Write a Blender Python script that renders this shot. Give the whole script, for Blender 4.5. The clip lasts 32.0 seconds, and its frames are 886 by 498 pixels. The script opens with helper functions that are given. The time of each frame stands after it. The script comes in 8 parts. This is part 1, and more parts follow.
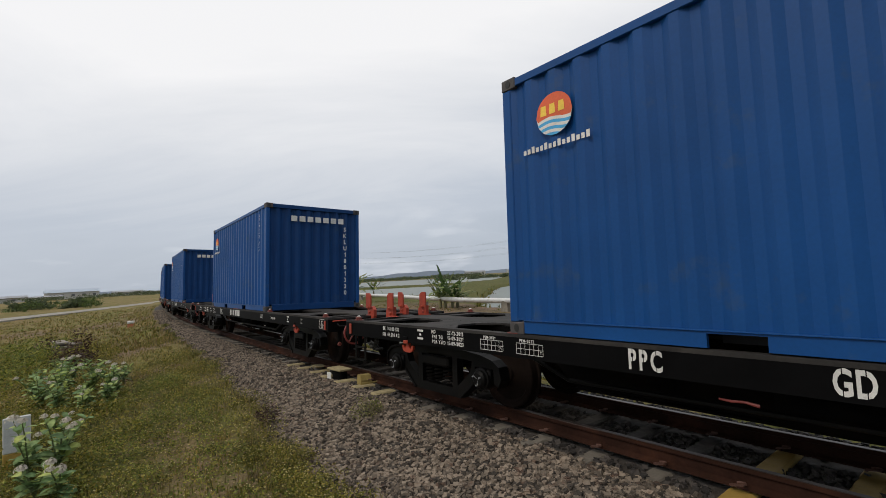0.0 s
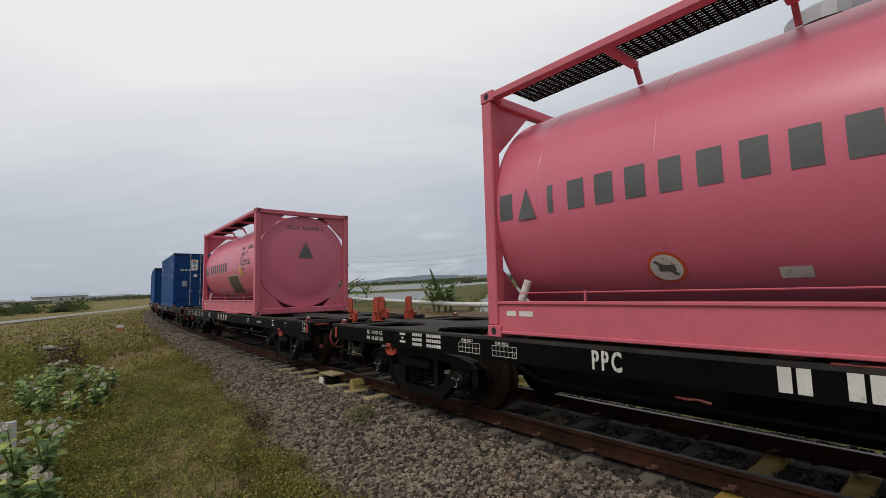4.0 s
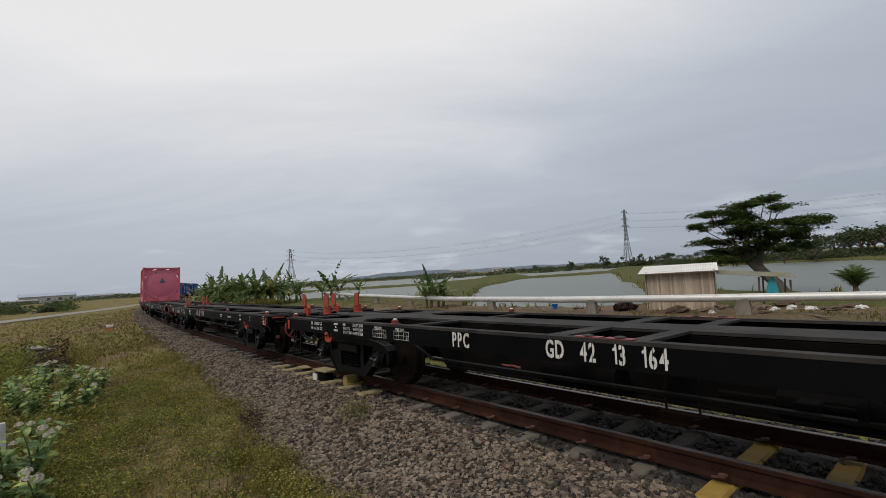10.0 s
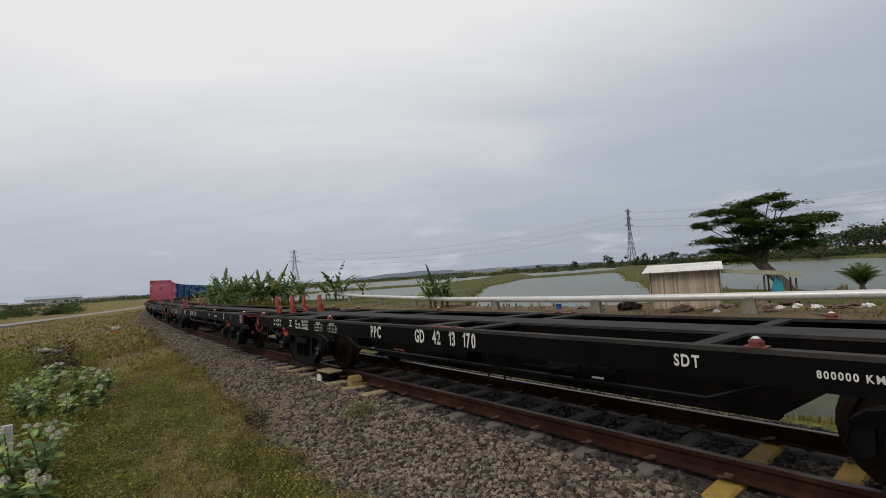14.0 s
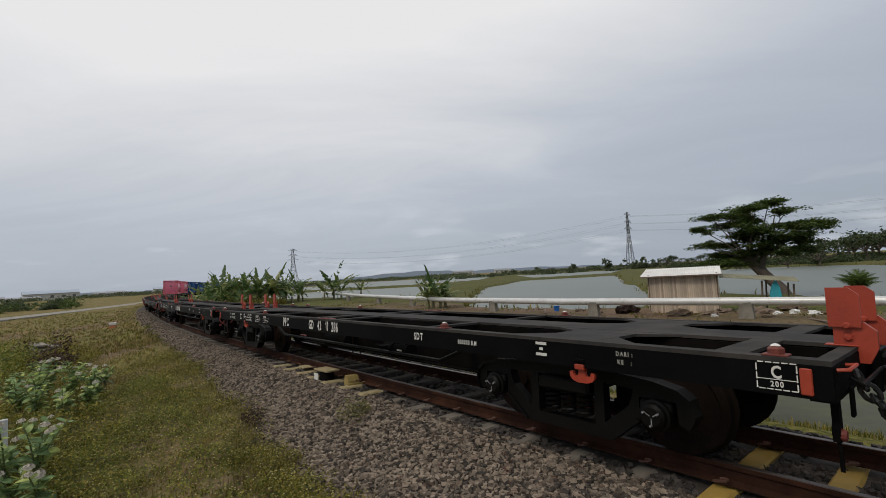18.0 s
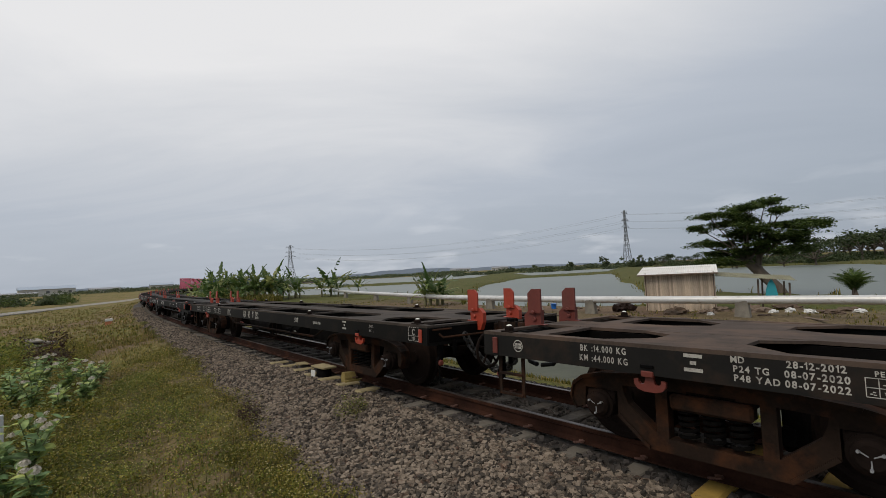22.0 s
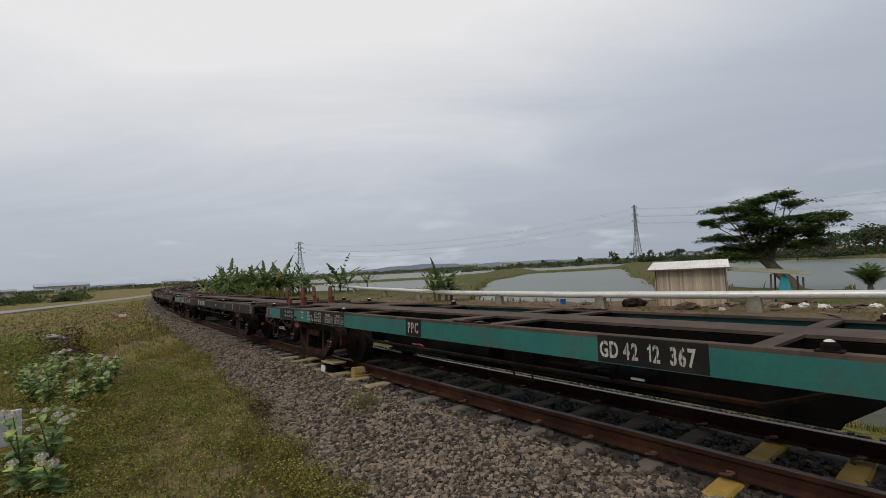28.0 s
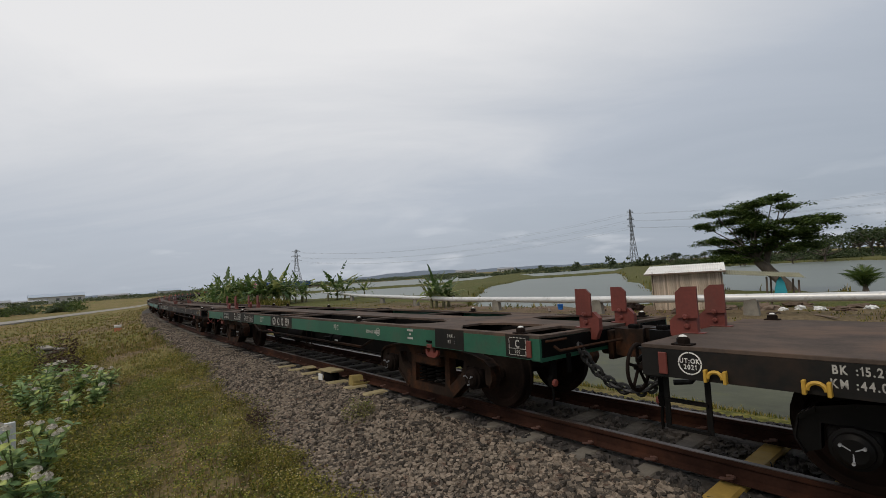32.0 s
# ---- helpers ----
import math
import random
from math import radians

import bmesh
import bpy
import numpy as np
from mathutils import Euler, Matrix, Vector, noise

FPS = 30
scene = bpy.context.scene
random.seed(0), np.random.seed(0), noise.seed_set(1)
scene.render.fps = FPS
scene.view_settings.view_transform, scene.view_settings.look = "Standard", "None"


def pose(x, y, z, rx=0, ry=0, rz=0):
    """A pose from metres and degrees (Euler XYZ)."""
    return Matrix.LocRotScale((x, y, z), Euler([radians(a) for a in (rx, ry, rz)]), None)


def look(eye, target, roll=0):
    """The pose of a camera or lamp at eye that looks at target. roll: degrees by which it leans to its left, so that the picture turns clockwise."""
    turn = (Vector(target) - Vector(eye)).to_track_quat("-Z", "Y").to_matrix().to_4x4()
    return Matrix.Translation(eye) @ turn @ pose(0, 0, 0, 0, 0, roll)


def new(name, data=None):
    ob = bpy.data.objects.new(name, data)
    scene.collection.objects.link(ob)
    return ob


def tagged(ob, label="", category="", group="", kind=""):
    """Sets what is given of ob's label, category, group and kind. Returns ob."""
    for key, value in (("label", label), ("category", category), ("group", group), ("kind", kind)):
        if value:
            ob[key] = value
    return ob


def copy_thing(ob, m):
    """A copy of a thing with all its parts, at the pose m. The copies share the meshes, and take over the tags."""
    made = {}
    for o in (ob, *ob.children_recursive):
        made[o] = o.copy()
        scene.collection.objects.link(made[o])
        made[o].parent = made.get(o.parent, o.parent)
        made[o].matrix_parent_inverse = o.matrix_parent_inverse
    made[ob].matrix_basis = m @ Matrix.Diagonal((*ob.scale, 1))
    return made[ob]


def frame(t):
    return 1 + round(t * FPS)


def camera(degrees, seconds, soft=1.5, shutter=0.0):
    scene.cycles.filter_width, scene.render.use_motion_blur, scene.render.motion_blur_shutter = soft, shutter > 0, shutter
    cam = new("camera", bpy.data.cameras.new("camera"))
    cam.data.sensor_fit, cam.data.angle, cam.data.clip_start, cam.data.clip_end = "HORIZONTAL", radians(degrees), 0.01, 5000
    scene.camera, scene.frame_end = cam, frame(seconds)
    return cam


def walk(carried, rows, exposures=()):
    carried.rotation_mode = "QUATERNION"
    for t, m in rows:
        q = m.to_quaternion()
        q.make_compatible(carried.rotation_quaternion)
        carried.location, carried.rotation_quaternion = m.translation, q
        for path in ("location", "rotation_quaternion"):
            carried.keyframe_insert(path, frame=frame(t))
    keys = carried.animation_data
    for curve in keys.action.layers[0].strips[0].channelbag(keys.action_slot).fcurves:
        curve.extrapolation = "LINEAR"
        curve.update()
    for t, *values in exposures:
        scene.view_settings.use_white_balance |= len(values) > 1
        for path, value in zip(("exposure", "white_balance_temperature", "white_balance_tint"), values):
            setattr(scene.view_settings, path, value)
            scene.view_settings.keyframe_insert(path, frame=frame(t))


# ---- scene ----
# ---- camera and its walk ----
cam = camera(88.79, 32.0, soft=0.8)
PATH = [
    (0.0, pose(0, 0, 1.6, 93.374, 3.157, 1.057)),
    (0.5, pose(0, 0, 1.6, 93.349, 3.232, 1.109)),
    (1.0, pose(0, 0, 1.6, 93.333, 3.305, 1.064)),
    (1.5, pose(0, 0, 1.6, 93.570, 3.458, 0.868)),
    (2.0, pose(0, 0, 1.6, 93.726, 3.365, 0.690)),
    (2.5, pose(0, 0, 1.6, 93.873, 3.284, 0.423)),
    (3.0, pose(0, 0, 1.6, 93.957, 3.103, 0.293)),
    (3.5, pose(0, 0, 1.6, 93.931, 3.078, 0.224)),
    (5.5, pose(0, 0, 1.6, 93.627, 3.224, 0.097)),
    (6.0, pose(0, 0, 1.6, 93.660, 3.269, 0.096)),
    (6.5, pose(0, 0, 1.6, 93.660, 3.341, 0.177)),
    (7.0, pose(0, 0, 1.6, 93.709, 3.412, 0.173)),
    (7.5, pose(0, 0, 1.6, 93.724, 3.465, 0.046)),
    (8.0, pose(0, 0, 1.6, 93.669, 3.624, -0.106)),
    (8.5, pose(0, 0, 1.6, 93.614, 3.761, -0.159)),
    (9.0, pose(0, 0, 1.6, 93.450, 3.855, -0.211)),
    (9.5, pose(0, 0, 1.6, 93.322, 3.853, -0.495)),
    (10.0, pose(0, 0, 1.6, 93.165, 3.790, -0.755)),
    (10.5, pose(0, 0, 1.6, 93.050, 3.926, -0.819)),
    (11.0, pose(0, 0, 1.6, 93.038, 4.181, -0.757)),
    (11.5, pose(0, 0, 1.6, 93.065, 4.427, -0.831)),
    (12.0, pose(0, 0, 1.6, 93.114, 4.685, -0.840)),
    (12.5, pose(0, 0, 1.6, 93.253, 4.469, -0.607)),
    (13.0, pose(0, 0, 1.6, 93.303, 4.296, -0.403)),
    (13.5, pose(0, 0, 1.6, 93.251, 4.111, -0.340)),
    (14.0, pose(0, 0, 1.6, 93.238, 4.113, -0.309)),
    (14.5, pose(0, 0, 1.6, 93.249, 4.065, -0.332)),
    (16.5, pose(0, 0, 1.6, 93.166, 3.958, -0.676)),
    (17.0, pose(0, 0, 1.6, 93.138, 3.548, -0.580)),
    (17.5, pose(0, 0, 1.6, 93.201, 3.186, -0.313)),
    (18.0, pose(0, 0, 1.6, 93.295, 3.273, -0.499)),
    (18.5, pose(0, 0, 1.6, 93.418, 3.214, -0.796)),
    (19.0, pose(0, 0, 1.6, 93.538, 3.149, -1.063)),
    (19.5, pose(0, 0, 1.6, 93.626, 2.990, -1.261)),
    (20.0, pose(0, 0, 1.6, 93.554, 2.992, -1.340)),
    (20.5, pose(0, 0, 1.6, 93.379, 2.973, -1.354)),
    (21.0, pose(0, 0, 1.6, 93.222, 2.912, -1.320)),
    (21.5, pose(0, 0, 1.6, 93.093, 2.800, -1.099)),
    (22.0, pose(0, 0, 1.6, 92.946, 3.034, -0.823)),
    (22.5, pose(0, 0, 1.6, 92.809, 3.105, -0.669)),
    (23.0, pose(0, 0, 1.6, 92.798, 2.942, -0.381)),
    (23.5, pose(0, 0, 1.6, 92.782, 2.877, -0.148)),
    (24.0, pose(0, 0, 1.6, 92.668, 2.885, 0.051)),
    (24.5, pose(0, 0, 1.6, 92.620, 2.921, 0.342)),
    (25.0, pose(0, 0, 1.6, 92.672, 2.802, 0.504)),
    (25.5, pose(0, 0, 1.6, 92.615, 2.816, 0.615)),
    (27.5, pose(0, 0, 1.6, 92.495, 3.132, 0.300)),
    (28.0, pose(0, 0, 1.6, 92.455, 3.219, 0.273)),
    (28.5, pose(0, 0, 1.6, 92.452, 3.268, 0.081)),
    (29.0, pose(0, 0, 1.6, 92.466, 3.418, 0.014)),
    (29.5, pose(0, 0, 1.6, 92.452, 3.393, -0.022)),
    (30.0, pose(0, 0, 1.6, 92.713, 3.472, -0.022)),
    (30.5, pose(0, 0, 1.6, 92.970, 3.493, -0.036)),
    (31.0, pose(0, 0, 1.6, 93.154, 3.550, -0.030)),
    (31.5, pose(0, 0, 1.6, 93.237, 3.789, -0.078)),
    (32.0, pose(0, 0, 1.6, 93.246, 3.837, -0.094)),
]
walk(cam, PATH, ((0.0, 0.15), (1.0, 0.08), (3.0, 0.03), (6.0, -0.02), (32.0, -0.04)))

# ---- world, sun, exposure ----
def build_world():
    w = bpy.data.worlds.new("overcast_sky")
    scene.world = w
    w.use_nodes = True
    nt = w.node_tree
    N, Lk = nt.nodes, nt.links
    N.clear()
    out = N.new("ShaderNodeOutputWorld")
    bg = N.new("ShaderNodeBackground")
    bg.inputs["Strength"].default_value = SKY_STRENGTH
    sky = N.new("ShaderNodeTexSky")
    sky.sky_type, sky.sun_disc = "NISHITA", False
    sky.sun_elevation, sky.sun_rotation = radians(SUN_UP), radians(SUN_ROUND)
    sky.air_density, sky.dust_density = 1.0, 3.0
    tc = N.new("ShaderNodeTexCoord")
    # clouds: stretched noise on a flat layer above the head
    sep = N.new("ShaderNodeSeparateXYZ")
    Lk.new(tc.outputs["Generated"], sep.inputs[0])
    addz = N.new("ShaderNodeMath"); addz.operation = "ADD"; addz.inputs[1].default_value = 0.22
    absz = N.new("ShaderNodeMath"); absz.operation = "ABSOLUTE"
    Lk.new(sep.outputs[2], absz.inputs[0]); Lk.new(absz.outputs[0], addz.inputs[0])
    div = N.new("ShaderNodeVectorMath"); div.operation = "DIVIDE"
    comb = N.new("ShaderNodeCombineXYZ")
    for i in range(3):
        Lk.new(addz.outputs[0], comb.inputs[i])
    Lk.new(tc.outputs["Generated"], div.inputs[0]); Lk.new(comb.outputs[0], div.inputs[1])
    mp = N.new("ShaderNodeMapping")
    mp.inputs["Rotation"].default_value = (0, 0, radians(28))
    mp.inputs["Scale"].default_value = (0.55, 1.25, 0.6)
    mp.inputs["Location"].default_value = (0.4, 0.1, 0)
    Lk.new(div.outputs[0], mp.inputs[0])
    n1 = N.new("ShaderNodeTexNoise")
    n1.inputs["Scale"].default_value, n1.inputs["Detail"].default_value = 1.15, 7
    n1.inputs["Roughness"].default_value, n1.inputs["Distortion"].default_value = 0.58, 0.7
    Lk.new(mp.outputs[0], n1.inputs["Vector"])
    # brightness falls from the veiled sun towards the far right
    dot = N.new("ShaderNodeVectorMath"); dot.operation = "DOT_PRODUCT"
    dot.inputs[1].default_value = GLOW
    Lk.new(tc.outputs["Generated"], dot.inputs[0])
    g = N.new("ShaderNodeMapRange")
    g.inputs["From Min"].default_value, g.inputs["From Max"].default_value = -0.2, 1.0
    Lk.new(dot.outputs["Value"], g.inputs["Value"])
    mix = N.new("ShaderNodeMath"); mix.operation = "MULTIPLY_ADD"
    mix.inputs[1].default_value = 0.38
    sub = N.new("ShaderNodeMath"); sub.operation = "SUBTRACT"; sub.inputs[1].default_value = 0.5
    Lk.new(n1.outputs["Fac"], sub.inputs[0])
    Lk.new(sub.outputs[0], mix.inputs[0]); Lk.new(g.outputs[0], mix.inputs[2])
    ramp = N.new("ShaderNodeValToRGB")
    e = ramp.color_ramp.elements
    e[0].position, e[0].color = 0.18, (0.36, 0.405, 0.47, 1)
    e[1].position, e[1].color = 0.88, (0.83, 0.825, 0.83, 1)
    m = e.new(0.50); m.color = (0.475, 0.515, 0.58, 1)
    m = e.new(0.70); m.color = (0.665, 0.68, 0.71, 1)
    lift = N.new("ShaderNodeMapRange")
    lift.inputs["From Max"].default_value = 0.55
    lift.inputs["To Min"].default_value, lift.inputs["To Max"].default_value = -0.13, 0.17
    Lk.new(absz.outputs[0], lift.inputs["Value"])
    up = N.new("ShaderNodeMath"); up.operation = "ADD"
    Lk.new(mix.outputs[0], up.inputs[0]); Lk.new(lift.outputs[0], up.inputs[1])
    Lk.new(up.outputs[0], ramp.inputs[0])
    # pale small cumulus low over the horizon
    mp2 = N.new("ShaderNodeMapping")
    mp2.inputs["Scale"].default_value = (5.0, 5.0, 22.0)
    Lk.new(tc.outputs["Generated"], mp2.inputs[0])
    n2 = N.new("ShaderNodeTexNoise")
    n2.inputs["Scale"].default_value, n2.inputs["Detail"].default_value = 1.3, 5
    Lk.new(mp2.outputs[0], n2.inputs["Vector"])
    r2 = N.new("ShaderNodeMapRange")
    r2.inputs["From Min"].default_value, r2.inputs["From Max"].default_value = 0.56, 0.70
    r2.inputs["To Max"].default_value = 0.35
    Lk.new(n2.outputs["Fac"], r2.inputs["Value"])
    low = N.new("ShaderNodeMapRange")
    low.inputs["From Min"].default_value, low.inputs["From Max"].default_value = 0.17, 0.06
    Lk.new(sep.outputs[2], low.inputs["Value"])
    pu = N.new("ShaderNodeMath"); pu.operation = "MULTIPLY"
    Lk.new(r2.outputs[0], pu.inputs[0]); Lk.new(low.outputs[0], pu.inputs[1])
    mc = N.new("ShaderNodeMix"); mc.data_type = "RGBA"
    mc.inputs["B"].default_value = (0.74, 0.76, 0.80, 1)
    Lk.new(pu.outputs[0], mc.inputs["Factor"]); Lk.new(ramp.outputs[0], mc.inputs["A"])
    # the clear sky above shines through the cloud a little
    sc = N.new("ShaderNodeMix"); sc.data_type = "RGBA"; sc.blend_type = "MIX"
    sc.inputs["Factor"].default_value = 0.94
    skym = N.new("ShaderNodeMix"); skym.data_type = "RGBA"; skym.blend_type = "MULTIPLY"
    skym.inputs["Factor"].default_value = 1.0
    skym.inputs["B"].default_value = (0.1, 0.1, 0.1, 1)
    Lk.new(sky.outputs[0], skym.inputs["A"])
    Lk.new(skym.outputs["Result"], sc.inputs["A"]); Lk.new(mc.outputs["Result"], sc.inputs["B"])
    Lk.new(sc.outputs["Result"], bg.inputs["Color"])
    Lk.new(bg.outputs[0], out.inputs[0])


SKY_STRENGTH = 1.04
SUN_UP, SUN_ROUND = 52, -140
GLOW = (-0.27, 0.30, 0.866)
build_world()
sun_data = bpy.data.lights.new("sun", "SUN")
sun_data.energy, sun_data.angle, sun_data.color = 1.15, radians(20), (1.0, 0.90, 0.76)
sun = new("sun", sun_data)
sun.matrix_world = look((-30, -22, 50), (0, 8, 0))

# ---- the line of the track ----
RADIUS, HEAD, START = 387.0, radians(-38.82), Vector((-4.009, 12.0))
CENTRE = START + RADIUS * Vector((math.cos(HEAD), -math.sin(HEAD)))
CANT = radians(2.29)


def line_at(s, lat=0.0):
    """The point of the track's line at s metres along it and lat metres to its far side, and its heading."""
    h = HEAD + s / RADIUS
    p = CENTRE + (RADIUS - lat) * Vector((-math.cos(h), math.sin(h)))
    return p.x, p.y, h


def along_of(x, y):
    d = Vector((x, y)) - CENTRE
    u, v = Vector((-math.cos(HEAD), math.sin(HEAD))), Vector((math.sin(HEAD), math.cos(HEAD)))
    return RADIUS * math.atan2(d.dot(v), d.dot(u)), RADIUS - d.length


def bed(s, lat, z):
    """A world point from along, across and height in the canted track's plane."""
    x, y, _ = line_at(s, lat * math.cos(CANT) + (z - 0.941) * math.sin(CANT))
    return Vector((x, y, z * math.cos(CANT) - lat * math.sin(CANT)))


def bed_pose(s, lat=0.0, z=0.0, turn=0.0):
    """A pose on the track: x along the line, y to the camera's side, z up out of the canted plane."""
    h = HEAD + s / RADIUS
    fw = Vector((math.sin(h), math.cos(h), 0))
    rt = Vector((math.cos(h), -math.sin(h), 0))
    up = rt * math.sin(CANT) + Vector((0, 0, math.cos(CANT)))
    left = up.cross(fw)
    m = Matrix((fw, left, up)).transposed().to_4x4()
    m.translation = bed(s, lat, z)
    return m @ pose(0, 0, 0, 0, 0, turn)


def train_at(t):
    u = t / 32.0
    return -11.647 + 219.13 * u + 24.68 * u * u - 0.11 * u ** 3


PITCH, BODY = 13.782, -0.22
# small differences in how far each wagon stands along the train
SHIFT = {0: 0.20, 1: 0.22, 2: 0.22, 3: 0.28, 4: 0.22, 5: 0.09, 6: 0.04, 7: -0.03, 9: 0.11, 10: 0.045, 11: 0.02, 12: -0.02, 13: -0.03, 14: -0.04, 15: -0.09, 16: -0.13, 17: -0.23, 18: -0.29, 19: -0.29}


def wagon_pose(n, t):
    s = train_at(t) - n * PITCH + BODY
    a, b = bed(s + 4.5, 0, 0), bed(s - 4.5, 0, 0)
    fw = (a - b).normalized()
    rt = Vector((fw.y, -fw.x, 0)).normalized()
    up = (rt * math.sin(CANT) + Vector((0, 0, math.cos(CANT)))).normalized()
    left = up.cross(fw)
    m = Matrix((fw, left, up)).transposed().to_4x4()
    m.translation = (a + b) / 2
    return m

# ---- materials ----
def mat(name, base, rough=0.7, metal=0.0, vary=0.25, scale=3.0, fine=40.0, bump=0.15, dirt=None, dirt_amt=0.0,
        dirt_scale=1.5, island=False, spec=0.5, stretch=(1, 1, 1), trans=0.0, each=0.0):
    """A surface with colour varied at two sizes, optional patches of dirt, fine relief."""
    m = bpy.data.materials.new(name)
    m.use_nodes = True
    nt = m.node_tree
    N, Lk = nt.nodes, nt.links
    b = N["Principled BSDF"]
    b.inputs["Roughness"].default_value, b.inputs["Metallic"].default_value = rough, metal
    b.inputs["Specular IOR Level"].default_value = spec
    tc = N.new("ShaderNodeTexCoord")
    mp = N.new("ShaderNodeMapping")
    mp.inputs["Scale"].default_value = stretch
    Lk.new(tc.outputs["Object"], mp.inputs[0])
    n1 = N.new("ShaderNodeTexNoise")
    n1.inputs["Scale"].default_value, n1.inputs["Detail"].default_value = scale, 5
    n2 = N.new("ShaderNodeTexNoise")
    n2.inputs["Scale"].default_value, n2.inputs["Detail"].default_value = fine, 3
    Lk.new(mp.outputs[0], n1.inputs["Vector"])
    Lk.new(mp.outputs[0], n2.inputs["Vector"])
    add = N.new("ShaderNodeMath"); add.operation = "MULTIPLY_ADD"
    add.inputs[1].default_value = 0.45
    Lk.new(n2.outputs["Fac"], add.inputs[0]); Lk.new(n1.outputs["Fac"], add.inputs[2])
    last = add.outputs[0]
    if island:
        geo = N.new("ShaderNodeNewGeometry")
        ad2 = N.new("ShaderNodeMath"); ad2.operation = "MULTIPLY_ADD"
        ad2.inputs[1].default_value = 0.9
        sub = N.new("ShaderNodeMath"); sub.operation = "SUBTRACT"; sub.inputs[1].default_value = 0.5
        Lk.new(geo.outputs["Random Per Island"], sub.inputs[0])
        Lk.new(sub.outputs[0], ad2.inputs[0]); Lk.new(last, ad2.inputs[2])
        last = ad2.outputs[0]
    if each:
        info = N.new("ShaderNodeObjectInfo")
        ad3 = N.new("ShaderNodeMath"); ad3.operation = "MULTIPLY_ADD"
        ad3.inputs[1].default_value = each
        Lk.new(info.outputs["Random"], ad3.inputs[0]); Lk.new(last, ad3.inputs[2])
        last = ad3.outputs[0]
    rng = N.new("ShaderNodeMapRange")
    rng.inputs["From Min"].default_value, rng.inputs["From Max"].default_value = 0.42 + each * 0.5, 1.03 + each * 0.5
    rng.inputs["To Min"].default_value, rng.inputs["To Max"].default_value = 1 - vary, 1 + vary
    Lk.new(last, rng.inputs["Value"])
    col = N.new("ShaderNodeMix"); col.data_type = "RGBA"; col.blend_type = "MULTIPLY"
    col.inputs["Factor"].default_value = 1.0
    col.inputs["A"].default_value = (*base, 1)
    Lk.new(rng.outputs[0], col.inputs["B"])
    res = col.outputs["Result"]
    if dirt:
        n3 = N.new("ShaderNodeTexNoise")
        n3.inputs["Scale"].default_value, n3.inputs["Detail"].default_value = dirt_scale, 7
        n3.inputs["Roughness"].default_value = 0.65
        Lk.new(mp.outputs[0], n3.inputs["Vector"])
        r3 = N.new("ShaderNodeMapRange")
        r3.inputs["From Min"].default_value = 0.62 - 0.3 * dirt_amt
        r3.inputs["From Max"].default_value = 0.80 - 0.3 * dirt_amt
        Lk.new(n3.outputs["Fac"], r3.inputs["Value"])
        mx = N.new("ShaderNodeMix"); mx.data_type = "RGBA"
        mx.inputs["B"].default_value = (*dirt, 1)
        Lk.new(r3.outputs[0], mx.inputs["Factor"]); Lk.new(res, mx.inputs["A"])
        res = mx.outputs["Result"]
    Lk.new(res, b.inputs["Base Color"])
    if trans:
        b.inputs["Transmission Weight"].default_value = trans
    if bump:
        bp = N.new("ShaderNodeBump")
        bp.inputs["Strength"].default_value, bp.inputs["Distance"].default_value = bump, 0.02
        Lk.new(add.outputs[0], bp.inputs["Height"]); Lk.new(bp.outputs[0], b.inputs["Normal"])
    return m


# ---- mesh helpers ----
def part(name, bm, material, parent=None, label="", smooth=False):
    """Links a bmesh (or a ready mesh) as one mesh object under a thing or a part."""
    if isinstance(bm, bpy.types.Mesh):
        me = bm
    else:
        me = bpy.data.meshes.new(name)
        bmesh.ops.recalc_face_normals(bm, faces=bm.faces)
        bm.to_mesh(me)
        bm.free()
        me.materials.append(material)
        if smooth:
            me.shade_smooth()
            me.set_sharp_from_angle(angle=radians(38))
    ob = new(name, me)
    if parent:
        ob.parent = parent
    if label:
        tagged(ob, label)
    return ob


def box(bm, lo, hi, bevel=0.0, m=None):
    """A box from corner lo to corner hi."""
    c = [(a + b) / 2 for a, b in zip(lo, hi)]
    d = [abs(b - a) for a, b in zip(lo, hi)]
    mm = Matrix.Translation(c) @ Matrix.Diagonal((*d, 1))
    r = bmesh.ops.create_cube(bm, size=1, matrix=(m @ mm) if m else mm)
    if bevel:
        es = list({e for v in r["verts"] for e in v.link_edges})
        bmesh.ops.bevel(bm, geom=es, offset=bevel, segments=1, affect="EDGES", profile=0.5)
    return bm


def cyl(bm, a, b, r, r2=None, seg=10, caps=True):
    """A round bar from a to b."""
    a, b = Vector(a), Vector(b)
    d = b - a
    m = Matrix.Translation((a + b) / 2) @ d.to_track_quat("Z", "Y").to_matrix().to_4x4()
    bmesh.ops.create_cone(bm, cap_ends=caps, segments=seg, radius1=r, radius2=r if r2 is None else r2,
                          depth=d.length, matrix=m)
    return bm


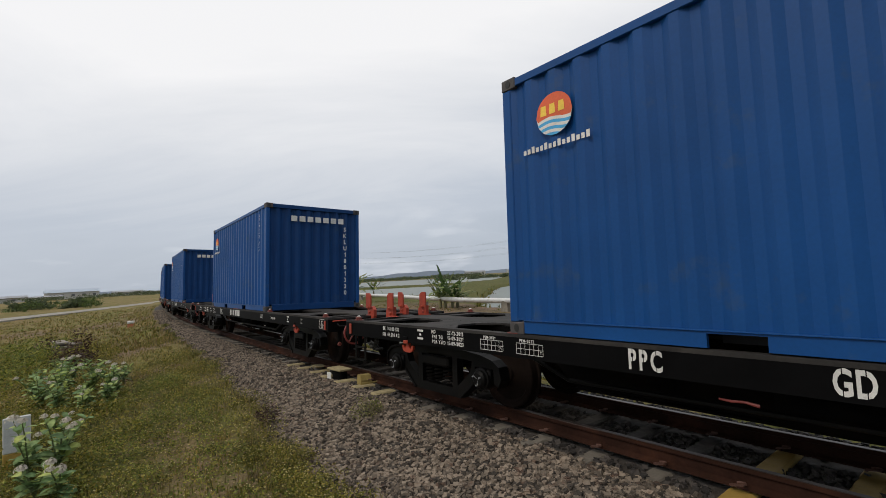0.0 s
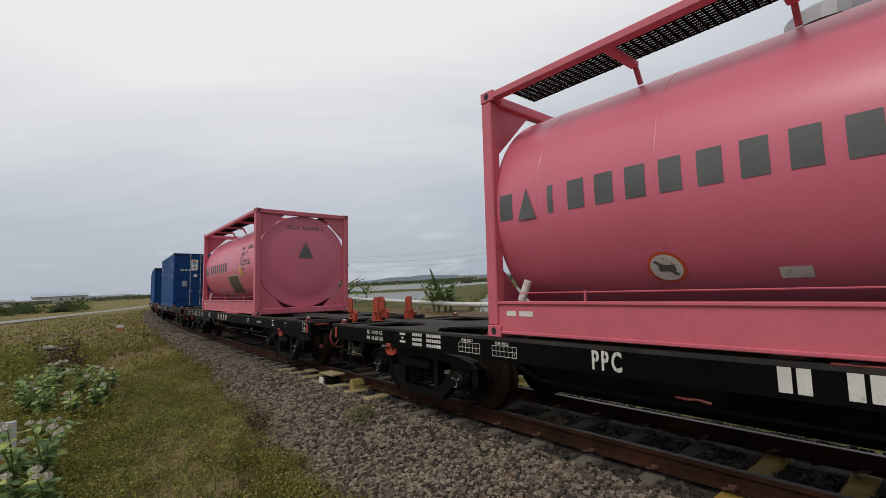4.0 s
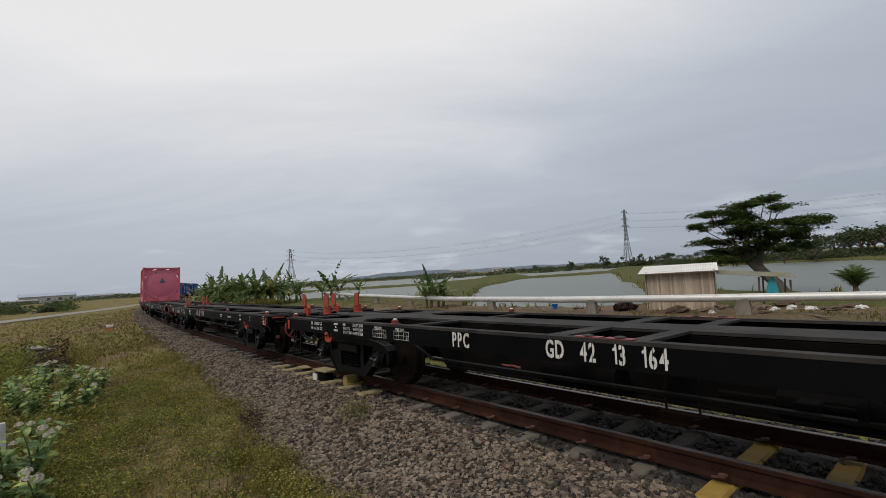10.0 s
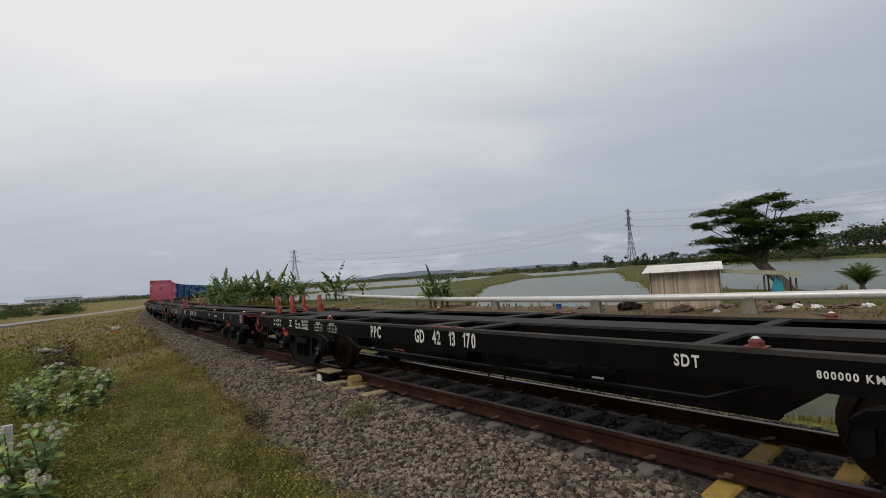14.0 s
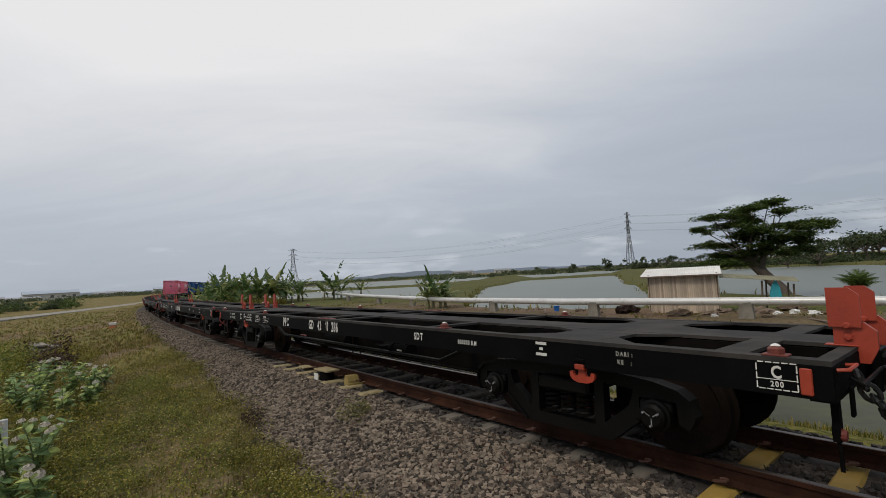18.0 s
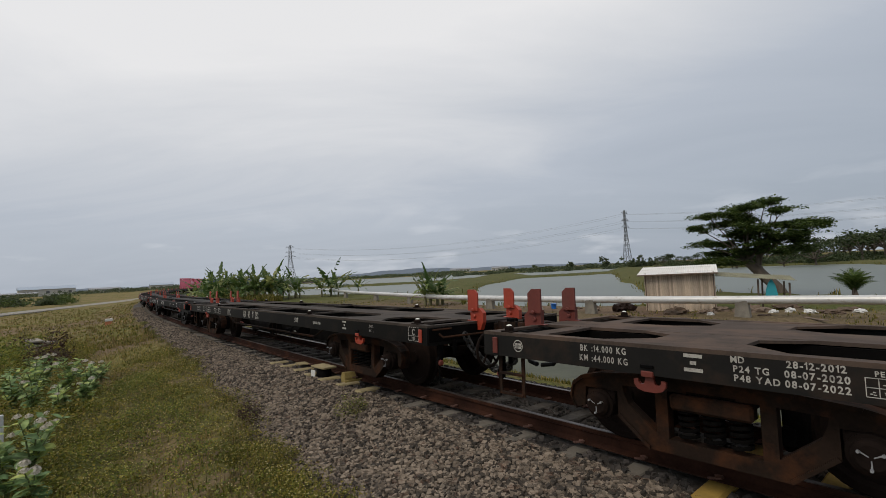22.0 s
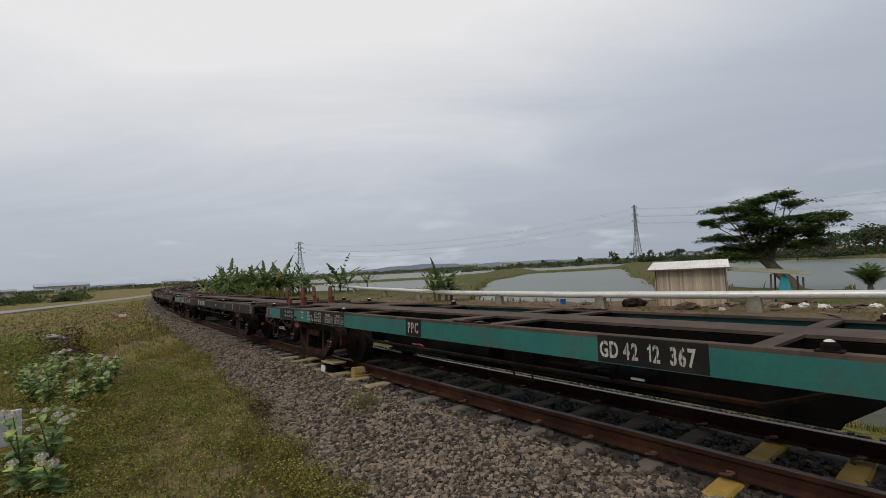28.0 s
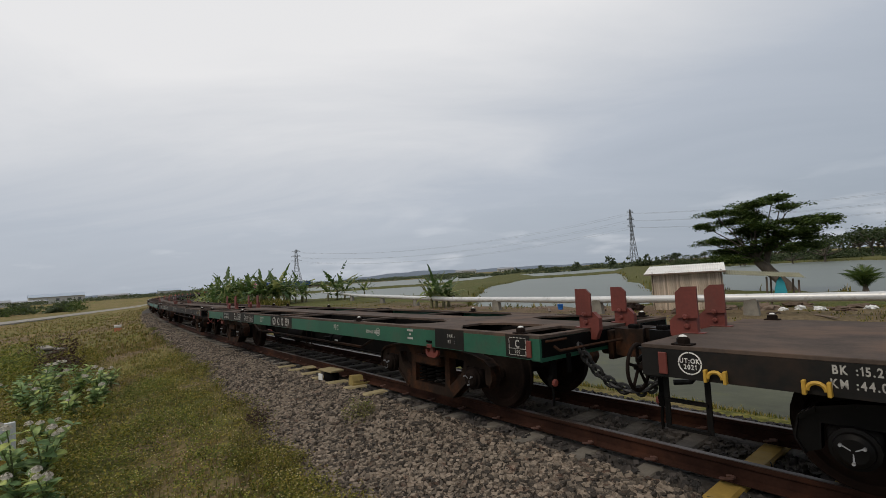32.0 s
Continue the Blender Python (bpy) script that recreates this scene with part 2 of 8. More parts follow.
def tube(bm, pts, r, seg=8, close=False):
    """A round tube through the points; r may be one radius or one for each point."""
    pts = [Vector(p) for p in pts]
    n = len(pts)
    rs = r if isinstance(r, (list, tuple)) else [r] * n
    rings = []
    for i, p in enumerate(pts):
        if close:
            d = pts[(i + 1) % n] - pts[i - 1]
        else:
            d = pts[min(i + 1, n - 1)] - pts[max(i - 1, 0)]
        q = d.to_track_quat("Z", "Y")
        rings.append([bm.verts.new(p + q @ Vector((rs[i] * math.cos(a), rs[i] * math.sin(a), 0)))
                      for a in (2 * math.pi * k / seg for k in range(seg))])
    for i in range(n if close else n - 1):
        A, B = rings[i], rings[(i + 1) % n]
        # pick the turn that keeps the tube untwisted
        off = min(range(seg), key=lambda o: (A[0].co - B[o].co).length) if close else 0
        for k in range(seg):
            bm.faces.new((A[k], A[(k + 1) % seg], B[(k + 1 + off) % seg], B[(k + off) % seg]))
    if not close:
        bm.faces.new(rings[0][::-1])
        bm.faces.new(rings[-1])
    return bm


def prism(bm, poly, a, b, axis="y"):
    """A flat outline (two coordinates a point) pulled from a to b along an axis."""
    def at(p, w):
        return {"y": (p[0], w, p[1]), "x": (w, p[0], p[1]), "z": (p[0], p[1], w)}[axis]
    A = [bm.verts.new(at(p, a)) for p in poly]
    B = [bm.verts.new(at(p, b)) for p in poly]
    n = len(poly)
    bm.faces.new(A[::-1])
    bm.faces.new(B)
    for i in range(n):
        bm.faces.new((A[i], A[(i + 1) % n], B[(i + 1) % n], B[i]))
    return bm


def rings(bm, outline, m=None, seg=24):
    """A body turned round z from (radius, height) pairs."""
    m = m or Matrix()
    rows = []
    for r, z in outline:
        if r < 1e-5:
            rows.append([bm.verts.new(m @ Vector((0, 0, z)))])
        else:
            rows.append([bm.verts.new(m @ Vector((r * math.cos(a), r * math.sin(a), z)))
                         for a in (2 * math.pi * k / seg for k in range(seg))])
    for A, B in zip(rows, rows[1:]):
        for k in range(seg):
            j = (k + 1) % seg
            if len(A) == 1 and len(B) > 1:
                bm.faces.new((A[0], B[j], B[k]))
            elif len(B) == 1 and len(A) > 1:
                bm.faces.new((A[k], A[j], B[0]))
            elif len(A) > 1:
                bm.faces.new((A[k], A[j], B[j], B[k]))
    return bm


def B():
    return bmesh.new()


# letters: flat meshes of the built-in font, kept by character
GLYPHS = {}


def glyph(ch):
    if ch == "1" and ch not in GLYPHS:
        # a plain upright with a flag and no foot
        vs = [(0.17, 0.0), (0.30, 0.0), (0.30, 0.73), (0.19, 0.73), (0.17, 0.62), (0.03, 0.57), (0.03, 0.47), (0.17, 0.50)]
        GLYPHS[ch] = (vs, [(0, 1, 2, 3, 4, 7), (4, 5, 6, 7)], 0.03, 0.30)
    if ch not in GLYPHS:
        cu = bpy.data.curves.new("glyph", "FONT")
        cu.body, cu.size, cu.fill_mode, cu.resolution_u, cu.offset = ch, 1.0, "FRONT", 3, 0.03
        ob = new("glyph", cu)
        bpy.context.view_layer.update()
        me = ob.evaluated_get(bpy.context.evaluated_depsgraph_get()).to_mesh()
        vs = [(v.co.x, v.co.y) for v in me.vertices]
        fs = [tuple(p.vertices) for p in me.polygons]
        x0, x1 = (min(v[0] for v in vs), max(v[0] for v in vs)) if vs else (0, 0)
        bpy.data.objects.remove(ob)
        bpy.data.curves.remove(cu)
        GLYPHS[ch] = (vs, fs, x0, x1)
    return GLYPHS[ch]


def cut_faces(vs, fs, x0, x1):
    """The faces of a glyph with the strip from x0 to x1 taken out: the bridges of a stencil."""
    nv, nf = [], []
    for f in fs:
        for lim, side in ((x0, 1), (x1, -1)):
            out = []
            pts = [vs[i] for i in f]
            for a, b in zip(pts, pts[1:] + pts[:1]):
                ina, inb = side * (lim - a[0]) >= 0, side * (lim - b[0]) >= 0
                if ina:
                    out.append(a)
                if ina != inb:
                    k = (lim - a[0]) / (b[0] - a[0])
                    out.append((lim, a[1] + k * (b[1] - a[1])))
            if len(out) > 2:
                nf.append(tuple(range(len(nv), len(nv) + len(out))))
                nv += out
    return nv, nf


def writing(bm, text, x, z, height, squeeze=0.75, gap=0.16, y=0.0, flip=1, space=0.5, stencil=False):
    """Letters in the xz plane at y, their middle at x, z. flip -1: they run towards -x."""
    k = height / 0.73
    pen, marks = 0.0, []
    for ch in text:
        if ch == " ":
            pen += space * height
            continue
        vs, fs, x0, x1 = glyph(ch)
        if stencil and ch in "GDPC02345689BKMS":
            mid = (x0 + x1) / 2 + (0.02 if ch in "4K" else 0)
            vs, fs = cut_faces(vs, fs, mid - 0.022, mid + 0.022)
        marks.append((vs, fs, pen - x0 * k * squeeze))
        pen += (x1 - x0) * k * squeeze + gap * height
    pen -= gap * height
    for vs, fs, off in marks:
        nv = [bm.verts.new((x + flip * (off + vx * k * squeeze - pen / 2), y, z + vy * k - height / 2)) for vx, vy in vs]
        for f in fs:
            try:
                bm.faces.new([nv[i] for i in f])
            except ValueError:
                pass
    return bm


def flat(bm, x0, z0, x1, z1, y=0.0):
    bm.faces.new([bm.verts.new(p) for p in ((x0, y, z0), (x1, y, z0), (x1, y, z1), (x0, y, z1))])
    return bm


for letter in "ABCDEFGHIKLMNOPRSTUWYZ0123456789:.-/,'\"bcm":
    glyph(letter)

# ---- surfaces of the train ----
M_BLACK = mat("black_wagon_paint", (0.0035, 0.0035, 0.0038), 0.55, vary=0.4, dirt=(0.009, 0.0085, 0.008), dirt_amt=0.1, bump=0.05, spec=0.05)
M_DECK = mat("dusty_black_deck", (0.030, 0.028, 0.0265), 0.85, vary=0.35, dirt=(0.050, 0.045, 0.040), dirt_amt=0.5, spec=0.2, bump=0.08)
M_DUSK = mat("dusty_black_paint", (0.0060, 0.0054, 0.0048), 0.6, vary=0.4, dirt=(0.020, 0.014, 0.010), dirt_amt=0.25, bump=0.06, spec=0.12)
M_DUSKDECK = mat("brown_black_deck", (0.045, 0.037, 0.031), 0.88, vary=0.35, dirt=(0.072, 0.056, 0.045), dirt_amt=0.5, spec=0.2, bump=0.08)
M_WORN = mat("worn_brown_black_paint", (0.0075, 0.0068, 0.006), 0.65, vary=0.4, dirt=(0.032, 0.018, 0.011), dirt_amt=0.45, bump=0.08, spec=0.25)
M_WORN_DECK = mat("rusty_brown_deck", (0.070, 0.052, 0.042), 0.9, vary=0.4, dirt=(0.11, 0.072, 0.052), dirt_amt=0.5, bump=0.1, spec=0.2)
M_TEAL = mat("teal_wagon_paint", (0.012, 0.115, 0.100), 0.5, vary=0.3, dirt=(0.05, 0.06, 0.05), dirt_amt=0.3, bump=0.05)
M_GREEN = mat("green_wagon_paint", (0.012, 0.085, 0.048), 0.5, vary=0.3, dirt=(0.05, 0.05, 0.035), dirt_amt=0.3, bump=0.05)
# the underframe's shade is put into this near-black colour, besides its grime
M_UNDER = mat("grimy_shaded_underframe", (0.0035, 0.0032, 0.003), 0.85, vary=0.4, dirt=(0.009, 0.007, 0.006), dirt_amt=0.3, spec=0.06)
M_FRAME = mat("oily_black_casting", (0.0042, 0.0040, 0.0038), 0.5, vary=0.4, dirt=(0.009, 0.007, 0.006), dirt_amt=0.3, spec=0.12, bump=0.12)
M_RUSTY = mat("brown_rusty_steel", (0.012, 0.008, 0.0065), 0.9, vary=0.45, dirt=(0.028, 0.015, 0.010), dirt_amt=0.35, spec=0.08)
M_RED = mat("orange_red_paint", (0.33, 0.040, 0.016), 0.5, vary=0.25, dirt=(0.12, 0.035, 0.02), dirt_amt=0.25)
M_DKRED = mat("faded_red_paint", (0.135, 0.026, 0.017), 0.6, vary=0.3, dirt=(0.09, 0.035, 0.025), dirt_amt=0.35)
M_WHITE = mat("white_stencil_paint", (0.62, 0.61, 0.58), 0.6, vary=0.25, fine=90, bump=0.0, dirt=(0.2, 0.19, 0.18), dirt_amt=0.1, dirt_scale=14)
M_OLDWHITE = mat("worn_stencil_paint", (0.40, 0.385, 0.35), 0.7, vary=0.3, fine=90, bump=0.0, dirt=(0.11, 0.10, 0.09), dirt_amt=0.35, dirt_scale=16)
M_HOOKY = mat("yellow_hook_paint", (0.42, 0.25, 0.03), 0.6)
M_PINKISH = mat("pink_red_wheel_paint", (0.22, 0.040, 0.034), 0.5, vary=0.3, dirt=(0.07, 0.03, 0.025), dirt_amt=0.3)
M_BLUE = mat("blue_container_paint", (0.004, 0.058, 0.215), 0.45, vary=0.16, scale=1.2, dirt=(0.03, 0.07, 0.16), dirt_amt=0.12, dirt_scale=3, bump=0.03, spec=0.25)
# darker copy of the container blue: shade on the end faces is in the colour
M_BLUE_SHADE = mat("shaded_blue_end_paint", (0.004, 0.040, 0.145), 0.5, vary=0.16, dirt=(0.02, 0.05, 0.11), dirt_amt=0.10, bump=0.03, spec=0.2)
M_OLDCAST = mat("rust_brown_casting", (0.0165, 0.0098, 0.0065), 0.85, vary=0.5, scale=5, dirt=(0.062, 0.024, 0.010), dirt_amt=0.45, dirt_scale=3, spec=0.15, bump=0.25)
M_CAST = mat("worn_corner_casting", (0.055, 0.05, 0.05), 0.7, dirt=(0.14, 0.07, 0.04), dirt_amt=0.3)
M_PINK = mat("pink_tank_paint", (0.62, 0.145, 0.215), 0.33, vary=0.08, scale=1.0, bump=0.015, dirt=(0.52, 0.16, 0.2), dirt_amt=0.1)
M_PINK_FR = mat("pink_frame_paint", (0.56, 0.12, 0.165), 0.42, vary=0.12, bump=0.03, dirt=(0.4, 0.12, 0.14), dirt_amt=0.15)
M_STEEL = mat("galvanised_steel", (0.34, 0.35, 0.37), 0.5, metal=0.5, vary=0.2, bump=0.03)
M_TREAD = mat("bright_wheel_tread", (0.30, 0.28, 0.26), 0.35, metal=0.9, vary=0.2)
M_HOSE = mat("black_rubber", (0.012, 0.012, 0.012), 0.6)
M_GREYMARK = mat("grey_lettering", (0.10, 0.105, 0.11), 0.6, bump=0)
M_YELLOWMARK = mat("yellow_label", (0.65, 0.45, 0.03), 0.5, bump=0)
M_PLACARD = mat("dark_olive_placard", (0.085, 0.075, 0.05), 0.5, bump=0)
M_LOGO_RED = mat("logo_orange_red", (0.60, 0.10, 0.03), 0.5, bump=0)
M_LOGO_YEL = mat("logo_yellow", (0.75, 0.50, 0.06), 0.5, bump=0)
M_LOGO_BLU = mat("logo_light_blue", (0.05, 0.33, 0.62), 0.5, bump=0)

HALF, NEAR, DECK = 6.475, 1.24, 0.941
AXLES = (5.35, 3.67, -3.67, -5.35)
WHEELSETS, WAGONS = [], []


def wheel_mesh():
    bm = B()
    for sy in (1, -1):
        m = Matrix.Translation((0, sy * 0.60, 0)) @ Matrix.Rotation(radians(-90 * sy), 4, "X")
        # outline goes from the outer hub over the dished disc to tread and flange
        rings(bm, [(0, 0.03), (0.085, 0.03), (0.09, 0.0), (0.14, -0.02), (0.30, -0.01), (0.325, 0.03), (0.372, 0.03),
                   (0.387, 0.02), (0.387, -0.07), (0.412, -0.08), (0.412, -0.105), (0.33, -0.11), (0.30, -0.06), (0.10, -0.08), (0, -0.08)], m, 28)
    cyl(bm, (0, -0.60, 0), (0, 0.60, 0), 0.075, seg=12)
    me = bpy.data.meshes.new("wheelset")
    bmesh.ops.recalc_face_normals(bm, faces=bm.faces)
    bm.to_mesh(me); bm.free()
    me.materials.append(M_RUSTY)
    me.shade_smooth(); me.set_sharp_from_angle(angle=radians(30))
    return me


WHEEL = wheel_mesh()


def bogie(wagon, x, steel, front):
    """A three-piece bogie under the wagon at x."""
    bm = B()
    # bolster across
    box(bm, (x - 0.18, -1.0, 0.42), (x + 0.18, 1.0, 0.60), 0.02)
    # added as dark backing to the side frames' holes: brake beams, shoes before the wheels
    for e in (1, -1):
        box(bm, (x + e * 0.40 - 0.04, -0.80, 0.26), (x + e * 0.40 + 0.04, 0.80, 0.40), 0.015)
        for y in (0.60, -0.60):
            box(bm, (x + e * 0.43 - 0.07, y - 0.10, 0.22), (x + e * 0.43 + 0.07, y + 0.16, 0.56), 0.02)
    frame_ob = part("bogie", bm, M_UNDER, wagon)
    for sy in (1, -1):
        y0, y1 = sy * 0.90, sy * 1.00
        bm = B()
        # cast frame: top member with the pedestals over the axle boxes, columns, diagonals and bottom bar
        half = [(1.00, 0.34), (1.075, 0.31), (1.13, 0.42), (1.10, 0.535), (1.01, 0.60), (0.82, 0.645), (0.50, 0.675)]
        under = [(0.99, 0.50), (0.70, 0.50), (0.655, 0.555), (0.40, 0.565)]
        prism(bm, [(x + a, z) for a, z in half] + [(x - a, z) for a, z in half[::-1]] + [(x - a, z) for a, z in under] + [(x + a, z) for a, z in under[::-1]], y0, y1)
        for e in (1, -1):
            prism(bm, [(x + e * a, z) for a, z in ((0.70, 0.50), (0.70, 0.31), (0.45, 0.10), (0.39, 0.10), (0.39, 0.235), (0.61, 0.415), (0.645, 0.50), (0.655, 0.555))], y0, y1)
            prism(bm, [(x + e * a, z) for a, z in ((0.30, 0.10), (0.39, 0.10), (0.39, 0.565), (0.30, 0.565))], y0, y1)
            # raised lip along the top edge and the diagonal
            lip = [(0.0, 0.675), (0.50, 0.675), (0.82, 0.645), (1.01, 0.60), (1.10, 0.535), (1.13, 0.42), (1.085, 0.33)]
            for (a0, b0), (a1, b1) in zip(lip, lip[1:]):
                prism(bm, [(x + e * a0, b0), (x + e * a1, b1), (x + e * (a1 - 0.010), b1 - 0.028), (x + e * (a0 - 0.004), b0 - 0.028)], sy * 0.885, sy * 1.03)
            prism(bm, [(x + e * a, z) for a, z in ((0.70, 0.31), (0.45, 0.10), (0.44, 0.125), (0.68, 0.33))], sy * 0.885, sy * 1.02)
        prism(bm, [(x + a, z) for a, z in ((-0.30, 0.10), (0.30, 0.10), (0.30, 0.205), (-0.30, 0.205))], y0, y1)
        part("side_frame", bm, steel, wagon, smooth=False)
        for c in (-0.84, 0.84):
            bm = B()
            box(bm, (x + c - 0.125, sy * 0.875, 0.36), (x + c + 0.125, sy * 1.03, 0.495), 0.02)
            rings(bm, [(0, 0.10), (0.07, 0.10), (0.095, 0.08), (0.10, 0.05), (0.122, 0.045), (0.125, 0.0), (0.125, -0.14)], Matrix.Translation((x + c, sy * 1.0, 0.387)) @ Matrix.Rotation(radians(-90 * sy), 4, "X"), 16)
            ab = part("axle_box", bm, M_RUSTY if steel != M_FRAME else M_FRAME, wagon, smooth=True)
            for k in range(3 if sy > 0 else 0):
                a = radians(90 + 120 * k + 40 * x)
                bm = B()
                cyl(bm, (x + c + 0.062 * math.cos(a), sy * 1.099, 0.387 + 0.062 * math.sin(a)), (x + c + 0.062 * math.cos(a), sy * 1.125, 0.387 + 0.062 * math.sin(a)), 0.009, seg=6)
                part("cap_bolt", bm, M_STEEL, ab)
            if sy > 0:
                bm = B()
                for k in range(3):
                    a = radians(90 + 120 * k + 40 * x)
                    u, v = Vector((math.cos(a), 0, math.sin(a))), Vector((-math.sin(a), 0, math.cos(a)))
                    o = Vector((x + c, 1.101, 0.387))
                    bm.faces.new([bm.verts.new(o + q) for q in (u * 0.068 + v * 0.005, u * 0.012 + v * 0.003, u * 0.012 - v * 0.003, u * 0.068 - v * 0.005)])
                part("lock_plate", bm, M_STEEL, ab, "bright bolt locking plate")
        for c in ((-0.17, 0.0, 0.17) if sy > 0 else ()):
            bm = B()
            pts = [(x + c + 0.062 * math.cos(a), sy * 0.95 + 0.062 * math.sin(a), 0.24 + 0.20 * a / (2 * math.pi * 4.5)) for a in (i * math.pi / 5 for i in range(46))]
            tube(bm, pts, 0.014, 5)
            part("coil_spring", bm, M_UNDER, wagon)
        bm = B()
        box(bm, (x - 0.27, sy * 0.92, 0.44), (x + 0.27, sy * 1.05, 0.56), 0.02)
        part("bolster_end", bm, steel, wagon)
    for c in (-0.84, 0.84):
        ws = part("wheelset", WHEEL, None, wagon)
        ws.matrix_parent_inverse = Matrix.Translation((x + c, 0, 0.387))
        WHEELSETS.append(ws)


def deck_lattice(bm):
    """The open deck: two sills, a broad middle plate and cross plates, with clipped corners at the bays."""
    z0, z1 = DECK - 0.03, DECK
    for sy in (1, -1):
        box(bm, (-HALF, sy * 1.13, z0), (HALF, sy * 1.238, z1))
    box(bm, (-HALF, -0.30, z0 - 0.002), (HALF, 0.30, z1 - 0.003))
    for x, w in CROSS:
        for sy in (1, -1):
            box(bm, (x - w, sy * 0.30, z0 + 0.001), (x + w, sy * 1.13, z1 - 0.004))
            for ex in (-1, 1):
                for ya, yb in ((1.13, 0.80), (0.30, 0.50)):
                    if w > 0.2:
                        prism(bm, [(x + ex * w, sy * ya), (x + ex * (w + 0.34), sy * ya), (x + ex * w, sy * yb)], z0 + 0.002, z1 - 0.005, "z")
    return bm


CROSS = ((6.43, 0.044), (5.93, 0.10), (4.63, 0.32), (2.72, 0.06), (0.55, 0.10), (-0.22, 0.08), (-2.66, 0.06), (-4.63, 0.32), (-5.93, 0.10), (-6.43, 0.044))


def stanchion(wagon, e, y, red):
    """A folding red end stop: a bracket over the deck's end and an upright blade bolted to its side."""
    x0 = 6.345 if e > 0 else 6.335
    D = DECK
    bm = B()
    prism(bm, [(e * (x0 + a), D + z) for a, z in ((0.02, 0.0), (0.02, 0.165), (0.18, 0.165), (0.245, 0.105), (0.245, -0.01), (0.20, -0.11), (HALF + 0.002 - x0, -0.11), (HALF + 0.002 - x0, 0.0))], y - 0.03, y + 0.03)
    br = part("stop_bracket", bm, red, wagon, "orange-red steel bracket")
    bm = B()
    prism(bm, [(e * (x0 + a), D + z) for a, z in ((0.0, 0.13), (0.0, 0.40), (0.12, 0.40), (0.175, 0.35), (0.175, 0.13))], y + 0.031, y + 0.055)
    part("stop_blade", bm, red, wagon, "orange-red steel blade")
    part("stop_foot", box(B(), (min(e * (x0 - 0.03), e * (x0 + 0.15)), y - 0.045, D - 0.001), (max(e * (x0 - 0.03), e * (x0 + 0.15)), y + 0.045, D + 0.008), 0.003), red, wagon)
    for z in (0.06, 0.14):
        bm = B()
        rings(bm, [(0.026, 0), (0.026, 0.012), (0.016, 0.022), (0, 0.022)], Matrix.Translation((e * (x0 + 0.10), y + (0.031 if z < 0.1 else 0.056), D + z)) @ Matrix.Rotation(radians(-90), 4, "X"), 7)
        part("bolt", bm, red, br)


def twist_lock(wagon, x, y, fresh):
    """A twist lock: a plate on the sill with a small capped cone."""
    bm = B()
    box(bm, (x - 0.068, y - 0.05, DECK), (x + 0.068, y + 0.05, DECK + 0.012), 0.003)
    tl = part("twist_lock", bm, M_DKRED if fresh else M_RUSTY, wagon, "twist lock plate")
    bm = B()
    rings(bm, [(0.047, 0.0), (0.047, 0.030), (0.042, 0.036), (0.016, 0.056), (0, 0.056)], Matrix.Translation((x, y, DECK + 0.0125)), 6)
    part("cone", bm, M_DKRED if fresh else M_RUSTY, tl)
    bm = B()
    rings(bm, [(0.030, 0), (0.018, 0.010), (0, 0.015)], Matrix.Translation((x, y, DECK + 0.060)), 8)
    part("tip", bm, M_WHITE, tl, "white painted tip")


def folded_lock(wagon, x, y, fresh):
    """A twist lock folded flat into its seat."""
    bm = B()
    box(bm, (x - 0.12, y - 0.045, DECK), (x + 0.12, y + 0.045, DECK + 0.010), 0.003)
    fl = part("folded_lock", bm, M_PINKISH if fresh else M_RUSTY, wagon, "folded lock seat plate")
    bm = B()
    rings(bm, [(0.045, 0.0), (0.05, 0.008), (0.02, 0.016), (0, 0.016)], Matrix.Translation((x, y, DECK + 0.010)), 10)
    part("lock_knob", bm, M_HOSE, fl)


def anchor_hook(wagon, x, y, material):
    """A double hook hung under the sill: a stem and two arms curling up."""
    arm = [(0.036, 0.735), (0.030, 0.675), (0.040, 0.645), (0.066, 0.640), (0.082, 0.655), (0.084, 0.678), (0.118, 0.672), (0.114, 0.632), (0.090, 0.603), (0.045, 0.588)]
    bm = prism(B(), [(x + a, z) for a, z in arm] + [(x - a, z) for a, z in arm[::-1]], y - 0.014, y + 0.016)
    box(bm, (x - 0.045, y + 0.016, 0.70), (x + 0.045, y + 0.055, 0.745), 0.006)
    part("lifting_hook", bm, material, wagon, "painted double hook")
    part("hook_bracket", box(B(), (x - 0.05, NEAR + 0.001, 0.765), (x + 0.05, NEAR + 0.016, 0.79), 0.004), M_BLACK, wagon)


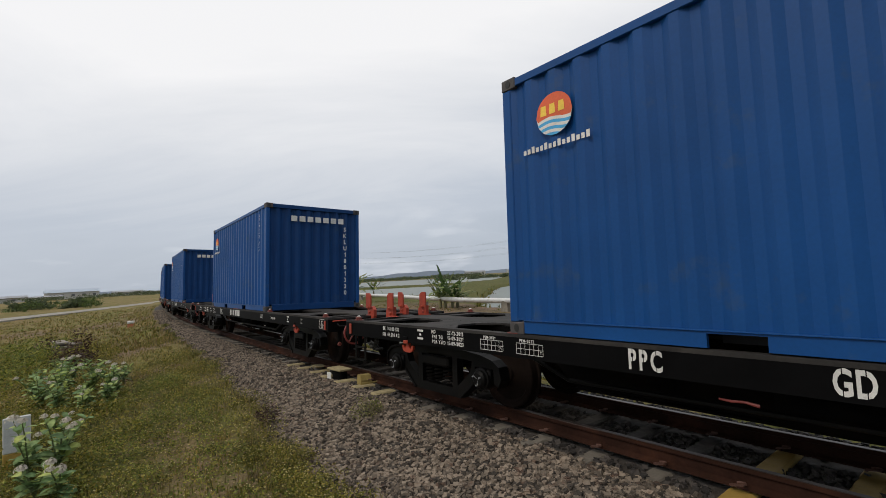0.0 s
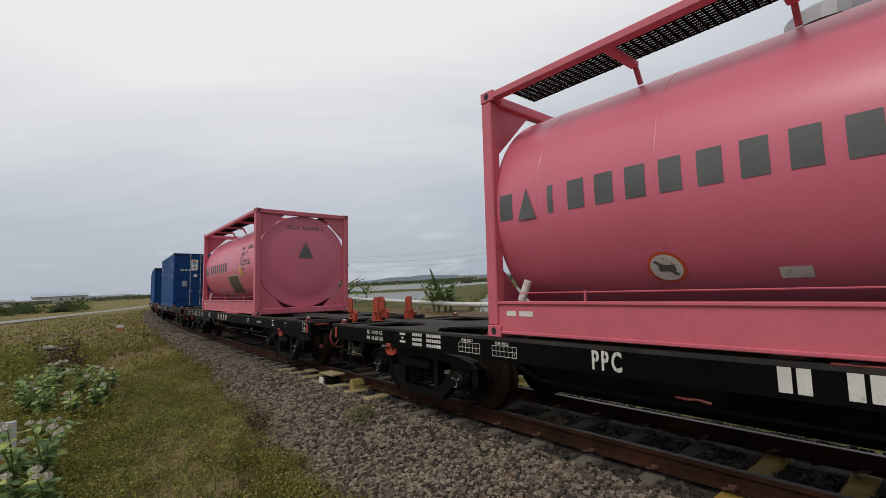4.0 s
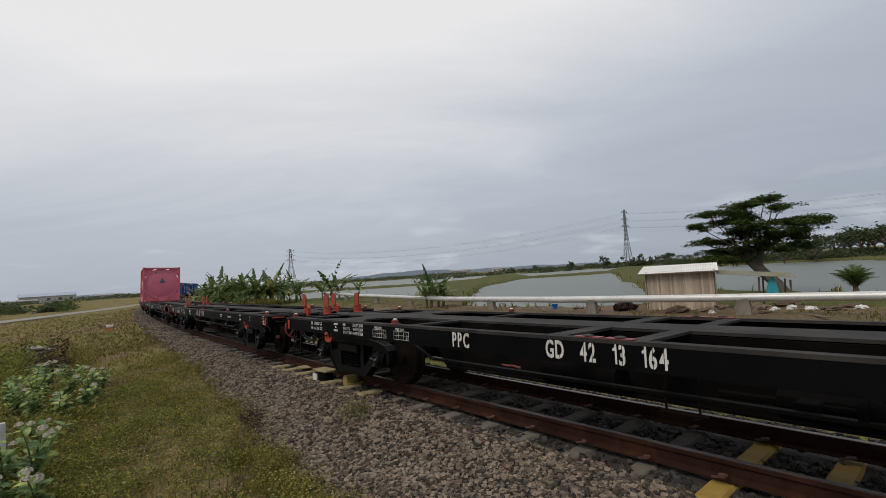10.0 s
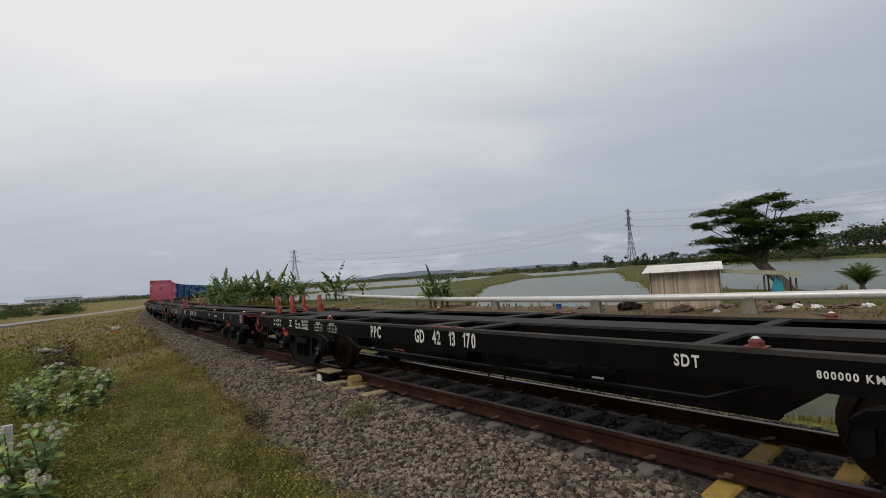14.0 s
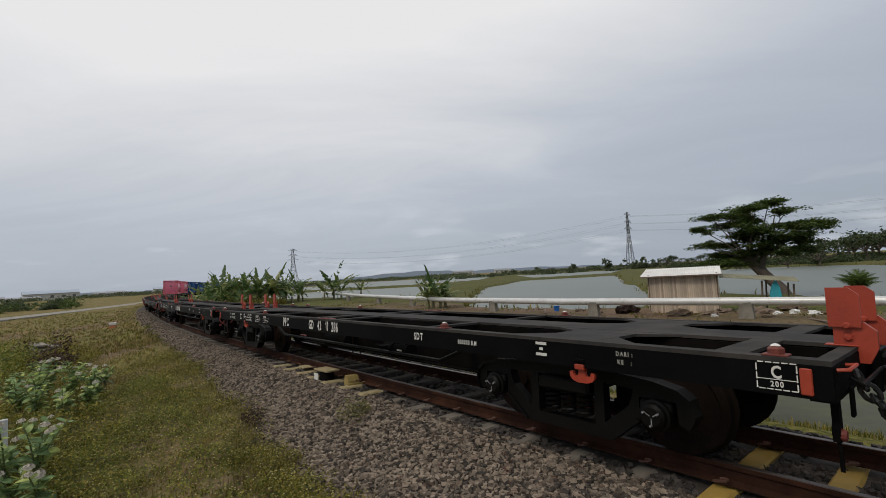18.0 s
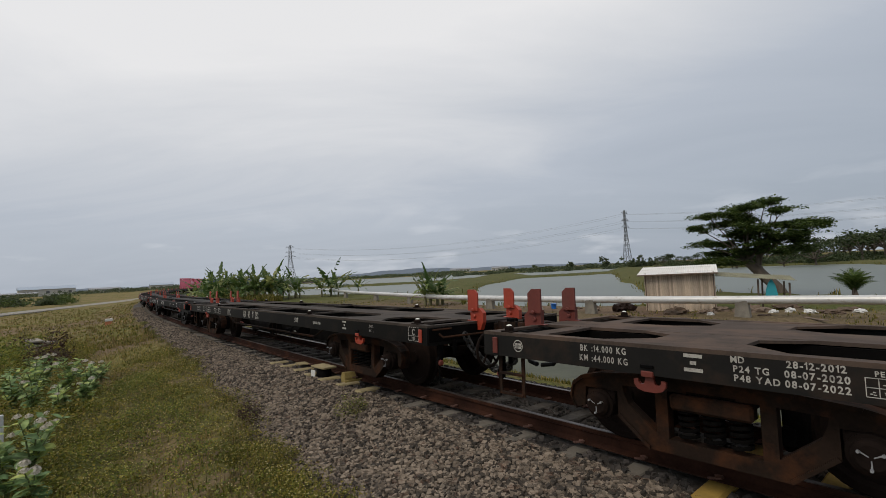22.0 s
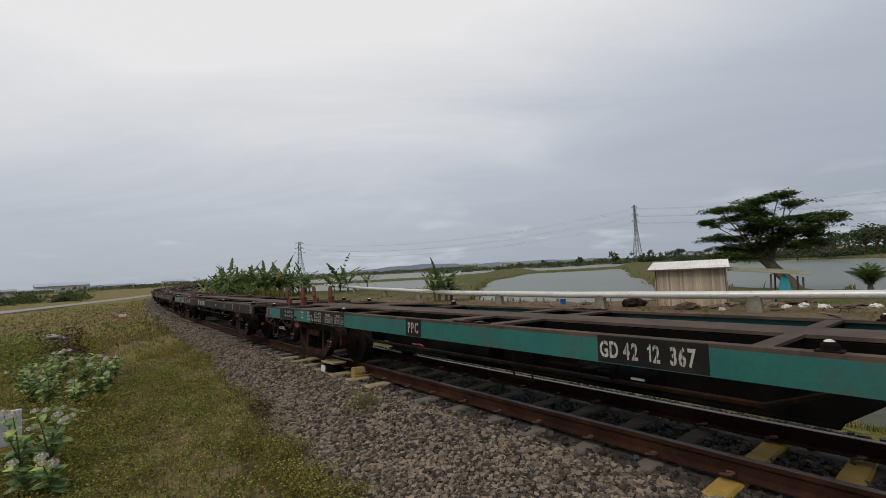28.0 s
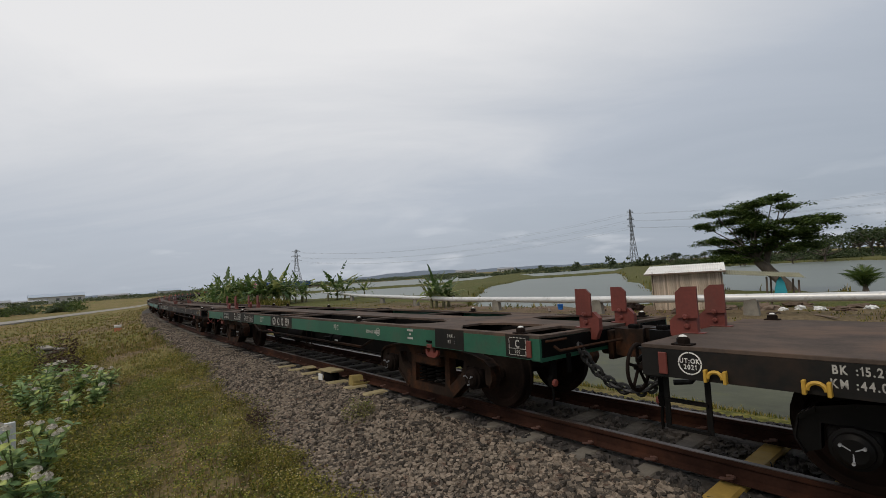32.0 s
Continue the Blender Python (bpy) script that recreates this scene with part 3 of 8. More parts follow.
def wagon_body(style):
    """A flat container wagon, its underframe and its fittings; the writing comes later."""
    paint = {"black": M_BLACK, "dark": M_DUSK, "worn": M_WORN, "teal": M_TEAL, "green": M_GREEN, "tealend": M_WORN, "plank": M_WORN}[style]
    deck = {"black": M_DECK, "dark": M_DUSKDECK}.get(style, M_WORN_DECK)
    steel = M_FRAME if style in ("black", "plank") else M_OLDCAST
    red = M_RED if style in ("black", "dark") else M_DKRED
    w = new("flat_wagon")
    if style == "plank":
        bm = box(B(), (-HALF, -1.238, DECK - 0.03), (HALF, 1.238, DECK), 0.004)
        part("deck", bm, deck, w, "dark brown closed deck plate")
    else:
        part("deck", deck_lattice(B()), deck, w, "open deck of dusty steel plates")
    for sy in (1, -1):
        bm = B()
        box(bm, (-HALF, min(sy * 1.215, sy * 1.24), DECK - 0.225), (HALF, max(sy * 1.215, sy * 1.24), DECK - 0.03))
        box(bm, (-HALF, min(sy * 1.12, sy * 1.215), DECK - 0.225), (HALF, max(sy * 1.12, sy * 1.215), DECK - 0.20))
        part("side_sill", bm, paint, w)
        bm = B()
        prism(bm, [(-6.3, DECK - 0.04), (6.3, DECK - 0.04), (6.3, DECK - 0.26), (3.4, DECK - 0.26), (2.9, 0.31), (-2.9, 0.31), (-3.4, DECK - 0.26), (-6.3, DECK - 0.26)], sy * 0.30, sy * 0.33)
        box(bm, (-2.9, sy * 0.24, 0.29), (2.9, sy * 0.40, 0.31))
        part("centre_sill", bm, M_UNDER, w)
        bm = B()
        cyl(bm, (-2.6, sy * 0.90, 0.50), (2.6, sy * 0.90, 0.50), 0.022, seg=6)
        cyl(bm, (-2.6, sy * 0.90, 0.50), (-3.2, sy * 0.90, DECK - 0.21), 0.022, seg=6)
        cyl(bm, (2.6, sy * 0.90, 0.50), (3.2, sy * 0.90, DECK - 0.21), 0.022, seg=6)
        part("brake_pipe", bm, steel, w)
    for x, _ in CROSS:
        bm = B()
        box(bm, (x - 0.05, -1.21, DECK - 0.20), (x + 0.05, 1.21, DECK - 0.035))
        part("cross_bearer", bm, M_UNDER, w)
    for e in (1, -1):
        bm = B()
        box(bm, (e * (HALF - 0.12), -1.215, DECK - 0.24), (e * (HALF - 0.002), 1.215, DECK - 0.035))
        part("headstock", bm, paint, w)
        for y in (0.40, -0.285):
            stanchion(w, e, y, red)
        # coupler
        bm = B()
        box(bm, (e * (HALF - 0.1), -0.10, 0.64), (e * (HALF + 0.20), 0.10, 0.86), 0.02)
        prism(bm, [(e * (HALF + 0.12), -0.17), (e * (HALF + 0.28), -0.23), (e * (HALF + 0.50), -0.15), (e * (HALF + 0.50), 0.0), (e * (HALF + 0.36), 0.02), (e * (HALF + 0.42), 0.18), (e * (HALF + 0.30), 0.24), (e * (HALF + 0.12), 0.17)], 0.66, 0.93, "z")
        cyl(bm, (e * (HALF + 0.33), 0.12, 0.60), (e * (HALF + 0.33), 0.12, 0.97), 0.035, seg=8)
        box(bm, (e * (HALF + 0.02), -0.16, 0.60), (e * (HALF + 0.08), 0.16, 0.90), 0.01)
        cp = part("coupler", bm, steel, w, "dark cast steel coupler head")
        bm = B()
        box(bm, (e * (HALF + 0.26), 0.05, 0.90), (e * (HALF + 0.36), 0.17, 0.97), 0.01)
        part("lock_lift", bm, M_UNDER, cp)
        bm = B()
        tube(bm, [(e * (HALF + 0.0), -0.35, 0.70), (e * (HALF + 0.12), -0.33, 0.55), (e * (HALF + 0.25), -0.28, 0.38), (e * (HALF + 0.40), -0.24, 0.36)], 0.03, 6)
        part("brake_hose", bm, M_HOSE, w)
        bm = B()
        tube(bm, [(e * (HALF + 0.05), 1.10, 0.84), (e * (HALF + 0.10), 1.08, 0.80), (e * (HALF + 0.10), 0.35, 0.80), (e * (HALF + 0.28), 0.12, 0.84)], 0.013, 6)
        part("uncoupling_lever", bm, steel, w)
        bm = B()
        tube(bm, [(e * (HALF - 0.01), 1.16, DECK - 0.06), (e * (HALF + 0.06), 1.15, DECK - 0.05), (e * (HALF + 0.06), 0.92, DECK - 0.05), (e * (HALF - 0.01), 0.91, DECK - 0.06)], 0.011, 6)
        part("grab_rail", bm, red if style == "black" else steel, w)
        bm = B()
        box(bm, (e * (HALF + 0.0), 0.80, 0.56), (e * (HALF + 0.02), 0.86, DECK - 0.2), 0.006)
        part("hose_bracket", bm, M_UNDER, w)
        # safety chain loop on the camera's side and the far side
        sag = [Vector((e * (HALF + 0.02 + 0.445 * q ** 1.25), 0.66 - 0.16 * q, 0.80 - 0.40 * math.sin(q * math.pi / 2) ** 0.9)) for q in (k / 9 for k in range(10))]
        for k, (a, b) in enumerate(zip(sag, sag[1:])):
            d = (b - a).normalized()
            side = d.cross(Vector((0, 1, 0))).normalized() if k % 2 else Vector((0, 1, 0))
            c, hl = (a + b) / 2, (b - a).length / 2 + 0.022
            pts = [c + d * (hl * math.cos(q)) * (1 if abs(math.cos(q)) > 0.5 else 1.1) + side * 0.042 * math.sin(q) for q in (2 * math.pi * j / 10 for j in range(10))]
            part("chain_link", tube(B(), pts, 0.0165, 5, close=True), M_HOSE, w)
        # hanging cock with its handle below the headstock
        bm = prism(B(), [(0.99, 0.71), (1.05, 0.71), (1.045, 0.56), (1.07, 0.53), (1.06, 0.45), (1.00, 0.45), (0.985, 0.55)], e * (HALF - 0.06), e * (HALF - 0.02), "x")
        part("hose_cock", bm, M_UNDER, w)
        bm = rings(B(), [(0, 0.022), (0.028, 0.022), (0.036, 0.010), (0.036, -0.008), (0, -0.008)], Matrix.Translation((e * (HALF - 0.018), 1.03, 0.49)) @ Matrix.Rotation(radians(90 * e), 4, "Y"), 10)
        part("cock_knob", bm, M_DKRED, w, "red painted cock")
        bm = tube(B(), [(e * (HALF - 0.04), 1.03, 0.46), (e * (HALF - 0.03), 1.04, 0.40), (e * (HALF - 0.03), 1.04, 0.28)], 0.012, 6)
        part("drip_pipe", bm, M_UNDER, w)
        # red end reflector and lamp bracket
        bm = B()
        box(bm, (e * (HALF - (0.185 if e > 0 else 0.150)), 1.241, DECK - 0.205), (e * (HALF - (0.125 if e > 0 else 0.090)), 1.258, DECK - 0.05), 0.006)
        part("end_marker", bm, red, w, "red painted plate")
        fresh = style == "black"
        for y in (1.17, -1.17):
            for x in (6.20, 3.02):
                twist_lock(w, e * x, y, fresh)
            folded_lock(w, 0.04 + e * 0.14, y, fresh)
        # hooks under the sill near the bogie
        if style != "plank":
            anchor_hook(w, e * 4.84, 1.20, red)
        bogie(w, e * 4.51, steel, e)
    # front end: ladder step and hand brake wheel
    bm = B()
    for x in (6.36, 6.08):
        box(bm, (x - 0.018, 1.12, 0.33), (x + 0.018, 1.135, DECK - 0.22))
    for z in (0.33, 0.52):
        box(bm, (6.08, 1.10, z), (6.36, 1.15, z + 0.02))
    part("step_ladder", bm, steel, w)
    bm = B()
    c = Vector((HALF + 0.14, 1.02, 0.72))
    tube(bm, [c + Vector((0.0, 0.18 * math.cos(a), 0.18 * math.sin(a))) for a in (2 * math.pi * k / 20 for k in range(20))], 0.016, 6, close=True)
    for k in range(5):
        a = 2 * math.pi * k / 5 + 0.3
        cyl(bm, c, c + Vector((0, 0.18 * math.cos(a), 0.18 * math.sin(a))), 0.012, seg=6)
    cyl(bm, c - Vector((0.16, 0, 0)), c + Vector((0.03, 0, 0)), 0.025, seg=8)
    part("brake_wheel", bm, M_PINKISH if style in ("black", "green", "teal") else M_RUSTY, w, "pinkish red hand brake wheel")
    # brake cylinder, reservoir, rods
    bm = B()
    cyl(bm, (0.2, 0.62, 0.50), (1.0, 0.62, 0.50), 0.15, seg=14)
    part("air_reservoir", bm, M_UNDER, w, smooth=True)
    bm = B()
    cyl(bm, (-1.5, 0.62, 0.50), (-1.0, 0.62, 0.50), 0.12, seg=12)
    cyl(bm, (-1.0, 0.62, 0.50), (-0.6, 0.62, 0.50), 0.03, seg=6)
    part("brake_cylinder", bm, M_UNDER, w)
    bm = B()
    cyl(bm, (-1.85, 0.80, 0.53), (-1.50, 0.80, 0.53), 0.105, seg=16)
    cyl(bm, (-1.50, 0.80, 0.53), (-1.45, 0.80, 0.53), 0.12, seg=16)
    box(bm, (-1.27, 0.70, 0.48), (-1.13, 0.90, 0.57), 0.01)
    cyl(bm, (-1.44, 0.80, 0.53), (-1.27, 0.80, 0.53), 0.03, seg=8)
    for x in (-1.78, -1.58):
        box(bm, (x - 0.02, 0.75, 0.58), (x + 0.02, 0.85, DECK - 0.19))
    bc = part("brake_valve", bm, M_UNDER, w, smooth=True)
    part("data_label", flat(B(), -1.76, 0.535, -1.64, 0.555, 0.907), M_WHITE, bc, "white data label")
    bm = B()
    for x, z in ((-0.55, 0.34), (-0.30, 0.36)):
        tube(bm, [(x, 0.86, 0.72), (x + 0.015, 0.86, 0.5), (x + 0.01, 0.86, z), (x + 0.06, 0.86, z - 0.02)], 0.011, 5)
    tube(bm, [(-0.60, 0.86, 0.36), (-0.40, 0.86, 0.35), (-0.22, 0.86, 0.37)], 0.013, 5)
    part("brake_linkage", bm, M_RUSTY, w)
    part("load_lever", tube(B(), [(1.22, 1.12, 0.60), (1.14, 1.13, 0.598), (1.06, 1.13, 0.605), (0.98, 1.12, 0.59)], [0.007, 0.010, 0.009, 0.012], 6), M_PINKISH, w, "faded red release lever")
    return w

# ---- land and water ----
POND_Z = -1.10
PONDS = [
    [(7.9, 25.6), (2.6, 30.4), (3.4, 46), (7.6, 77), (22, 118), (45, 117), (39.5, 100), (27.5, 68), (18, 38.5), (13.5, 27.5)],
    [(23.0, 22.5), (20.0, 31.5), (22.5, 38), (34, 64), (62, 122), (80, 108), (84, 90), (70, 66), (66, 45), (40, 18)],
    [(-46, 88), (-3, 58), (0.5, 92), (1, 118), (-40, 128)],
    [(-75, 150), (1, 142), (14, 165), (38, 300), (60, 430), (-90, 430)],
    [(30, 140), (52, 140), (95, 235), (75, 262), (45, 262)],
    [(120, 60), (150, 75), (210, 40), (170, 15)],
]


def inside_by(px, py, poly):
    """Metres inside the outline (negative: outside), for arrays of points."""
    best = np.full(px.shape, 1e9)
    ins = np.zeros(px.shape, bool)
    n = len(poly)
    for i in range(n):
        (ax, ay), (bx, by) = poly[i], poly[(i + 1) % n]
        dx, dy = bx - ax, by - ay
        k = np.clip(((px - ax) * dx + (py - ay) * dy) / (dx * dx + dy * dy), 0, 1)
        best = np.minimum(best, np.hypot(px - ax - k * dx, py - ay - k * dy))
        hit = ((ay > py) != (by > py)) & (px < dx * (py - ay) / (dy if dy else 1e-9) + ax)
        ins ^= hit
    return np.where(ins, best, -best)


def along_arr(px, py):
    dx, dy = px - CENTRE.x, py - CENTRE.y
    ux, uy, vx, vy = -math.cos(HEAD), math.sin(HEAD), math.sin(HEAD), math.cos(HEAD)
    return RADIUS * np.arctan2(dx * vx + dy * vy, dx * ux + dy * uy), RADIUS - np.hypot(dx, dy)


def waves(px, py, k):
    return (np.sin(px * 0.9 * k + 1.3) * np.cos(py * 1.1 * k + 0.4) + 0.6 * np.sin(px * 2.3 * k - py * 1.7 * k)
            + 0.4 * np.cos(px * 4.1 * k + py * 3.3 * k + 2.0))


def step(x, a, b):
    t = np.clip((x - a) / (b - a), 0, 1)
    return t * t * (3 - 2 * t)


EDGE = ([-40, -12, -7.4, -5.6, -4.7, -2, 0.8, 4.7, 20, 60], [-2.9, -2.75, -2.60, -2.60, -2.34, -2.15, -1.98, -1.85, -1.55, -1.5])
CROWN = [(-3.05, -0.62), (-2.35, -0.50), (-2.0, -0.42), (-1.35, -0.215), (-1.0, -0.20), (-0.65, -0.215), (0, -0.235), (0.65, -0.215), (1.0, -0.20), (1.35, -0.215), (2.2, -0.45), (2.6, -0.60)]


def land(px, py):
    px, py = np.asarray(px, float), np.asarray(py, float)
    s, lat = along_arr(px, py)
    z = np.interp(lat, [-60, -14, -8, -4.6, -2.6, 2.4, 3.6, 4.7, 8.8, 10.4, 11.5, 17.0, 20.0, 60.0],
                  [-0.85, -0.85, -0.78, -0.62, -0.52, -0.52, -0.84, -1.5, -1.5, -0.85, -0.62, -0.62, -0.72, -0.75])
    z_dry = np.interp(lat, [-60, -14, -8, -4.6, -2.6, 2.4, 5.0, 60.0], [-0.85, -0.85, -0.78, -0.62, -0.52, -0.52, -0.66, -0.74])
    k = step(s, -60, -40) * (1 - step(s, 26, 40))
    z = z * k + z_dry * (1 - k)
    # grass has grown up over the foot of the ballast on the camera's side
    e = np.interp(s, *EDGE) + 0.10 * np.sin(s * 1.9) * np.sin(s * 0.7 + 1)
    foot = np.interp(lat, [c[0] for c in CROWN], [c[1] for c in CROWN]) * math.cos(CANT) - lat * math.sin(CANT) + 0.055
    over = step(e - lat, -0.12, 0.10) * (1 - step(-lat, 3.0, 3.6))
    z = np.where(lat < 0, z + over * (np.maximum(z, foot) - z), z)
    far = np.clip(np.hypot(px, py) / 60, 0.15, 1)
    z = z + 0.035 * waves(px, py, 0.8) * np.where(lat > -3.0, np.where(lat < 2.6, 0, 1), 1) * (0.6 + far)
    for poly in PONDS:
        d = inside_by(px, py, poly) + 0.3 * waves(px, py, 0.3)
        z = np.where(d > -1.2, np.minimum(z, z + (-1.7 - z) * step(d, -1.2, 1.2)), z)
    return z


def ground_z(x, y):
    return float(land(np.array([x]), np.array([y]))[0])


def land_material():
    m = bpy.data.materials.new("grass_and_soil")
    m.use_nodes = True
    nt = m.node_tree
    N, Lk = nt.nodes, nt.links
    b = N["Principled BSDF"]
    b.inputs["Roughness"].default_value = 0.95
    b.inputs["Specular IOR Level"].default_value = 0.15
    tc = N.new("ShaderNodeTexCoord")

    def noise_at(scale, detail=5, rough=0.6):
        n = N.new("ShaderNodeTexNoise")
        n.inputs["Scale"].default_value, n.inputs["Detail"].default_value, n.inputs["Roughness"].default_value = scale, detail, rough
        Lk.new(tc.outputs["Object"], n.inputs["Vector"])
        return n.outputs["Fac"]

    def ramp(fac, stops):
        r = N.new("ShaderNodeValToRGB")
        e = r.color_ramp.elements
        e[0].position, e[0].color = stops[0][0], (*stops[0][1], 1)
        e[1].position, e[1].color = stops[-1][0], (*stops[-1][1], 1)
        for p, c in stops[1:-1]:
            q = e.new(p)
            q.color = (*c, 1)
        Lk.new(fac, r.inputs[0])
        return r.outputs[0]

    def mixed(fac, a, c):
        x = N.new("ShaderNodeMix"); x.data_type = "RGBA"
        Lk.new(fac, x.inputs["Factor"]); Lk.new(a, x.inputs["A"]); Lk.new(c, x.inputs["B"])
        return x.outputs["Result"]

    near = noise_at(0.55, 6)
    fine = noise_at(9.0, 4, 0.7)
    broad = noise_at(0.06, 5)
    grass = ramp(fine, [(0.3, (0.026, 0.030, 0.006)), (0.5, (0.110, 0.108, 0.023)), (0.7, (0.22, 0.18, 0.052))])
    dry = ramp(fine, [(0.3, (0.13, 0.085, 0.04)), (0.55, (0.24, 0.165, 0.085)), (0.75, (0.33, 0.25, 0.14))])
    soil = ramp(fine, [(0.3, (0.085, 0.058, 0.038)), (0.6, (0.175, 0.122, 0.080)), (0.75, (0.26, 0.19, 0.135))])
    mr = N.new("ShaderNodeMapRange")
    mr.inputs["From Min"].default_value, mr.inputs["From Max"].default_value = 0.46, 0.64
    mr.inputs["To Max"].default_value = 0.85
    Lk.new(near, mr.inputs["Value"])
    mb = N.new("ShaderNodeMapRange")
    mb.inputs["From Min"].default_value, mb.inputs["From Max"].default_value = 0.45, 0.60
    mb.inputs["To Max"].default_value = 0.7
    Lk.new(broad, mb.inputs["Value"])
    mx = N.new("ShaderNodeMath"); mx.operation = "MAXIMUM"
    Lk.new(mr.outputs[0], mx.inputs[0]); Lk.new(mb.outputs[0], mx.inputs[1])
    dr = N.new("ShaderNodeAttribute")
    dr.attribute_name = "dry_share"
    dm = N.new("ShaderNodeMath"); dm.operation = "MULTIPLY"
    Lk.new(mx.outputs[0], dm.inputs[0]); Lk.new(dr.outputs["Fac"], dm.inputs[1])
    lush = ramp(fine, [(0.3, (0.020, 0.028, 0.006)), (0.5, (0.060, 0.072, 0.017)), (0.7, (0.125, 0.118, 0.036))])
    lu = N.new("ShaderNodeAttribute")
    lu.attribute_name = "lush_share"
    c1 = mixed(dm.outputs[0], mixed(lu.outputs["Fac"], grass, lush), dry)
    at = N.new("ShaderNodeAttribute")
    at.attribute_name = "bare_soil"
    c2 = mixed(at.outputs["Fac"], c1, soil)
    Lk.new(c2, b.inputs["Base Color"])
    bp = N.new("ShaderNodeBump")
    bp.inputs["Strength"].default_value, bp.inputs["Distance"].default_value = 0.6, 0.05
    Lk.new(fine, bp.inputs["Height"]); Lk.new(bp.outputs[0], b.inputs["Normal"])
    return m


M_LAND = land_material()


def build_land():
    ang = sorted(set([radians(a) for a in np.arange(-56, 56.01, 0.4)] + [radians(a) for a in range(60, 301, 6)]))
    rad = [0.0]
    r = 0.6
    while r < 4600:
        rad.append(r)
        r *= 1.035 if r < 420 else 1.12
    ang, rad = np.array(ang), np.array(rad[1:])
    px = np.outer(rad, np.sin(ang))
    py = np.outer(rad, np.cos(ang))
    pz = land(px, py)
    s, lat = along_arr(px, py)
    n, k = len(rad), len(ang)
    verts = [(0, 0, ground_z(0, 0))] + list(zip(px.ravel().tolist(), py.ravel().tolist(), pz.ravel().tolist()))
    faces = [(0, 1 + (j + 1) % k, 1 + j) for j in range(k)]
    for i in range(n - 1):
        o = 1 + i * k
        faces += [(o + j, o + (j + 1) % k, o + k + (j + 1) % k, o + k + j) for j in range(k)]
    me = bpy.data.meshes.new("ground")
    me.from_pydata(verts, [], faces)
    me.update()
    # bare soil: trodden strip along the pipe, the yard round the hut, worn patches, the road across the field
    w = waves(px, py, 0.35)
    soil = step(lat, 9.0, 10.5) * (1 - step(lat, 16.5, 19.5)) * (1 - step(s, 14, 34)) * (0.85 + 0.15 * np.sign(w - 0.4 * step(s, -4, -14)))
    soil = np.maximum(soil, (1 - step(np.abs(lat - np.interp(s, *EDGE) + 0.25 * w), 0.1, 0.5)) * 0.5)
    for cx, cy, ra, rb, k in ((-12.1, 15.8, 2.3, 1.5, 0.9), (-8.0, 11.5, 1.3, 0.8, 0.9), (-4.4, 6.8, 0.55, 0.4, 0.9), (-26.5, 30.5, 9.0, 3.0, 0.8), (-2.2, 5.0, 0.5, 0.3, 0.7), (-2.9, 5.6, 0.45, 0.3, 0.85), (-3.6, 8.0, 0.9, 0.3, 0.7), (-1.75, 4.35, 0.4, 0.22, 0.7), (-5.6, 9.6, 1.0, 0.4, 0.8), (-3.7, 5.2, 0.4, 0.3, 0.6), (-17.5, 24.0, 4.0, 0.7, 0.6)):
        u, v = (px - cx) * 0.6 - (py - cy) * 0.8, (px - cx) * 0.8 + (py - cy) * 0.6
        soil = np.maximum(soil, k * (1 - step(np.hypot(u / rb, v / ra) + 0.16 * waves(px, py, 1.2), 0.55, 1.15)))
    soil = np.maximum(soil, 0.5 * (1 - step(np.abs(lat + 3.9 + 0.35 * np.sin(s * 0.35) + 0.2 * w), 0.15, 0.75)) * 0.7)
    a = me.attributes.new("bare_soil", "FLOAT", "POINT")
    a.data.foreach_set("value", np.concatenate([[0.0], np.clip(soil, 0, 1).ravel()]).astype(np.float32))
    a = me.attributes.new("dry_share", "FLOAT", "POINT")
    a.data.foreach_set("value", np.concatenate([[1.0], (1 - 0.80 * step(lat, 2, 5) - 0.35 * (1 - step(np.hypot(px + 4, py - 6), 3.0, 7.5)) * (1 - step(lat, 2, 5))).ravel()]).astype(np.float32))
    a = me.attributes.new("lush_share", "FLOAT", "POINT")
    a.data.foreach_set("value", np.concatenate([[0.6], np.maximum(0.9 * step(lat, 2, 5), 0.7 * (1 - step(np.hypot(px + 4, py - 6), 4.0, 9.0))).ravel()]).astype(np.float32))
    me.materials.append(M_LAND)
    me.shade_smooth()
    ob = new("ground", me)
    tagged(ob, "patchy green and straw-coloured grass with bare soil", "ground", kind="structure")


build_land()

M_WATER = mat("pond_water", (0.105, 0.122, 0.098), 0.34, vary=0.15, scale=0.05, fine=3.0, bump=0.35, spec=0.24)
bm = B()
for x0, x1, y0, y1 in ((-120, 215, 5, 440),):
    bm.faces.new([bm.verts.new(p) for p in ((x0, y0, POND_Z), (x1, y0, POND_Z), (x1, y1, POND_Z), (x0, y1, POND_Z))])
tagged(part("water", bm, M_WATER), "still grey-green water of the fish ponds", "pond", kind="structure")

# the shallow ditch beside the track, greener than the ponds
M_DITCH = mat("ditch_water", (0.058, 0.062, 0.038), 0.45, vary=0.4, scale=0.5, fine=5.0, bump=0.4, spec=0.10, dirt=(0.080, 0.085, 0.032), dirt_amt=0.35, dirt_scale=1.2)
bm = B()
prev = None
for k in range(25):
    row = [bm.verts.new((*line_at(-58 + 4 * k, lat)[:2], POND_Z + 0.012)) for lat in (2.9, 10.6)]
    if prev:
        bm.faces.new((prev[0], prev[1], row[1], row[0]))
    prev = row
tagged(part("ditch_water", bm, M_DITCH), "still green-brown water in the ditch beside the track", "ditch", kind="structure")

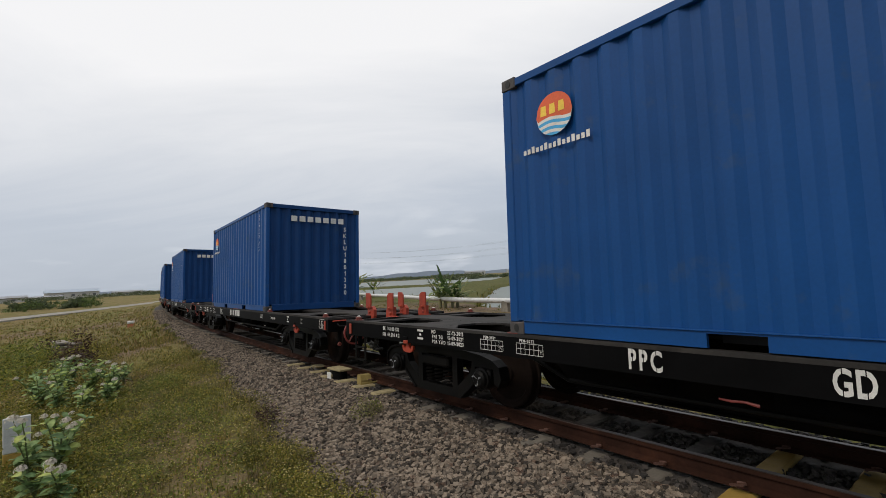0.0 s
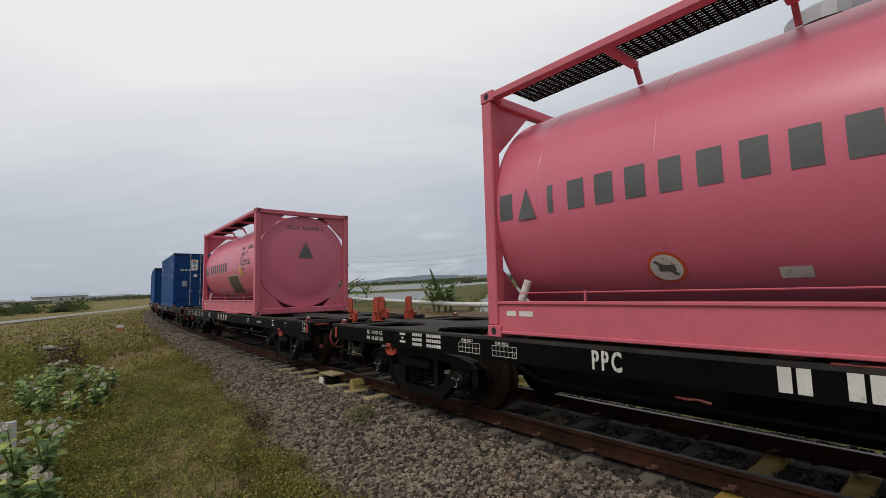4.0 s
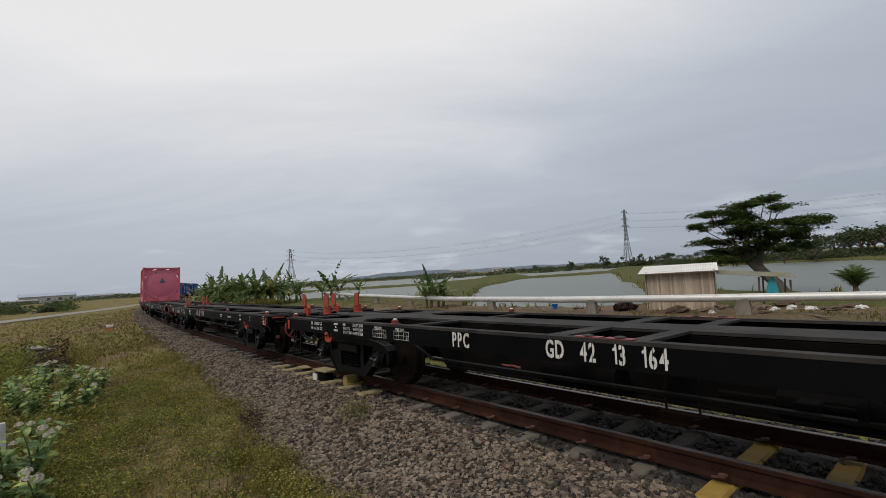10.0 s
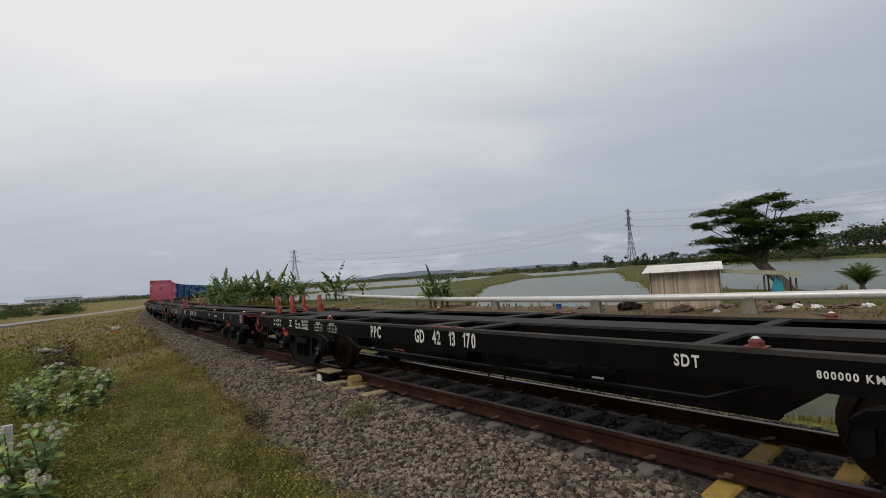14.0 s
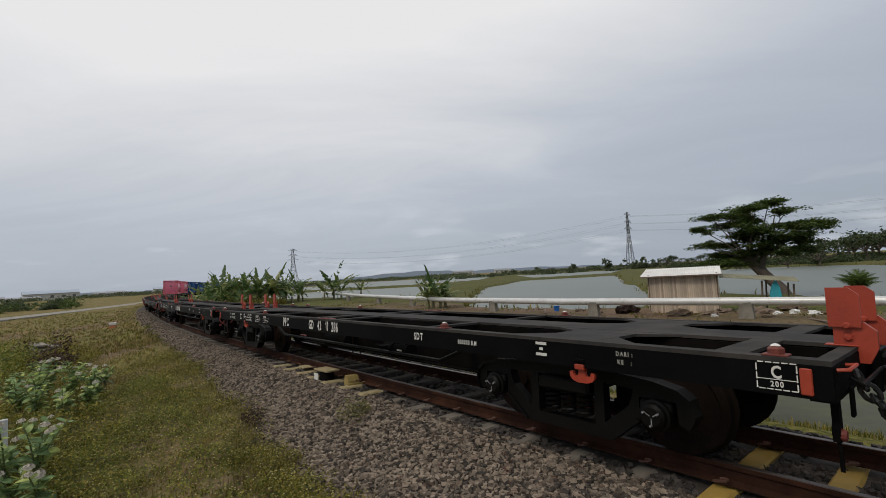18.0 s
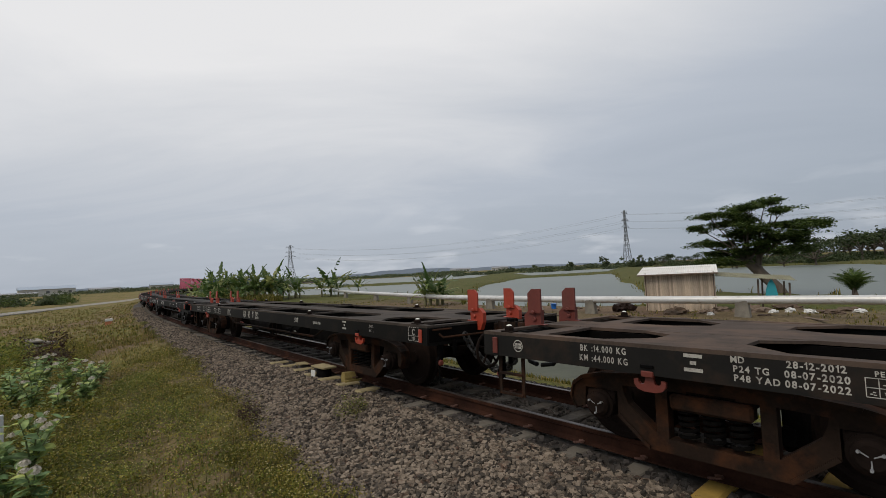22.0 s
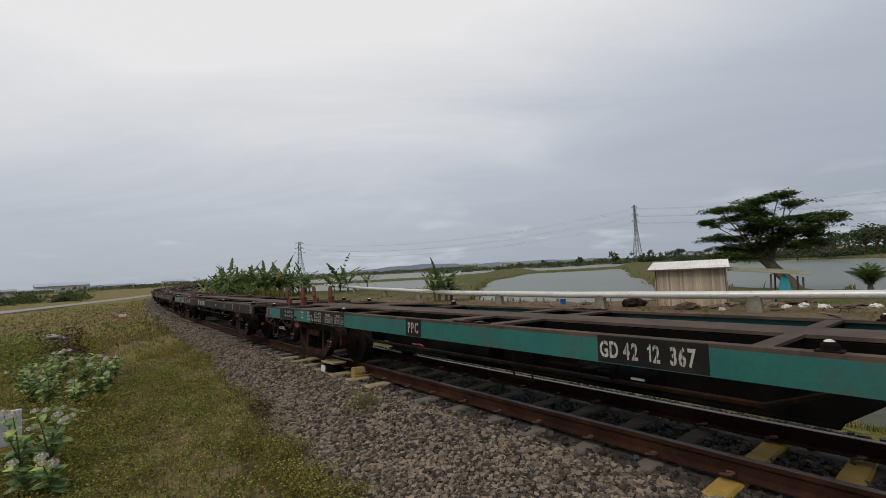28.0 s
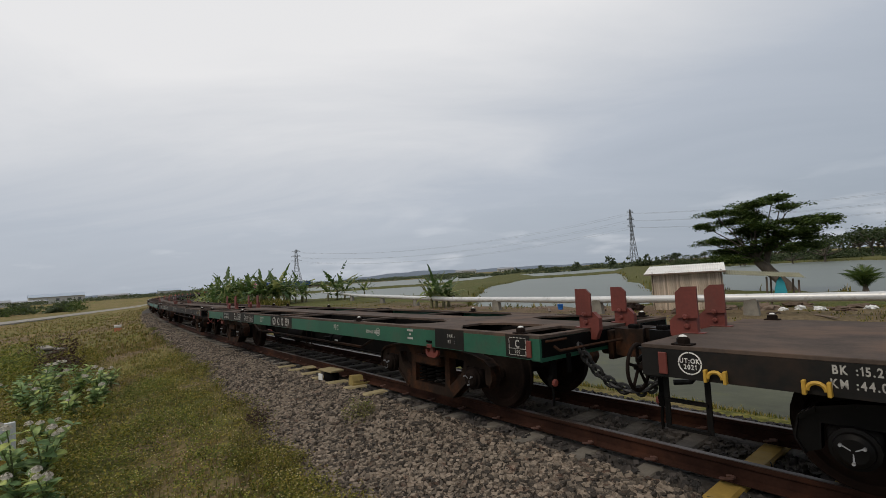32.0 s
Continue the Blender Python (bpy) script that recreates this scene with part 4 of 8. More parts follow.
# pale concrete road across the field on the camera's side
M_ROAD = mat("pale_road", (0.23, 0.215, 0.19), 0.9, vary=0.2, scale=0.5, fine=8)
def ribbon(name, pts, width, lift, material, label, category, thick=0.08):
    bm = B()
    prev = None
    for i, p in enumerate(pts):
        p = Vector((*p, 0))
        d = (Vector((*pts[min(i + 1, len(pts) - 1)], 0)) - Vector((*pts[max(i - 1, 0)], 0))).normalized()
        nrm = Vector((-d.y, d.x, 0)) * width / 2
        row = []
        for q, dz in ((p + nrm, lift), (p - nrm, lift), (p - nrm, lift - thick), (p + nrm, lift - thick)):
            row.append(bm.verts.new((q.x, q.y, ground_z(p.x, p.y) + dz)))
        if prev:
            for k in range(4):
                bm.faces.new((prev[k], prev[(k + 1) % 4], row[(k + 1) % 4], row[k]))
        prev = row
    return tagged(part(name, bm, material), label, category, kind="structure")


ribbon("road", [(-36 - 9.0 * i + 0.45 * i * i, 8 + 19 * i + 0.9 * i * i) for i in range(11)], 5.0, 0.10, M_ROAD, "pale concrete road across the dry field", "road", 0.3)

# ---- ballast ----
M_BED = mat("ballast_bed", (0.040, 0.033, 0.027), 0.9, vary=0.5, scale=14, fine=45, bump=0.6)
M_STONE = mat("crushed_grey_stone", (0.133, 0.106, 0.080), 0.92, vary=0.75, scale=5, fine=60, bump=0.2, island=True, dirt=(0.115, 0.062, 0.040), dirt_amt=0.22, dirt_scale=11)
# oil stains and the train's shadow are both put into this colour
M_OILSHADE_STONE = mat("oily_shaded_stone", (0.040, 0.034, 0.030), 0.9, vary=0.6, scale=6, fine=60, bump=0.2, island=True)


def crown(lat):
    return float(np.interp(lat, [c[0] for c in CROWN], [c[1] for c in CROWN]))


bm = B()
prev = None
s = -280.0
while s < 330:
    row = [bm.verts.new(bed(s, a, z) + Vector((0, 0, 0.008 * math.sin(s * 7 + a * 5)))) for a, z in CROWN]
    if prev:
        for k in range(len(CROWN) - 1):
            bm.faces.new((prev[k], prev[k + 1], row[k + 1], row[k]))
    prev = row
    s += 0.5 if -16 < s < 60 else 4
tagged(part("ballast_bed", bm, M_BED), "bed of crushed grey stone under the track", "ballast", kind="structure")


def stone_shape(rng):
    """A crushed stone: a box with pushed corners and one clipped corner."""
    v = []
    for i in range(8):
        sx, sy, sz = (1 if i & 1 else -1), (1 if i & 2 else -1), (1 if i & 4 else -1)
        v.append([sx * rng.uniform(0.5, 1.0), sy * rng.uniform(0.45, 0.9), sz * rng.uniform(0.42, 0.78)])
    f = [(0, 2, 3, 1), (4, 5, 7, 6), (0, 1, 5, 4), (2, 6, 7, 3), (0, 4, 6, 2), (1, 3, 7, 5)]
    return np.array(v), f


def scatter_stones(name, count, s0, s1, lats, size, seed, label):
    rng = np.random.default_rng(seed)
    shapes = [stone_shape(rng) for _ in range(14)]
    V, F, off = [], [], 0
    for _ in range(count):
        s = s0 + (s1 - s0) * rng.random() ** 1.25
        lat = rng.uniform(*lats)
        # the stones thin out raggedly into the grass
        edge = float(np.interp(s, *EDGE)) + 0.12 * math.sin(s * 1.9) * math.sin(s * 0.7 + 1)
        if lat < edge - 0.35 * rng.random() ** 3:
            continue
        if -0.66 < lat < -0.48 or 0.48 < lat < 0.66:
            continue
        if abs(lat) < 1.0 and abs(((s + 10.38 + 0.3) % 0.6) - 0.3) < 0.11 and rng.random() < (0.93 if abs(lat) < 0.8 else 0.75):
            continue
        v, f = shapes[int(rng.integers(14))]
        a, b, c = rng.uniform(0, 6.28, 3)
        ca, sa, cb, sb = math.cos(a), math.sin(a), math.cos(b * 0.25), math.sin(b * 0.25)
        rot = np.array([[ca, -sa, 0], [sa, ca, 0], [0, 0, 1]]) @ np.array([[1, 0, 0], [0, cb, -sb], [0, sb, cb]])
        p = bed(s, lat, crown(lat) + size * 0.25 + rng.uniform(-0.3, 0.35) * size)
        k = size * rng.uniform(0.6, 1.3)
        V.append((v * k) @ rot.T + np.array(p))
        F += [tuple(i + off for i in q) for q in f]
        off += 8
    me = bpy.data.meshes.new(name)
    me.from_pydata(np.concatenate(V).tolist(), [], F)
    me.materials.append(M_STONE)
    me.update()
    ob = new(name, me)
    return tagged(ob, label, "ballast", kind="stuff")


scatter_stones("ballast_stones", 54000, -12.5, 7.0, (-3.1, -0.9), 0.0245, 3, "sharp crushed grey and brown stones beside the track")
scatter_stones("ballast_stones", 9500, 7.0, 38.0, (-2.3, -0.9), 0.042, 4, "sharp crushed grey stones along the track")
scatter_stones("ballast_stones", 8000, -24.0, -12.5, (-3.1, -0.9), 0.04, 6, "sharp crushed grey stones along the line")
scatter_stones("ballast_stones", 9000, -12.5, 3.0, (-0.9, 1.5), 0.030, 5, "crushed stones between the rails, oil and shade in their colour")
bpy.context.scene.objects["ballast_stones.003"].data.materials[0] = M_OILSHADE_STONE

# ---- rails and sleepers ----
M_RAIL = mat("rusty_rail", (0.033, 0.0145, 0.0095), 0.85, vary=0.45, scale=4, dirt=(0.075, 0.030, 0.017), dirt_amt=0.35, spec=0.1)
M_RAILTOP = mat("worn_rail_head", (0.10, 0.075, 0.062), 0.35, metal=0.7, vary=0.3)
M_SLEEPER = mat("dusty_sleeper_concrete", (0.145, 0.128, 0.105), 0.9, vary=0.35, scale=6, dirt=(0.075, 0.064, 0.052), dirt_amt=0.45)
M_CONC = mat("old_concrete", (0.22, 0.20, 0.165), 0.9, vary=0.3, scale=6, dirt=(0.10, 0.088, 0.072), dirt_amt=0.4)
M_YELLOW = mat("yellow_painted_concrete", (0.36, 0.235, 0.05), 0.8, vary=0.25, scale=6, dirt=(0.26, 0.19, 0.09), dirt_amt=0.25)
M_OLIVE = mat("dull_olive_yellow_paint", (0.25, 0.185, 0.055), 0.75, vary=0.3, scale=6, dirt=(0.12, 0.09, 0.045), dirt_amt=0.35)
M_CREAM = mat("faded_yellow_concrete", (0.30, 0.245, 0.13), 0.85, vary=0.25, scale=6, dirt=(0.22, 0.19, 0.13), dirt_amt=0.35)
# sleeper middles: oil and the shade below the wagons in one dark colour
M_OILSHADE_CONC = mat("oily_shaded_concrete", (0.065, 0.056, 0.047), 0.85, vary=0.5, scale=5, dirt=(0.03, 0.026, 0.022), dirt_amt=0.5, dirt_scale=4)
M_CLIP = mat("rusty_clip", (0.085, 0.038, 0.026), 0.7, vary=0.4)


def sweep(bm, outline, s0, s1, fine0, fine1, lat):
    prev = None
    s = s0
    while s <= s1:
        row = [bm.verts.new(bed(s, lat + a, z)) for a, z in outline]
        if prev:
            for k in range(len(outline)):
                j = (k + 1) % len(outline)
                bm.faces.new((prev[k], prev[j], row[j], row[k]))
        prev = row
        s += 1.0 if fine0 < s < fine1 else 5.0
    return bm


RAILPROF = [(0.034, -0.004), (0.034, -0.038), (0.009, -0.05), (0.009, -0.125), (0.065, -0.148), (0.065, -0.158), (-0.065, -0.158), (-0.065, -0.148), (-0.009, -0.125), (-0.009, -0.05), (-0.034, -0.038), (-0.034, -0.004)]
for lat in (-0.5675, 0.5675):
    r = part("rail", sweep(B(), RAILPROF, -280, 330, -20, 80, lat), M_RAIL)
    tagged(r, "brown rusty steel rail on concrete sleepers", "rail", "rails", kind="structure")
    h = part("rail_head", sweep(B(), [(0.033, -0.004), (0.026, 0.0), (-0.026, 0.0), (-0.033, -0.004)], -280, 330, -20, 80, lat), M_RAILTOP, r)


def sleeper_mesh(material):
    bm = B()
    box(bm, (-0.095, -1.0, -0.36), (0.095, 1.0, -0.172), 0.02)
    for y in (-0.64, 0.64):
        bmesh.ops.bisect_plane(bm, geom=bm.verts[:] + bm.edges[:] + bm.faces[:], plane_co=(0, y, 0), plane_no=(0, 1, 0))
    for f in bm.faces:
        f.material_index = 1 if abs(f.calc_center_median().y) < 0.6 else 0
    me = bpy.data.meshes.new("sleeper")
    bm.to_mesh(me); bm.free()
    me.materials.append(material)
    me.materials.append(M_OILSHADE_CONC if material != M_YELLOW else material)
    return me


def clip_mesh():
    bm = B()
    for e in (-0.10, 0.10):
        tube(bm, [(0.05 * math.cos(a), e + (0.035 if e > 0 else -0.035) * math.sin(a), -0.125 + 0.03 * math.sin(a * 0.5)) for a in (k * math.pi / 5 for k in range(-1, 9))], 0.011, 5)
    me = bpy.data.meshes.new("rail_clip")
    bm.to_mesh(me); bm.free()
    me.materials.append(M_CLIP)
    return me


SLEEPER = {"grey": sleeper_mesh(M_SLEEPER), "yellow": sleeper_mesh(M_YELLOW), "cream": sleeper_mesh(M_CREAM)}
CLIP = clip_mesh()
for k in range(-12, 100):
    s = -10.38 + 0.6 * k
    paint = "yellow" if k in (0, -1, -2) else "cream" if 7 < k < 15 else "grey"
    sl = new("sleeper", SLEEPER[paint])
    sl.matrix_world = bed_pose(s + 0.02 * math.sin(k * 3.1), 0.02 * math.sin(k * 1.7) - (0.05 if paint == "cream" else 0), 0.012 if paint == "cream" else -0.022 if k % 3 else -0.006, 0.6 * math.sin(k))
    tagged(sl, {"yellow": "yellow-painted concrete sleeper in the ballast", "cream": "concrete sleeper with faded cream paint in the ballast", "grey": "weathered grey concrete sleeper in the ballast"}[paint], "sleeper", "sleepers")
    if k < 26:
        for y in (-0.5675, 0.5675):
            c = new("rail_clip", CLIP)
            c.parent = sl
            c.location = (0, y, 0)

# case and its yellow cover beside the rail
gear = new("trackside_gear")
gear.matrix_world = bed_pose(-4.12, -0.86, -0.20, 4) @ Matrix.Diagonal((1.0, 1.0, 1.15, 1))
bm = rings(B(), [(0, -0.03), (0.115, -0.03), (0.115, 0.11), (0.09, 0.15), (0, 0.15)], Matrix.Scale(1.5, 4, (1, 0, 0)), 14)
box(bm, (-0.21, -0.13, -0.04), (0.21, 0.13, 0.02), 0.01)
part("gear_case", bm, M_UNDER, gear, "black cast case", smooth=True)
part("lid", box(B(), (-0.22, -0.13, 0.155), (0.24, 0.13, 0.185), 0.008), M_CREAM, gear, "cream plank lid")
part("marker", box(B(), (0.06, 0.132, 0.02), (0.20, 0.148, 0.12), 0.004), M_WHITE, gear, "white painted plate")
tagged(gear, "black trackside case with a cream plank lid beside the rail", "track equipment")
gear2 = copy_thing(gear, bed_pose(-2.95, -0.76, -0.21, -6) @ Matrix.Diagonal((0.7, 0.8, 0.55, 1)))
for ch in gear2.children:
    ch.data = ch.data.copy()
    ch.data.materials[0] = M_CREAM if ch.name.startswith("lid") else M_OILSHADE_STONE
tagged(gear2, "low dark case with a cream lid beside the rail", "track equipment")
cov = new("cable_cover")
cov.matrix_world = bed_pose(-4.84, -0.76, -0.185, -8) @ Matrix.Diagonal((0.85, 0.85, 1.1, 1))
bm = B()
prism(bm, [(-0.12, 0.0), (0.12, 0.0), (0.115, 0.08), (0.07, 0.15), (-0.07, 0.15), (-0.115, 0.08)], -0.11, 0.11)
part("cover", bm, M_OLIVE, cov, "dull yellow curved cover")
part("foot_strip", box(B(), (-0.16, -0.24, -0.01), (-0.125, 0.13, 0.05), 0.005), M_OLIVE, cov)
tagged(cov, "dull yellow steel cover on a sleeper end", "track equipment")

# ---- plants ----
def leaf_mat(name, stops, rough=0.6):
    m = bpy.data.materials.new(name)
    m.use_nodes = True
    N, Lk = m.node_tree.nodes, m.node_tree.links
    b = N["Principled BSDF"]
    b.inputs["Roughness"].default_value = rough
    b.inputs["Specular IOR Level"].default_value = 0.3
    geo = N.new("ShaderNodeNewGeometry")
    info = N.new("ShaderNodeObjectInfo")
    ad = N.new("ShaderNodeMath"); ad.operation = "ADD"
    fr = N.new("ShaderNodeMath"); fr.operation = "FRACT"
    Lk.new(geo.outputs["Random Per Island"], ad.inputs[0]); Lk.new(info.outputs["Random"], ad.inputs[1])
    Lk.new(ad.outputs[0], fr.inputs[0])
    r = N.new("ShaderNodeValToRGB")
    e = r.color_ramp.elements
    e[0].position, e[0].color = stops[0][0], (*stops[0][1], 1)
    e[1].position, e[1].color = stops[-1][0], (*stops[-1][1], 1)
    for p, c in stops[1:-1]:
        q = e.new(p)
        q.color = (*c, 1)
    Lk.new(fr.outputs[0], r.inputs[0])
    tc = N.new("ShaderNodeTexCoord")
    n = N.new("ShaderNodeTexNoise")
    n.inputs["Scale"].default_value = 2.5
    Lk.new(tc.outputs["Object"], n.inputs["Vector"])
    mr = N.new("ShaderNodeMapRange")
    mr.inputs["From Min"].default_value, mr.inputs["From Max"].default_value = 0.3, 0.7
    mr.inputs["To Min"].default_value, mr.inputs["To Max"].default_value = 0.7, 1.3
    Lk.new(n.outputs["Fac"], mr.inputs["Value"])
    mx = N.new("ShaderNodeMix"); mx.data_type = "RGBA"; mx.blend_type = "MULTIPLY"
    mx.inputs["Factor"].default_value = 1
    Lk.new(r.outputs[0], mx.inputs["A"]); Lk.new(mr.outputs[0], mx.inputs["B"])
    Lk.new(mx.outputs["Result"], b.inputs["Base Color"])
    tr = N.new("ShaderNodeBsdfTranslucent")
    Lk.new(mx.outputs["Result"], tr.inputs["Color"])
    ms = N.new("ShaderNodeMixShader")
    ms.inputs[0].default_value = 0.38
    Lk.new(b.outputs[0], ms.inputs[1]); Lk.new(tr.outputs[0], ms.inputs[2])
    Lk.new(ms.outputs[0], N["Material Output"].inputs[0])
    return m


M_GRASS = leaf_mat("grass_blades", [(0.0, (0.040, 0.052, 0.008)), (0.45, (0.125, 0.130, 0.020)), (0.75, (0.215, 0.180, 0.040)), (1.0, (0.36, 0.26, 0.085))])
M_STRAW = leaf_mat("straw_grass", [(0.0, (0.15, 0.115, 0.048)), (0.6, (0.26, 0.19, 0.085)), (1.0, (0.20, 0.18, 0.06))])
M_HERB = leaf_mat("herb_leaves", [(0.0, (0.045, 0.054, 0.009)), (0.6, (0.168, 0.165, 0.023)), (1.0, (0.31, 0.24, 0.048))])
M_BUSH = leaf_mat("bush_leaves", [(0.0, (0.046, 0.066, 0.011)), (0.6, (0.155, 0.185, 0.030)), (1.0, (0.30, 0.28, 0.055))])
M_MILK = leaf_mat("grey_green_broad_leaves", [(0.0, (0.12, 0.20, 0.080)), (0.6, (0.24, 0.335, 0.14)), (1.0, (0.42, 0.47, 0.14))])
M_FLOWER = leaf_mat("whitish_flowers", [(0.0, (0.52, 0.49, 0.41)), (1.0, (0.62, 0.56, 0.50))])
M_YFLOWER = leaf_mat("pale_yellow_flowers", [(0.0, (0.40, 0.34, 0.13)), (1.0, (0.50, 0.45, 0.22))])
M_DEAD = leaf_mat("dead_brown_leaves", [(0.0, (0.028, 0.015, 0.011)), (1.0, (0.075, 0.042, 0.03))])
M_BANANA = leaf_mat("banana_leaves", [(0.0, (0.045, 0.088, 0.026)), (0.6, (0.115, 0.175, 0.050)), (1.0, (0.28, 0.29, 0.10))], 0.45)
M_CROWN = leaf_mat("tree_leaves", [(0.0, (0.030, 0.055, 0.014)), (0.6, (0.066, 0.105, 0.024)), (1.0, (0.13, 0.165, 0.040))])
M_DARKWOOD = leaf_mat("far_dark_leaves", [(0.0, (0.026, 0.042, 0.018)), (0.6, (0.050, 0.072, 0.028)), (1.0, (0.085, 0.105, 0.040))])
# lighter greens that carry the haze of distance in their colour
M_FARWOOD = leaf_mat("hazed_far_leaves", [(0.0, (0.052, 0.072, 0.036)), (0.6, (0.082, 0.105, 0.052)), (1.0, (0.12, 0.135, 0.068))])
M_STEM = mat("green_stem", (0.12, 0.15, 0.06), 0.7)
M_BARK = mat("grey_brown_bark", (0.10, 0.080, 0.062), 0.9, vary=0.4, scale=3, fine=20, bump=0.5, stretch=(1, 1, 0.3))
M_BANSTEM = mat("banana_stem", (0.16, 0.15, 0.07), 0.7, vary=0.3, scale=3, dirt=(0.10, 0.07, 0.035), dirt_amt=0.5)


def pydata(name, V, F, material, smooth=False):
    me = bpy.data.meshes.new(name)
    me.from_pydata([tuple(v) for v in V], [], F)
    me.materials.append(material)
    if smooth:
        me.shade_smooth()
    me.update()
    return me


def blades(name, count, where, tall, width, material, seed, label, lean=0.5, category="grass"):
    """Grass: bent blades of three points a side, in loose tufts. where(rng) gives a place."""
    rng = np.random.default_rng(seed)
    pts = np.array([where(rng) for _ in range(count // 5)])
    zz = land(pts[:, 0], pts[:, 1])
    V, F = [], []
    for (x, y), z in zip(pts, zz):
        k = rng.uniform(0.6, 1.25)
        for _ in range(5):
            a = rng.uniform(0, 6.283)
            h = tall * k * rng.uniform(0.5, 1.2)
            l = lean * h * rng.uniform(0.2, 1.2)
            bx, by = x + rng.normal(0, 0.035), y + rng.normal(0, 0.035)
            dx, dy = math.cos(a), math.sin(a)
            w = width * rng.uniform(0.7, 1.3)
            o = len(V)
            V += [(bx - dy * w, by + dx * w, z - 0.01), (bx + dy * w, by - dx * w, z - 0.01),
                  (bx + dx * l * 0.4 - dy * w * 0.7, by + dy * l * 0.4 + dx * w * 0.7, z + h * 0.6),
                  (bx + dx * l * 0.4 + dy * w * 0.7, by + dy * l * 0.4 - dx * w * 0.7, z + h * 0.6),
                  (bx + dx * l, by + dy * l, z + h)]
            F += [(o, o + 1, o + 3, o + 2), (o + 2, o + 3, o + 4)]
    return tagged(new(name, pydata(name, V, F, material)), label, category, kind="stuff")


def field_near(rng):
    while True:
        s = -9.5 + 20 * rng.random() ** 1.3
        lat = float(np.interp(s, *EDGE)) + 0.12 - 6.5 * rng.random() ** 1.2
        x, y, _ = line_at(s, lat)
        d = noise.noise((x * 0.55, y * 0.55, 1.0))
        if d > -0.08 - 0.25 * rng.random():
            return x, y


def field_far(rng):
    s = 8 + 60 * rng.random() ** 1.4
    x, y, _ = line_at(s, -1.85 - (5 + 0.25 * s) * rng.random())
    return x, y


def bank(rng):
    s = -16 + 36 * rng.random()
    x, y, _ = line_at(s, 2.45 + 1.65 * rng.random())
    return x, y


def yard(rng):
    while True:
        x, y, _ = line_at(-18 + 48 * rng.random(), 9.6 + 9.5 * rng.random())
        if noise.noise((x * 0.4, y * 0.4, 7.0)) > 0.02:
            return x, y


def shore(rng):
    poly = PONDS[int(rng.integers(0, 3))]
    i = int(rng.integers(len(poly)))
    a, b = poly[i], poly[(i + 1) % len(poly)]
    k = rng.random()
    return (a[0] + (b[0] - a[0]) * k + rng.normal(0, 0.5), a[1] + (b[1] - a[1]) * k + rng.normal(0, 0.5))


blades("field_grass", 28000, field_near, 0.07, 0.0055, M_GRASS, 11, "short green and yellowing grass beside the ballast")
blades("field_grass", 9000, lambda rng: line_at(-22 + 12.5 * rng.random(), -3.0 - 6 * rng.random())[:2], 0.12, 0.009, M_GRASS, 19, "short patchy grass beside the line")
blades("dry_grass", 6500, field_near, 0.13, 0.005, M_STRAW, 12, "dry straw-coloured grass among the green")
blades("field_grass", 18000, field_far, 0.12, 0.014, M_GRASS, 13, "green grass of the open field")
blades("dry_grass", 11000, field_far, 0.13, 0.014, M_STRAW, 14, "dry brown grass of the open field")
blades("bank_grass", 19000, bank, 0.09, 0.006, M_GRASS, 15, "yellow-green grass on the ditch bank")
blades("yard_grass", 9000, yard, 0.09, 0.012, M_GRASS, 16, "sparse low weeds on the bare ground")
blades("rank_grass", 9000, lambda rng: line_at(39 + 13 * rng.random(), 3.4 + 8.5 * rng.random())[:2], 0.8, 0.03, M_GRASS, 18, "tall yellow-green grass under the banana plants")
blades("shore_grass", 5000, shore, 0.45, 0.03, M_GRASS, 17, "rank grass along the pond banks")


def herbs(name, spots, count, material, size, seed, label, tall=0.25, spread=0.35, tips=None, lift=0.0):
    """Low bushy weeds: many small leaves on each spot."""
    rng = np.random.default_rng(seed)
    V, F, V2, F2 = [], [], [], []
    for x, y, k in spots:
        z = ground_z(x, y) + lift
        for _ in range(int(count * k)):
            r = spread * k * math.sqrt(rng.random())
            a = rng.uniform(0, 6.283)
            h = tall * k * rng.random() * (1.1 - 0.6 * (r / (spread * k)) ** 2)
            c = Vector((x + r * math.cos(a), y + r * math.sin(a), z + h))
            q = Euler((rng.uniform(-0.9, 0.9), rng.uniform(-0.9, 0.9), rng.uniform(0, 6.28))).to_matrix()
            l = size * rng.uniform(0.6, 1.3)
            o = len(V)
            V += [c + q @ Vector(p) for p in ((0, 0, 0), (l * 0.5, l * 0.28, 0.1 * l), (l, 0, 0), (l * 0.5, -l * 0.28, 0.1 * l))]
            F.append((o, o + 1, o + 2, o + 3))
            if tips and rng.random() < 0.055:
                o = len(V2)
                c2 = c + Vector((0, 0, 0.03))
                V2 += [c2 + Vector(p) * 0.010 for p in ((1, 0, 0), (0, 1, 0.3), (-1, 0, 0), (0, -1, 0.3), (0, 0, 1))]
                F2 += [(o, o + 1, o + 4), (o + 1, o + 2, o + 4), (o + 2, o + 3, o + 4), (o + 3, o, o + 4)]
    ob = tagged(new(name, pydata(name, V, F, material)), label, "weeds", kind="stuff")
    if V2:
        f = new("flower_heads", pydata("flower_heads", V2, F2, tips))
        f.parent = ob
        tagged(f, kind="stuff")
    return ob


rng = np.random.default_rng(21)
M_GRASSY = leaf_mat("yellowish_weed_leaves", [(0.0, (0.10, 0.11, 0.03)), (0.6, (0.19, 0.17, 0.06)), (1.0, (0.12, 0.15, 0.03))])


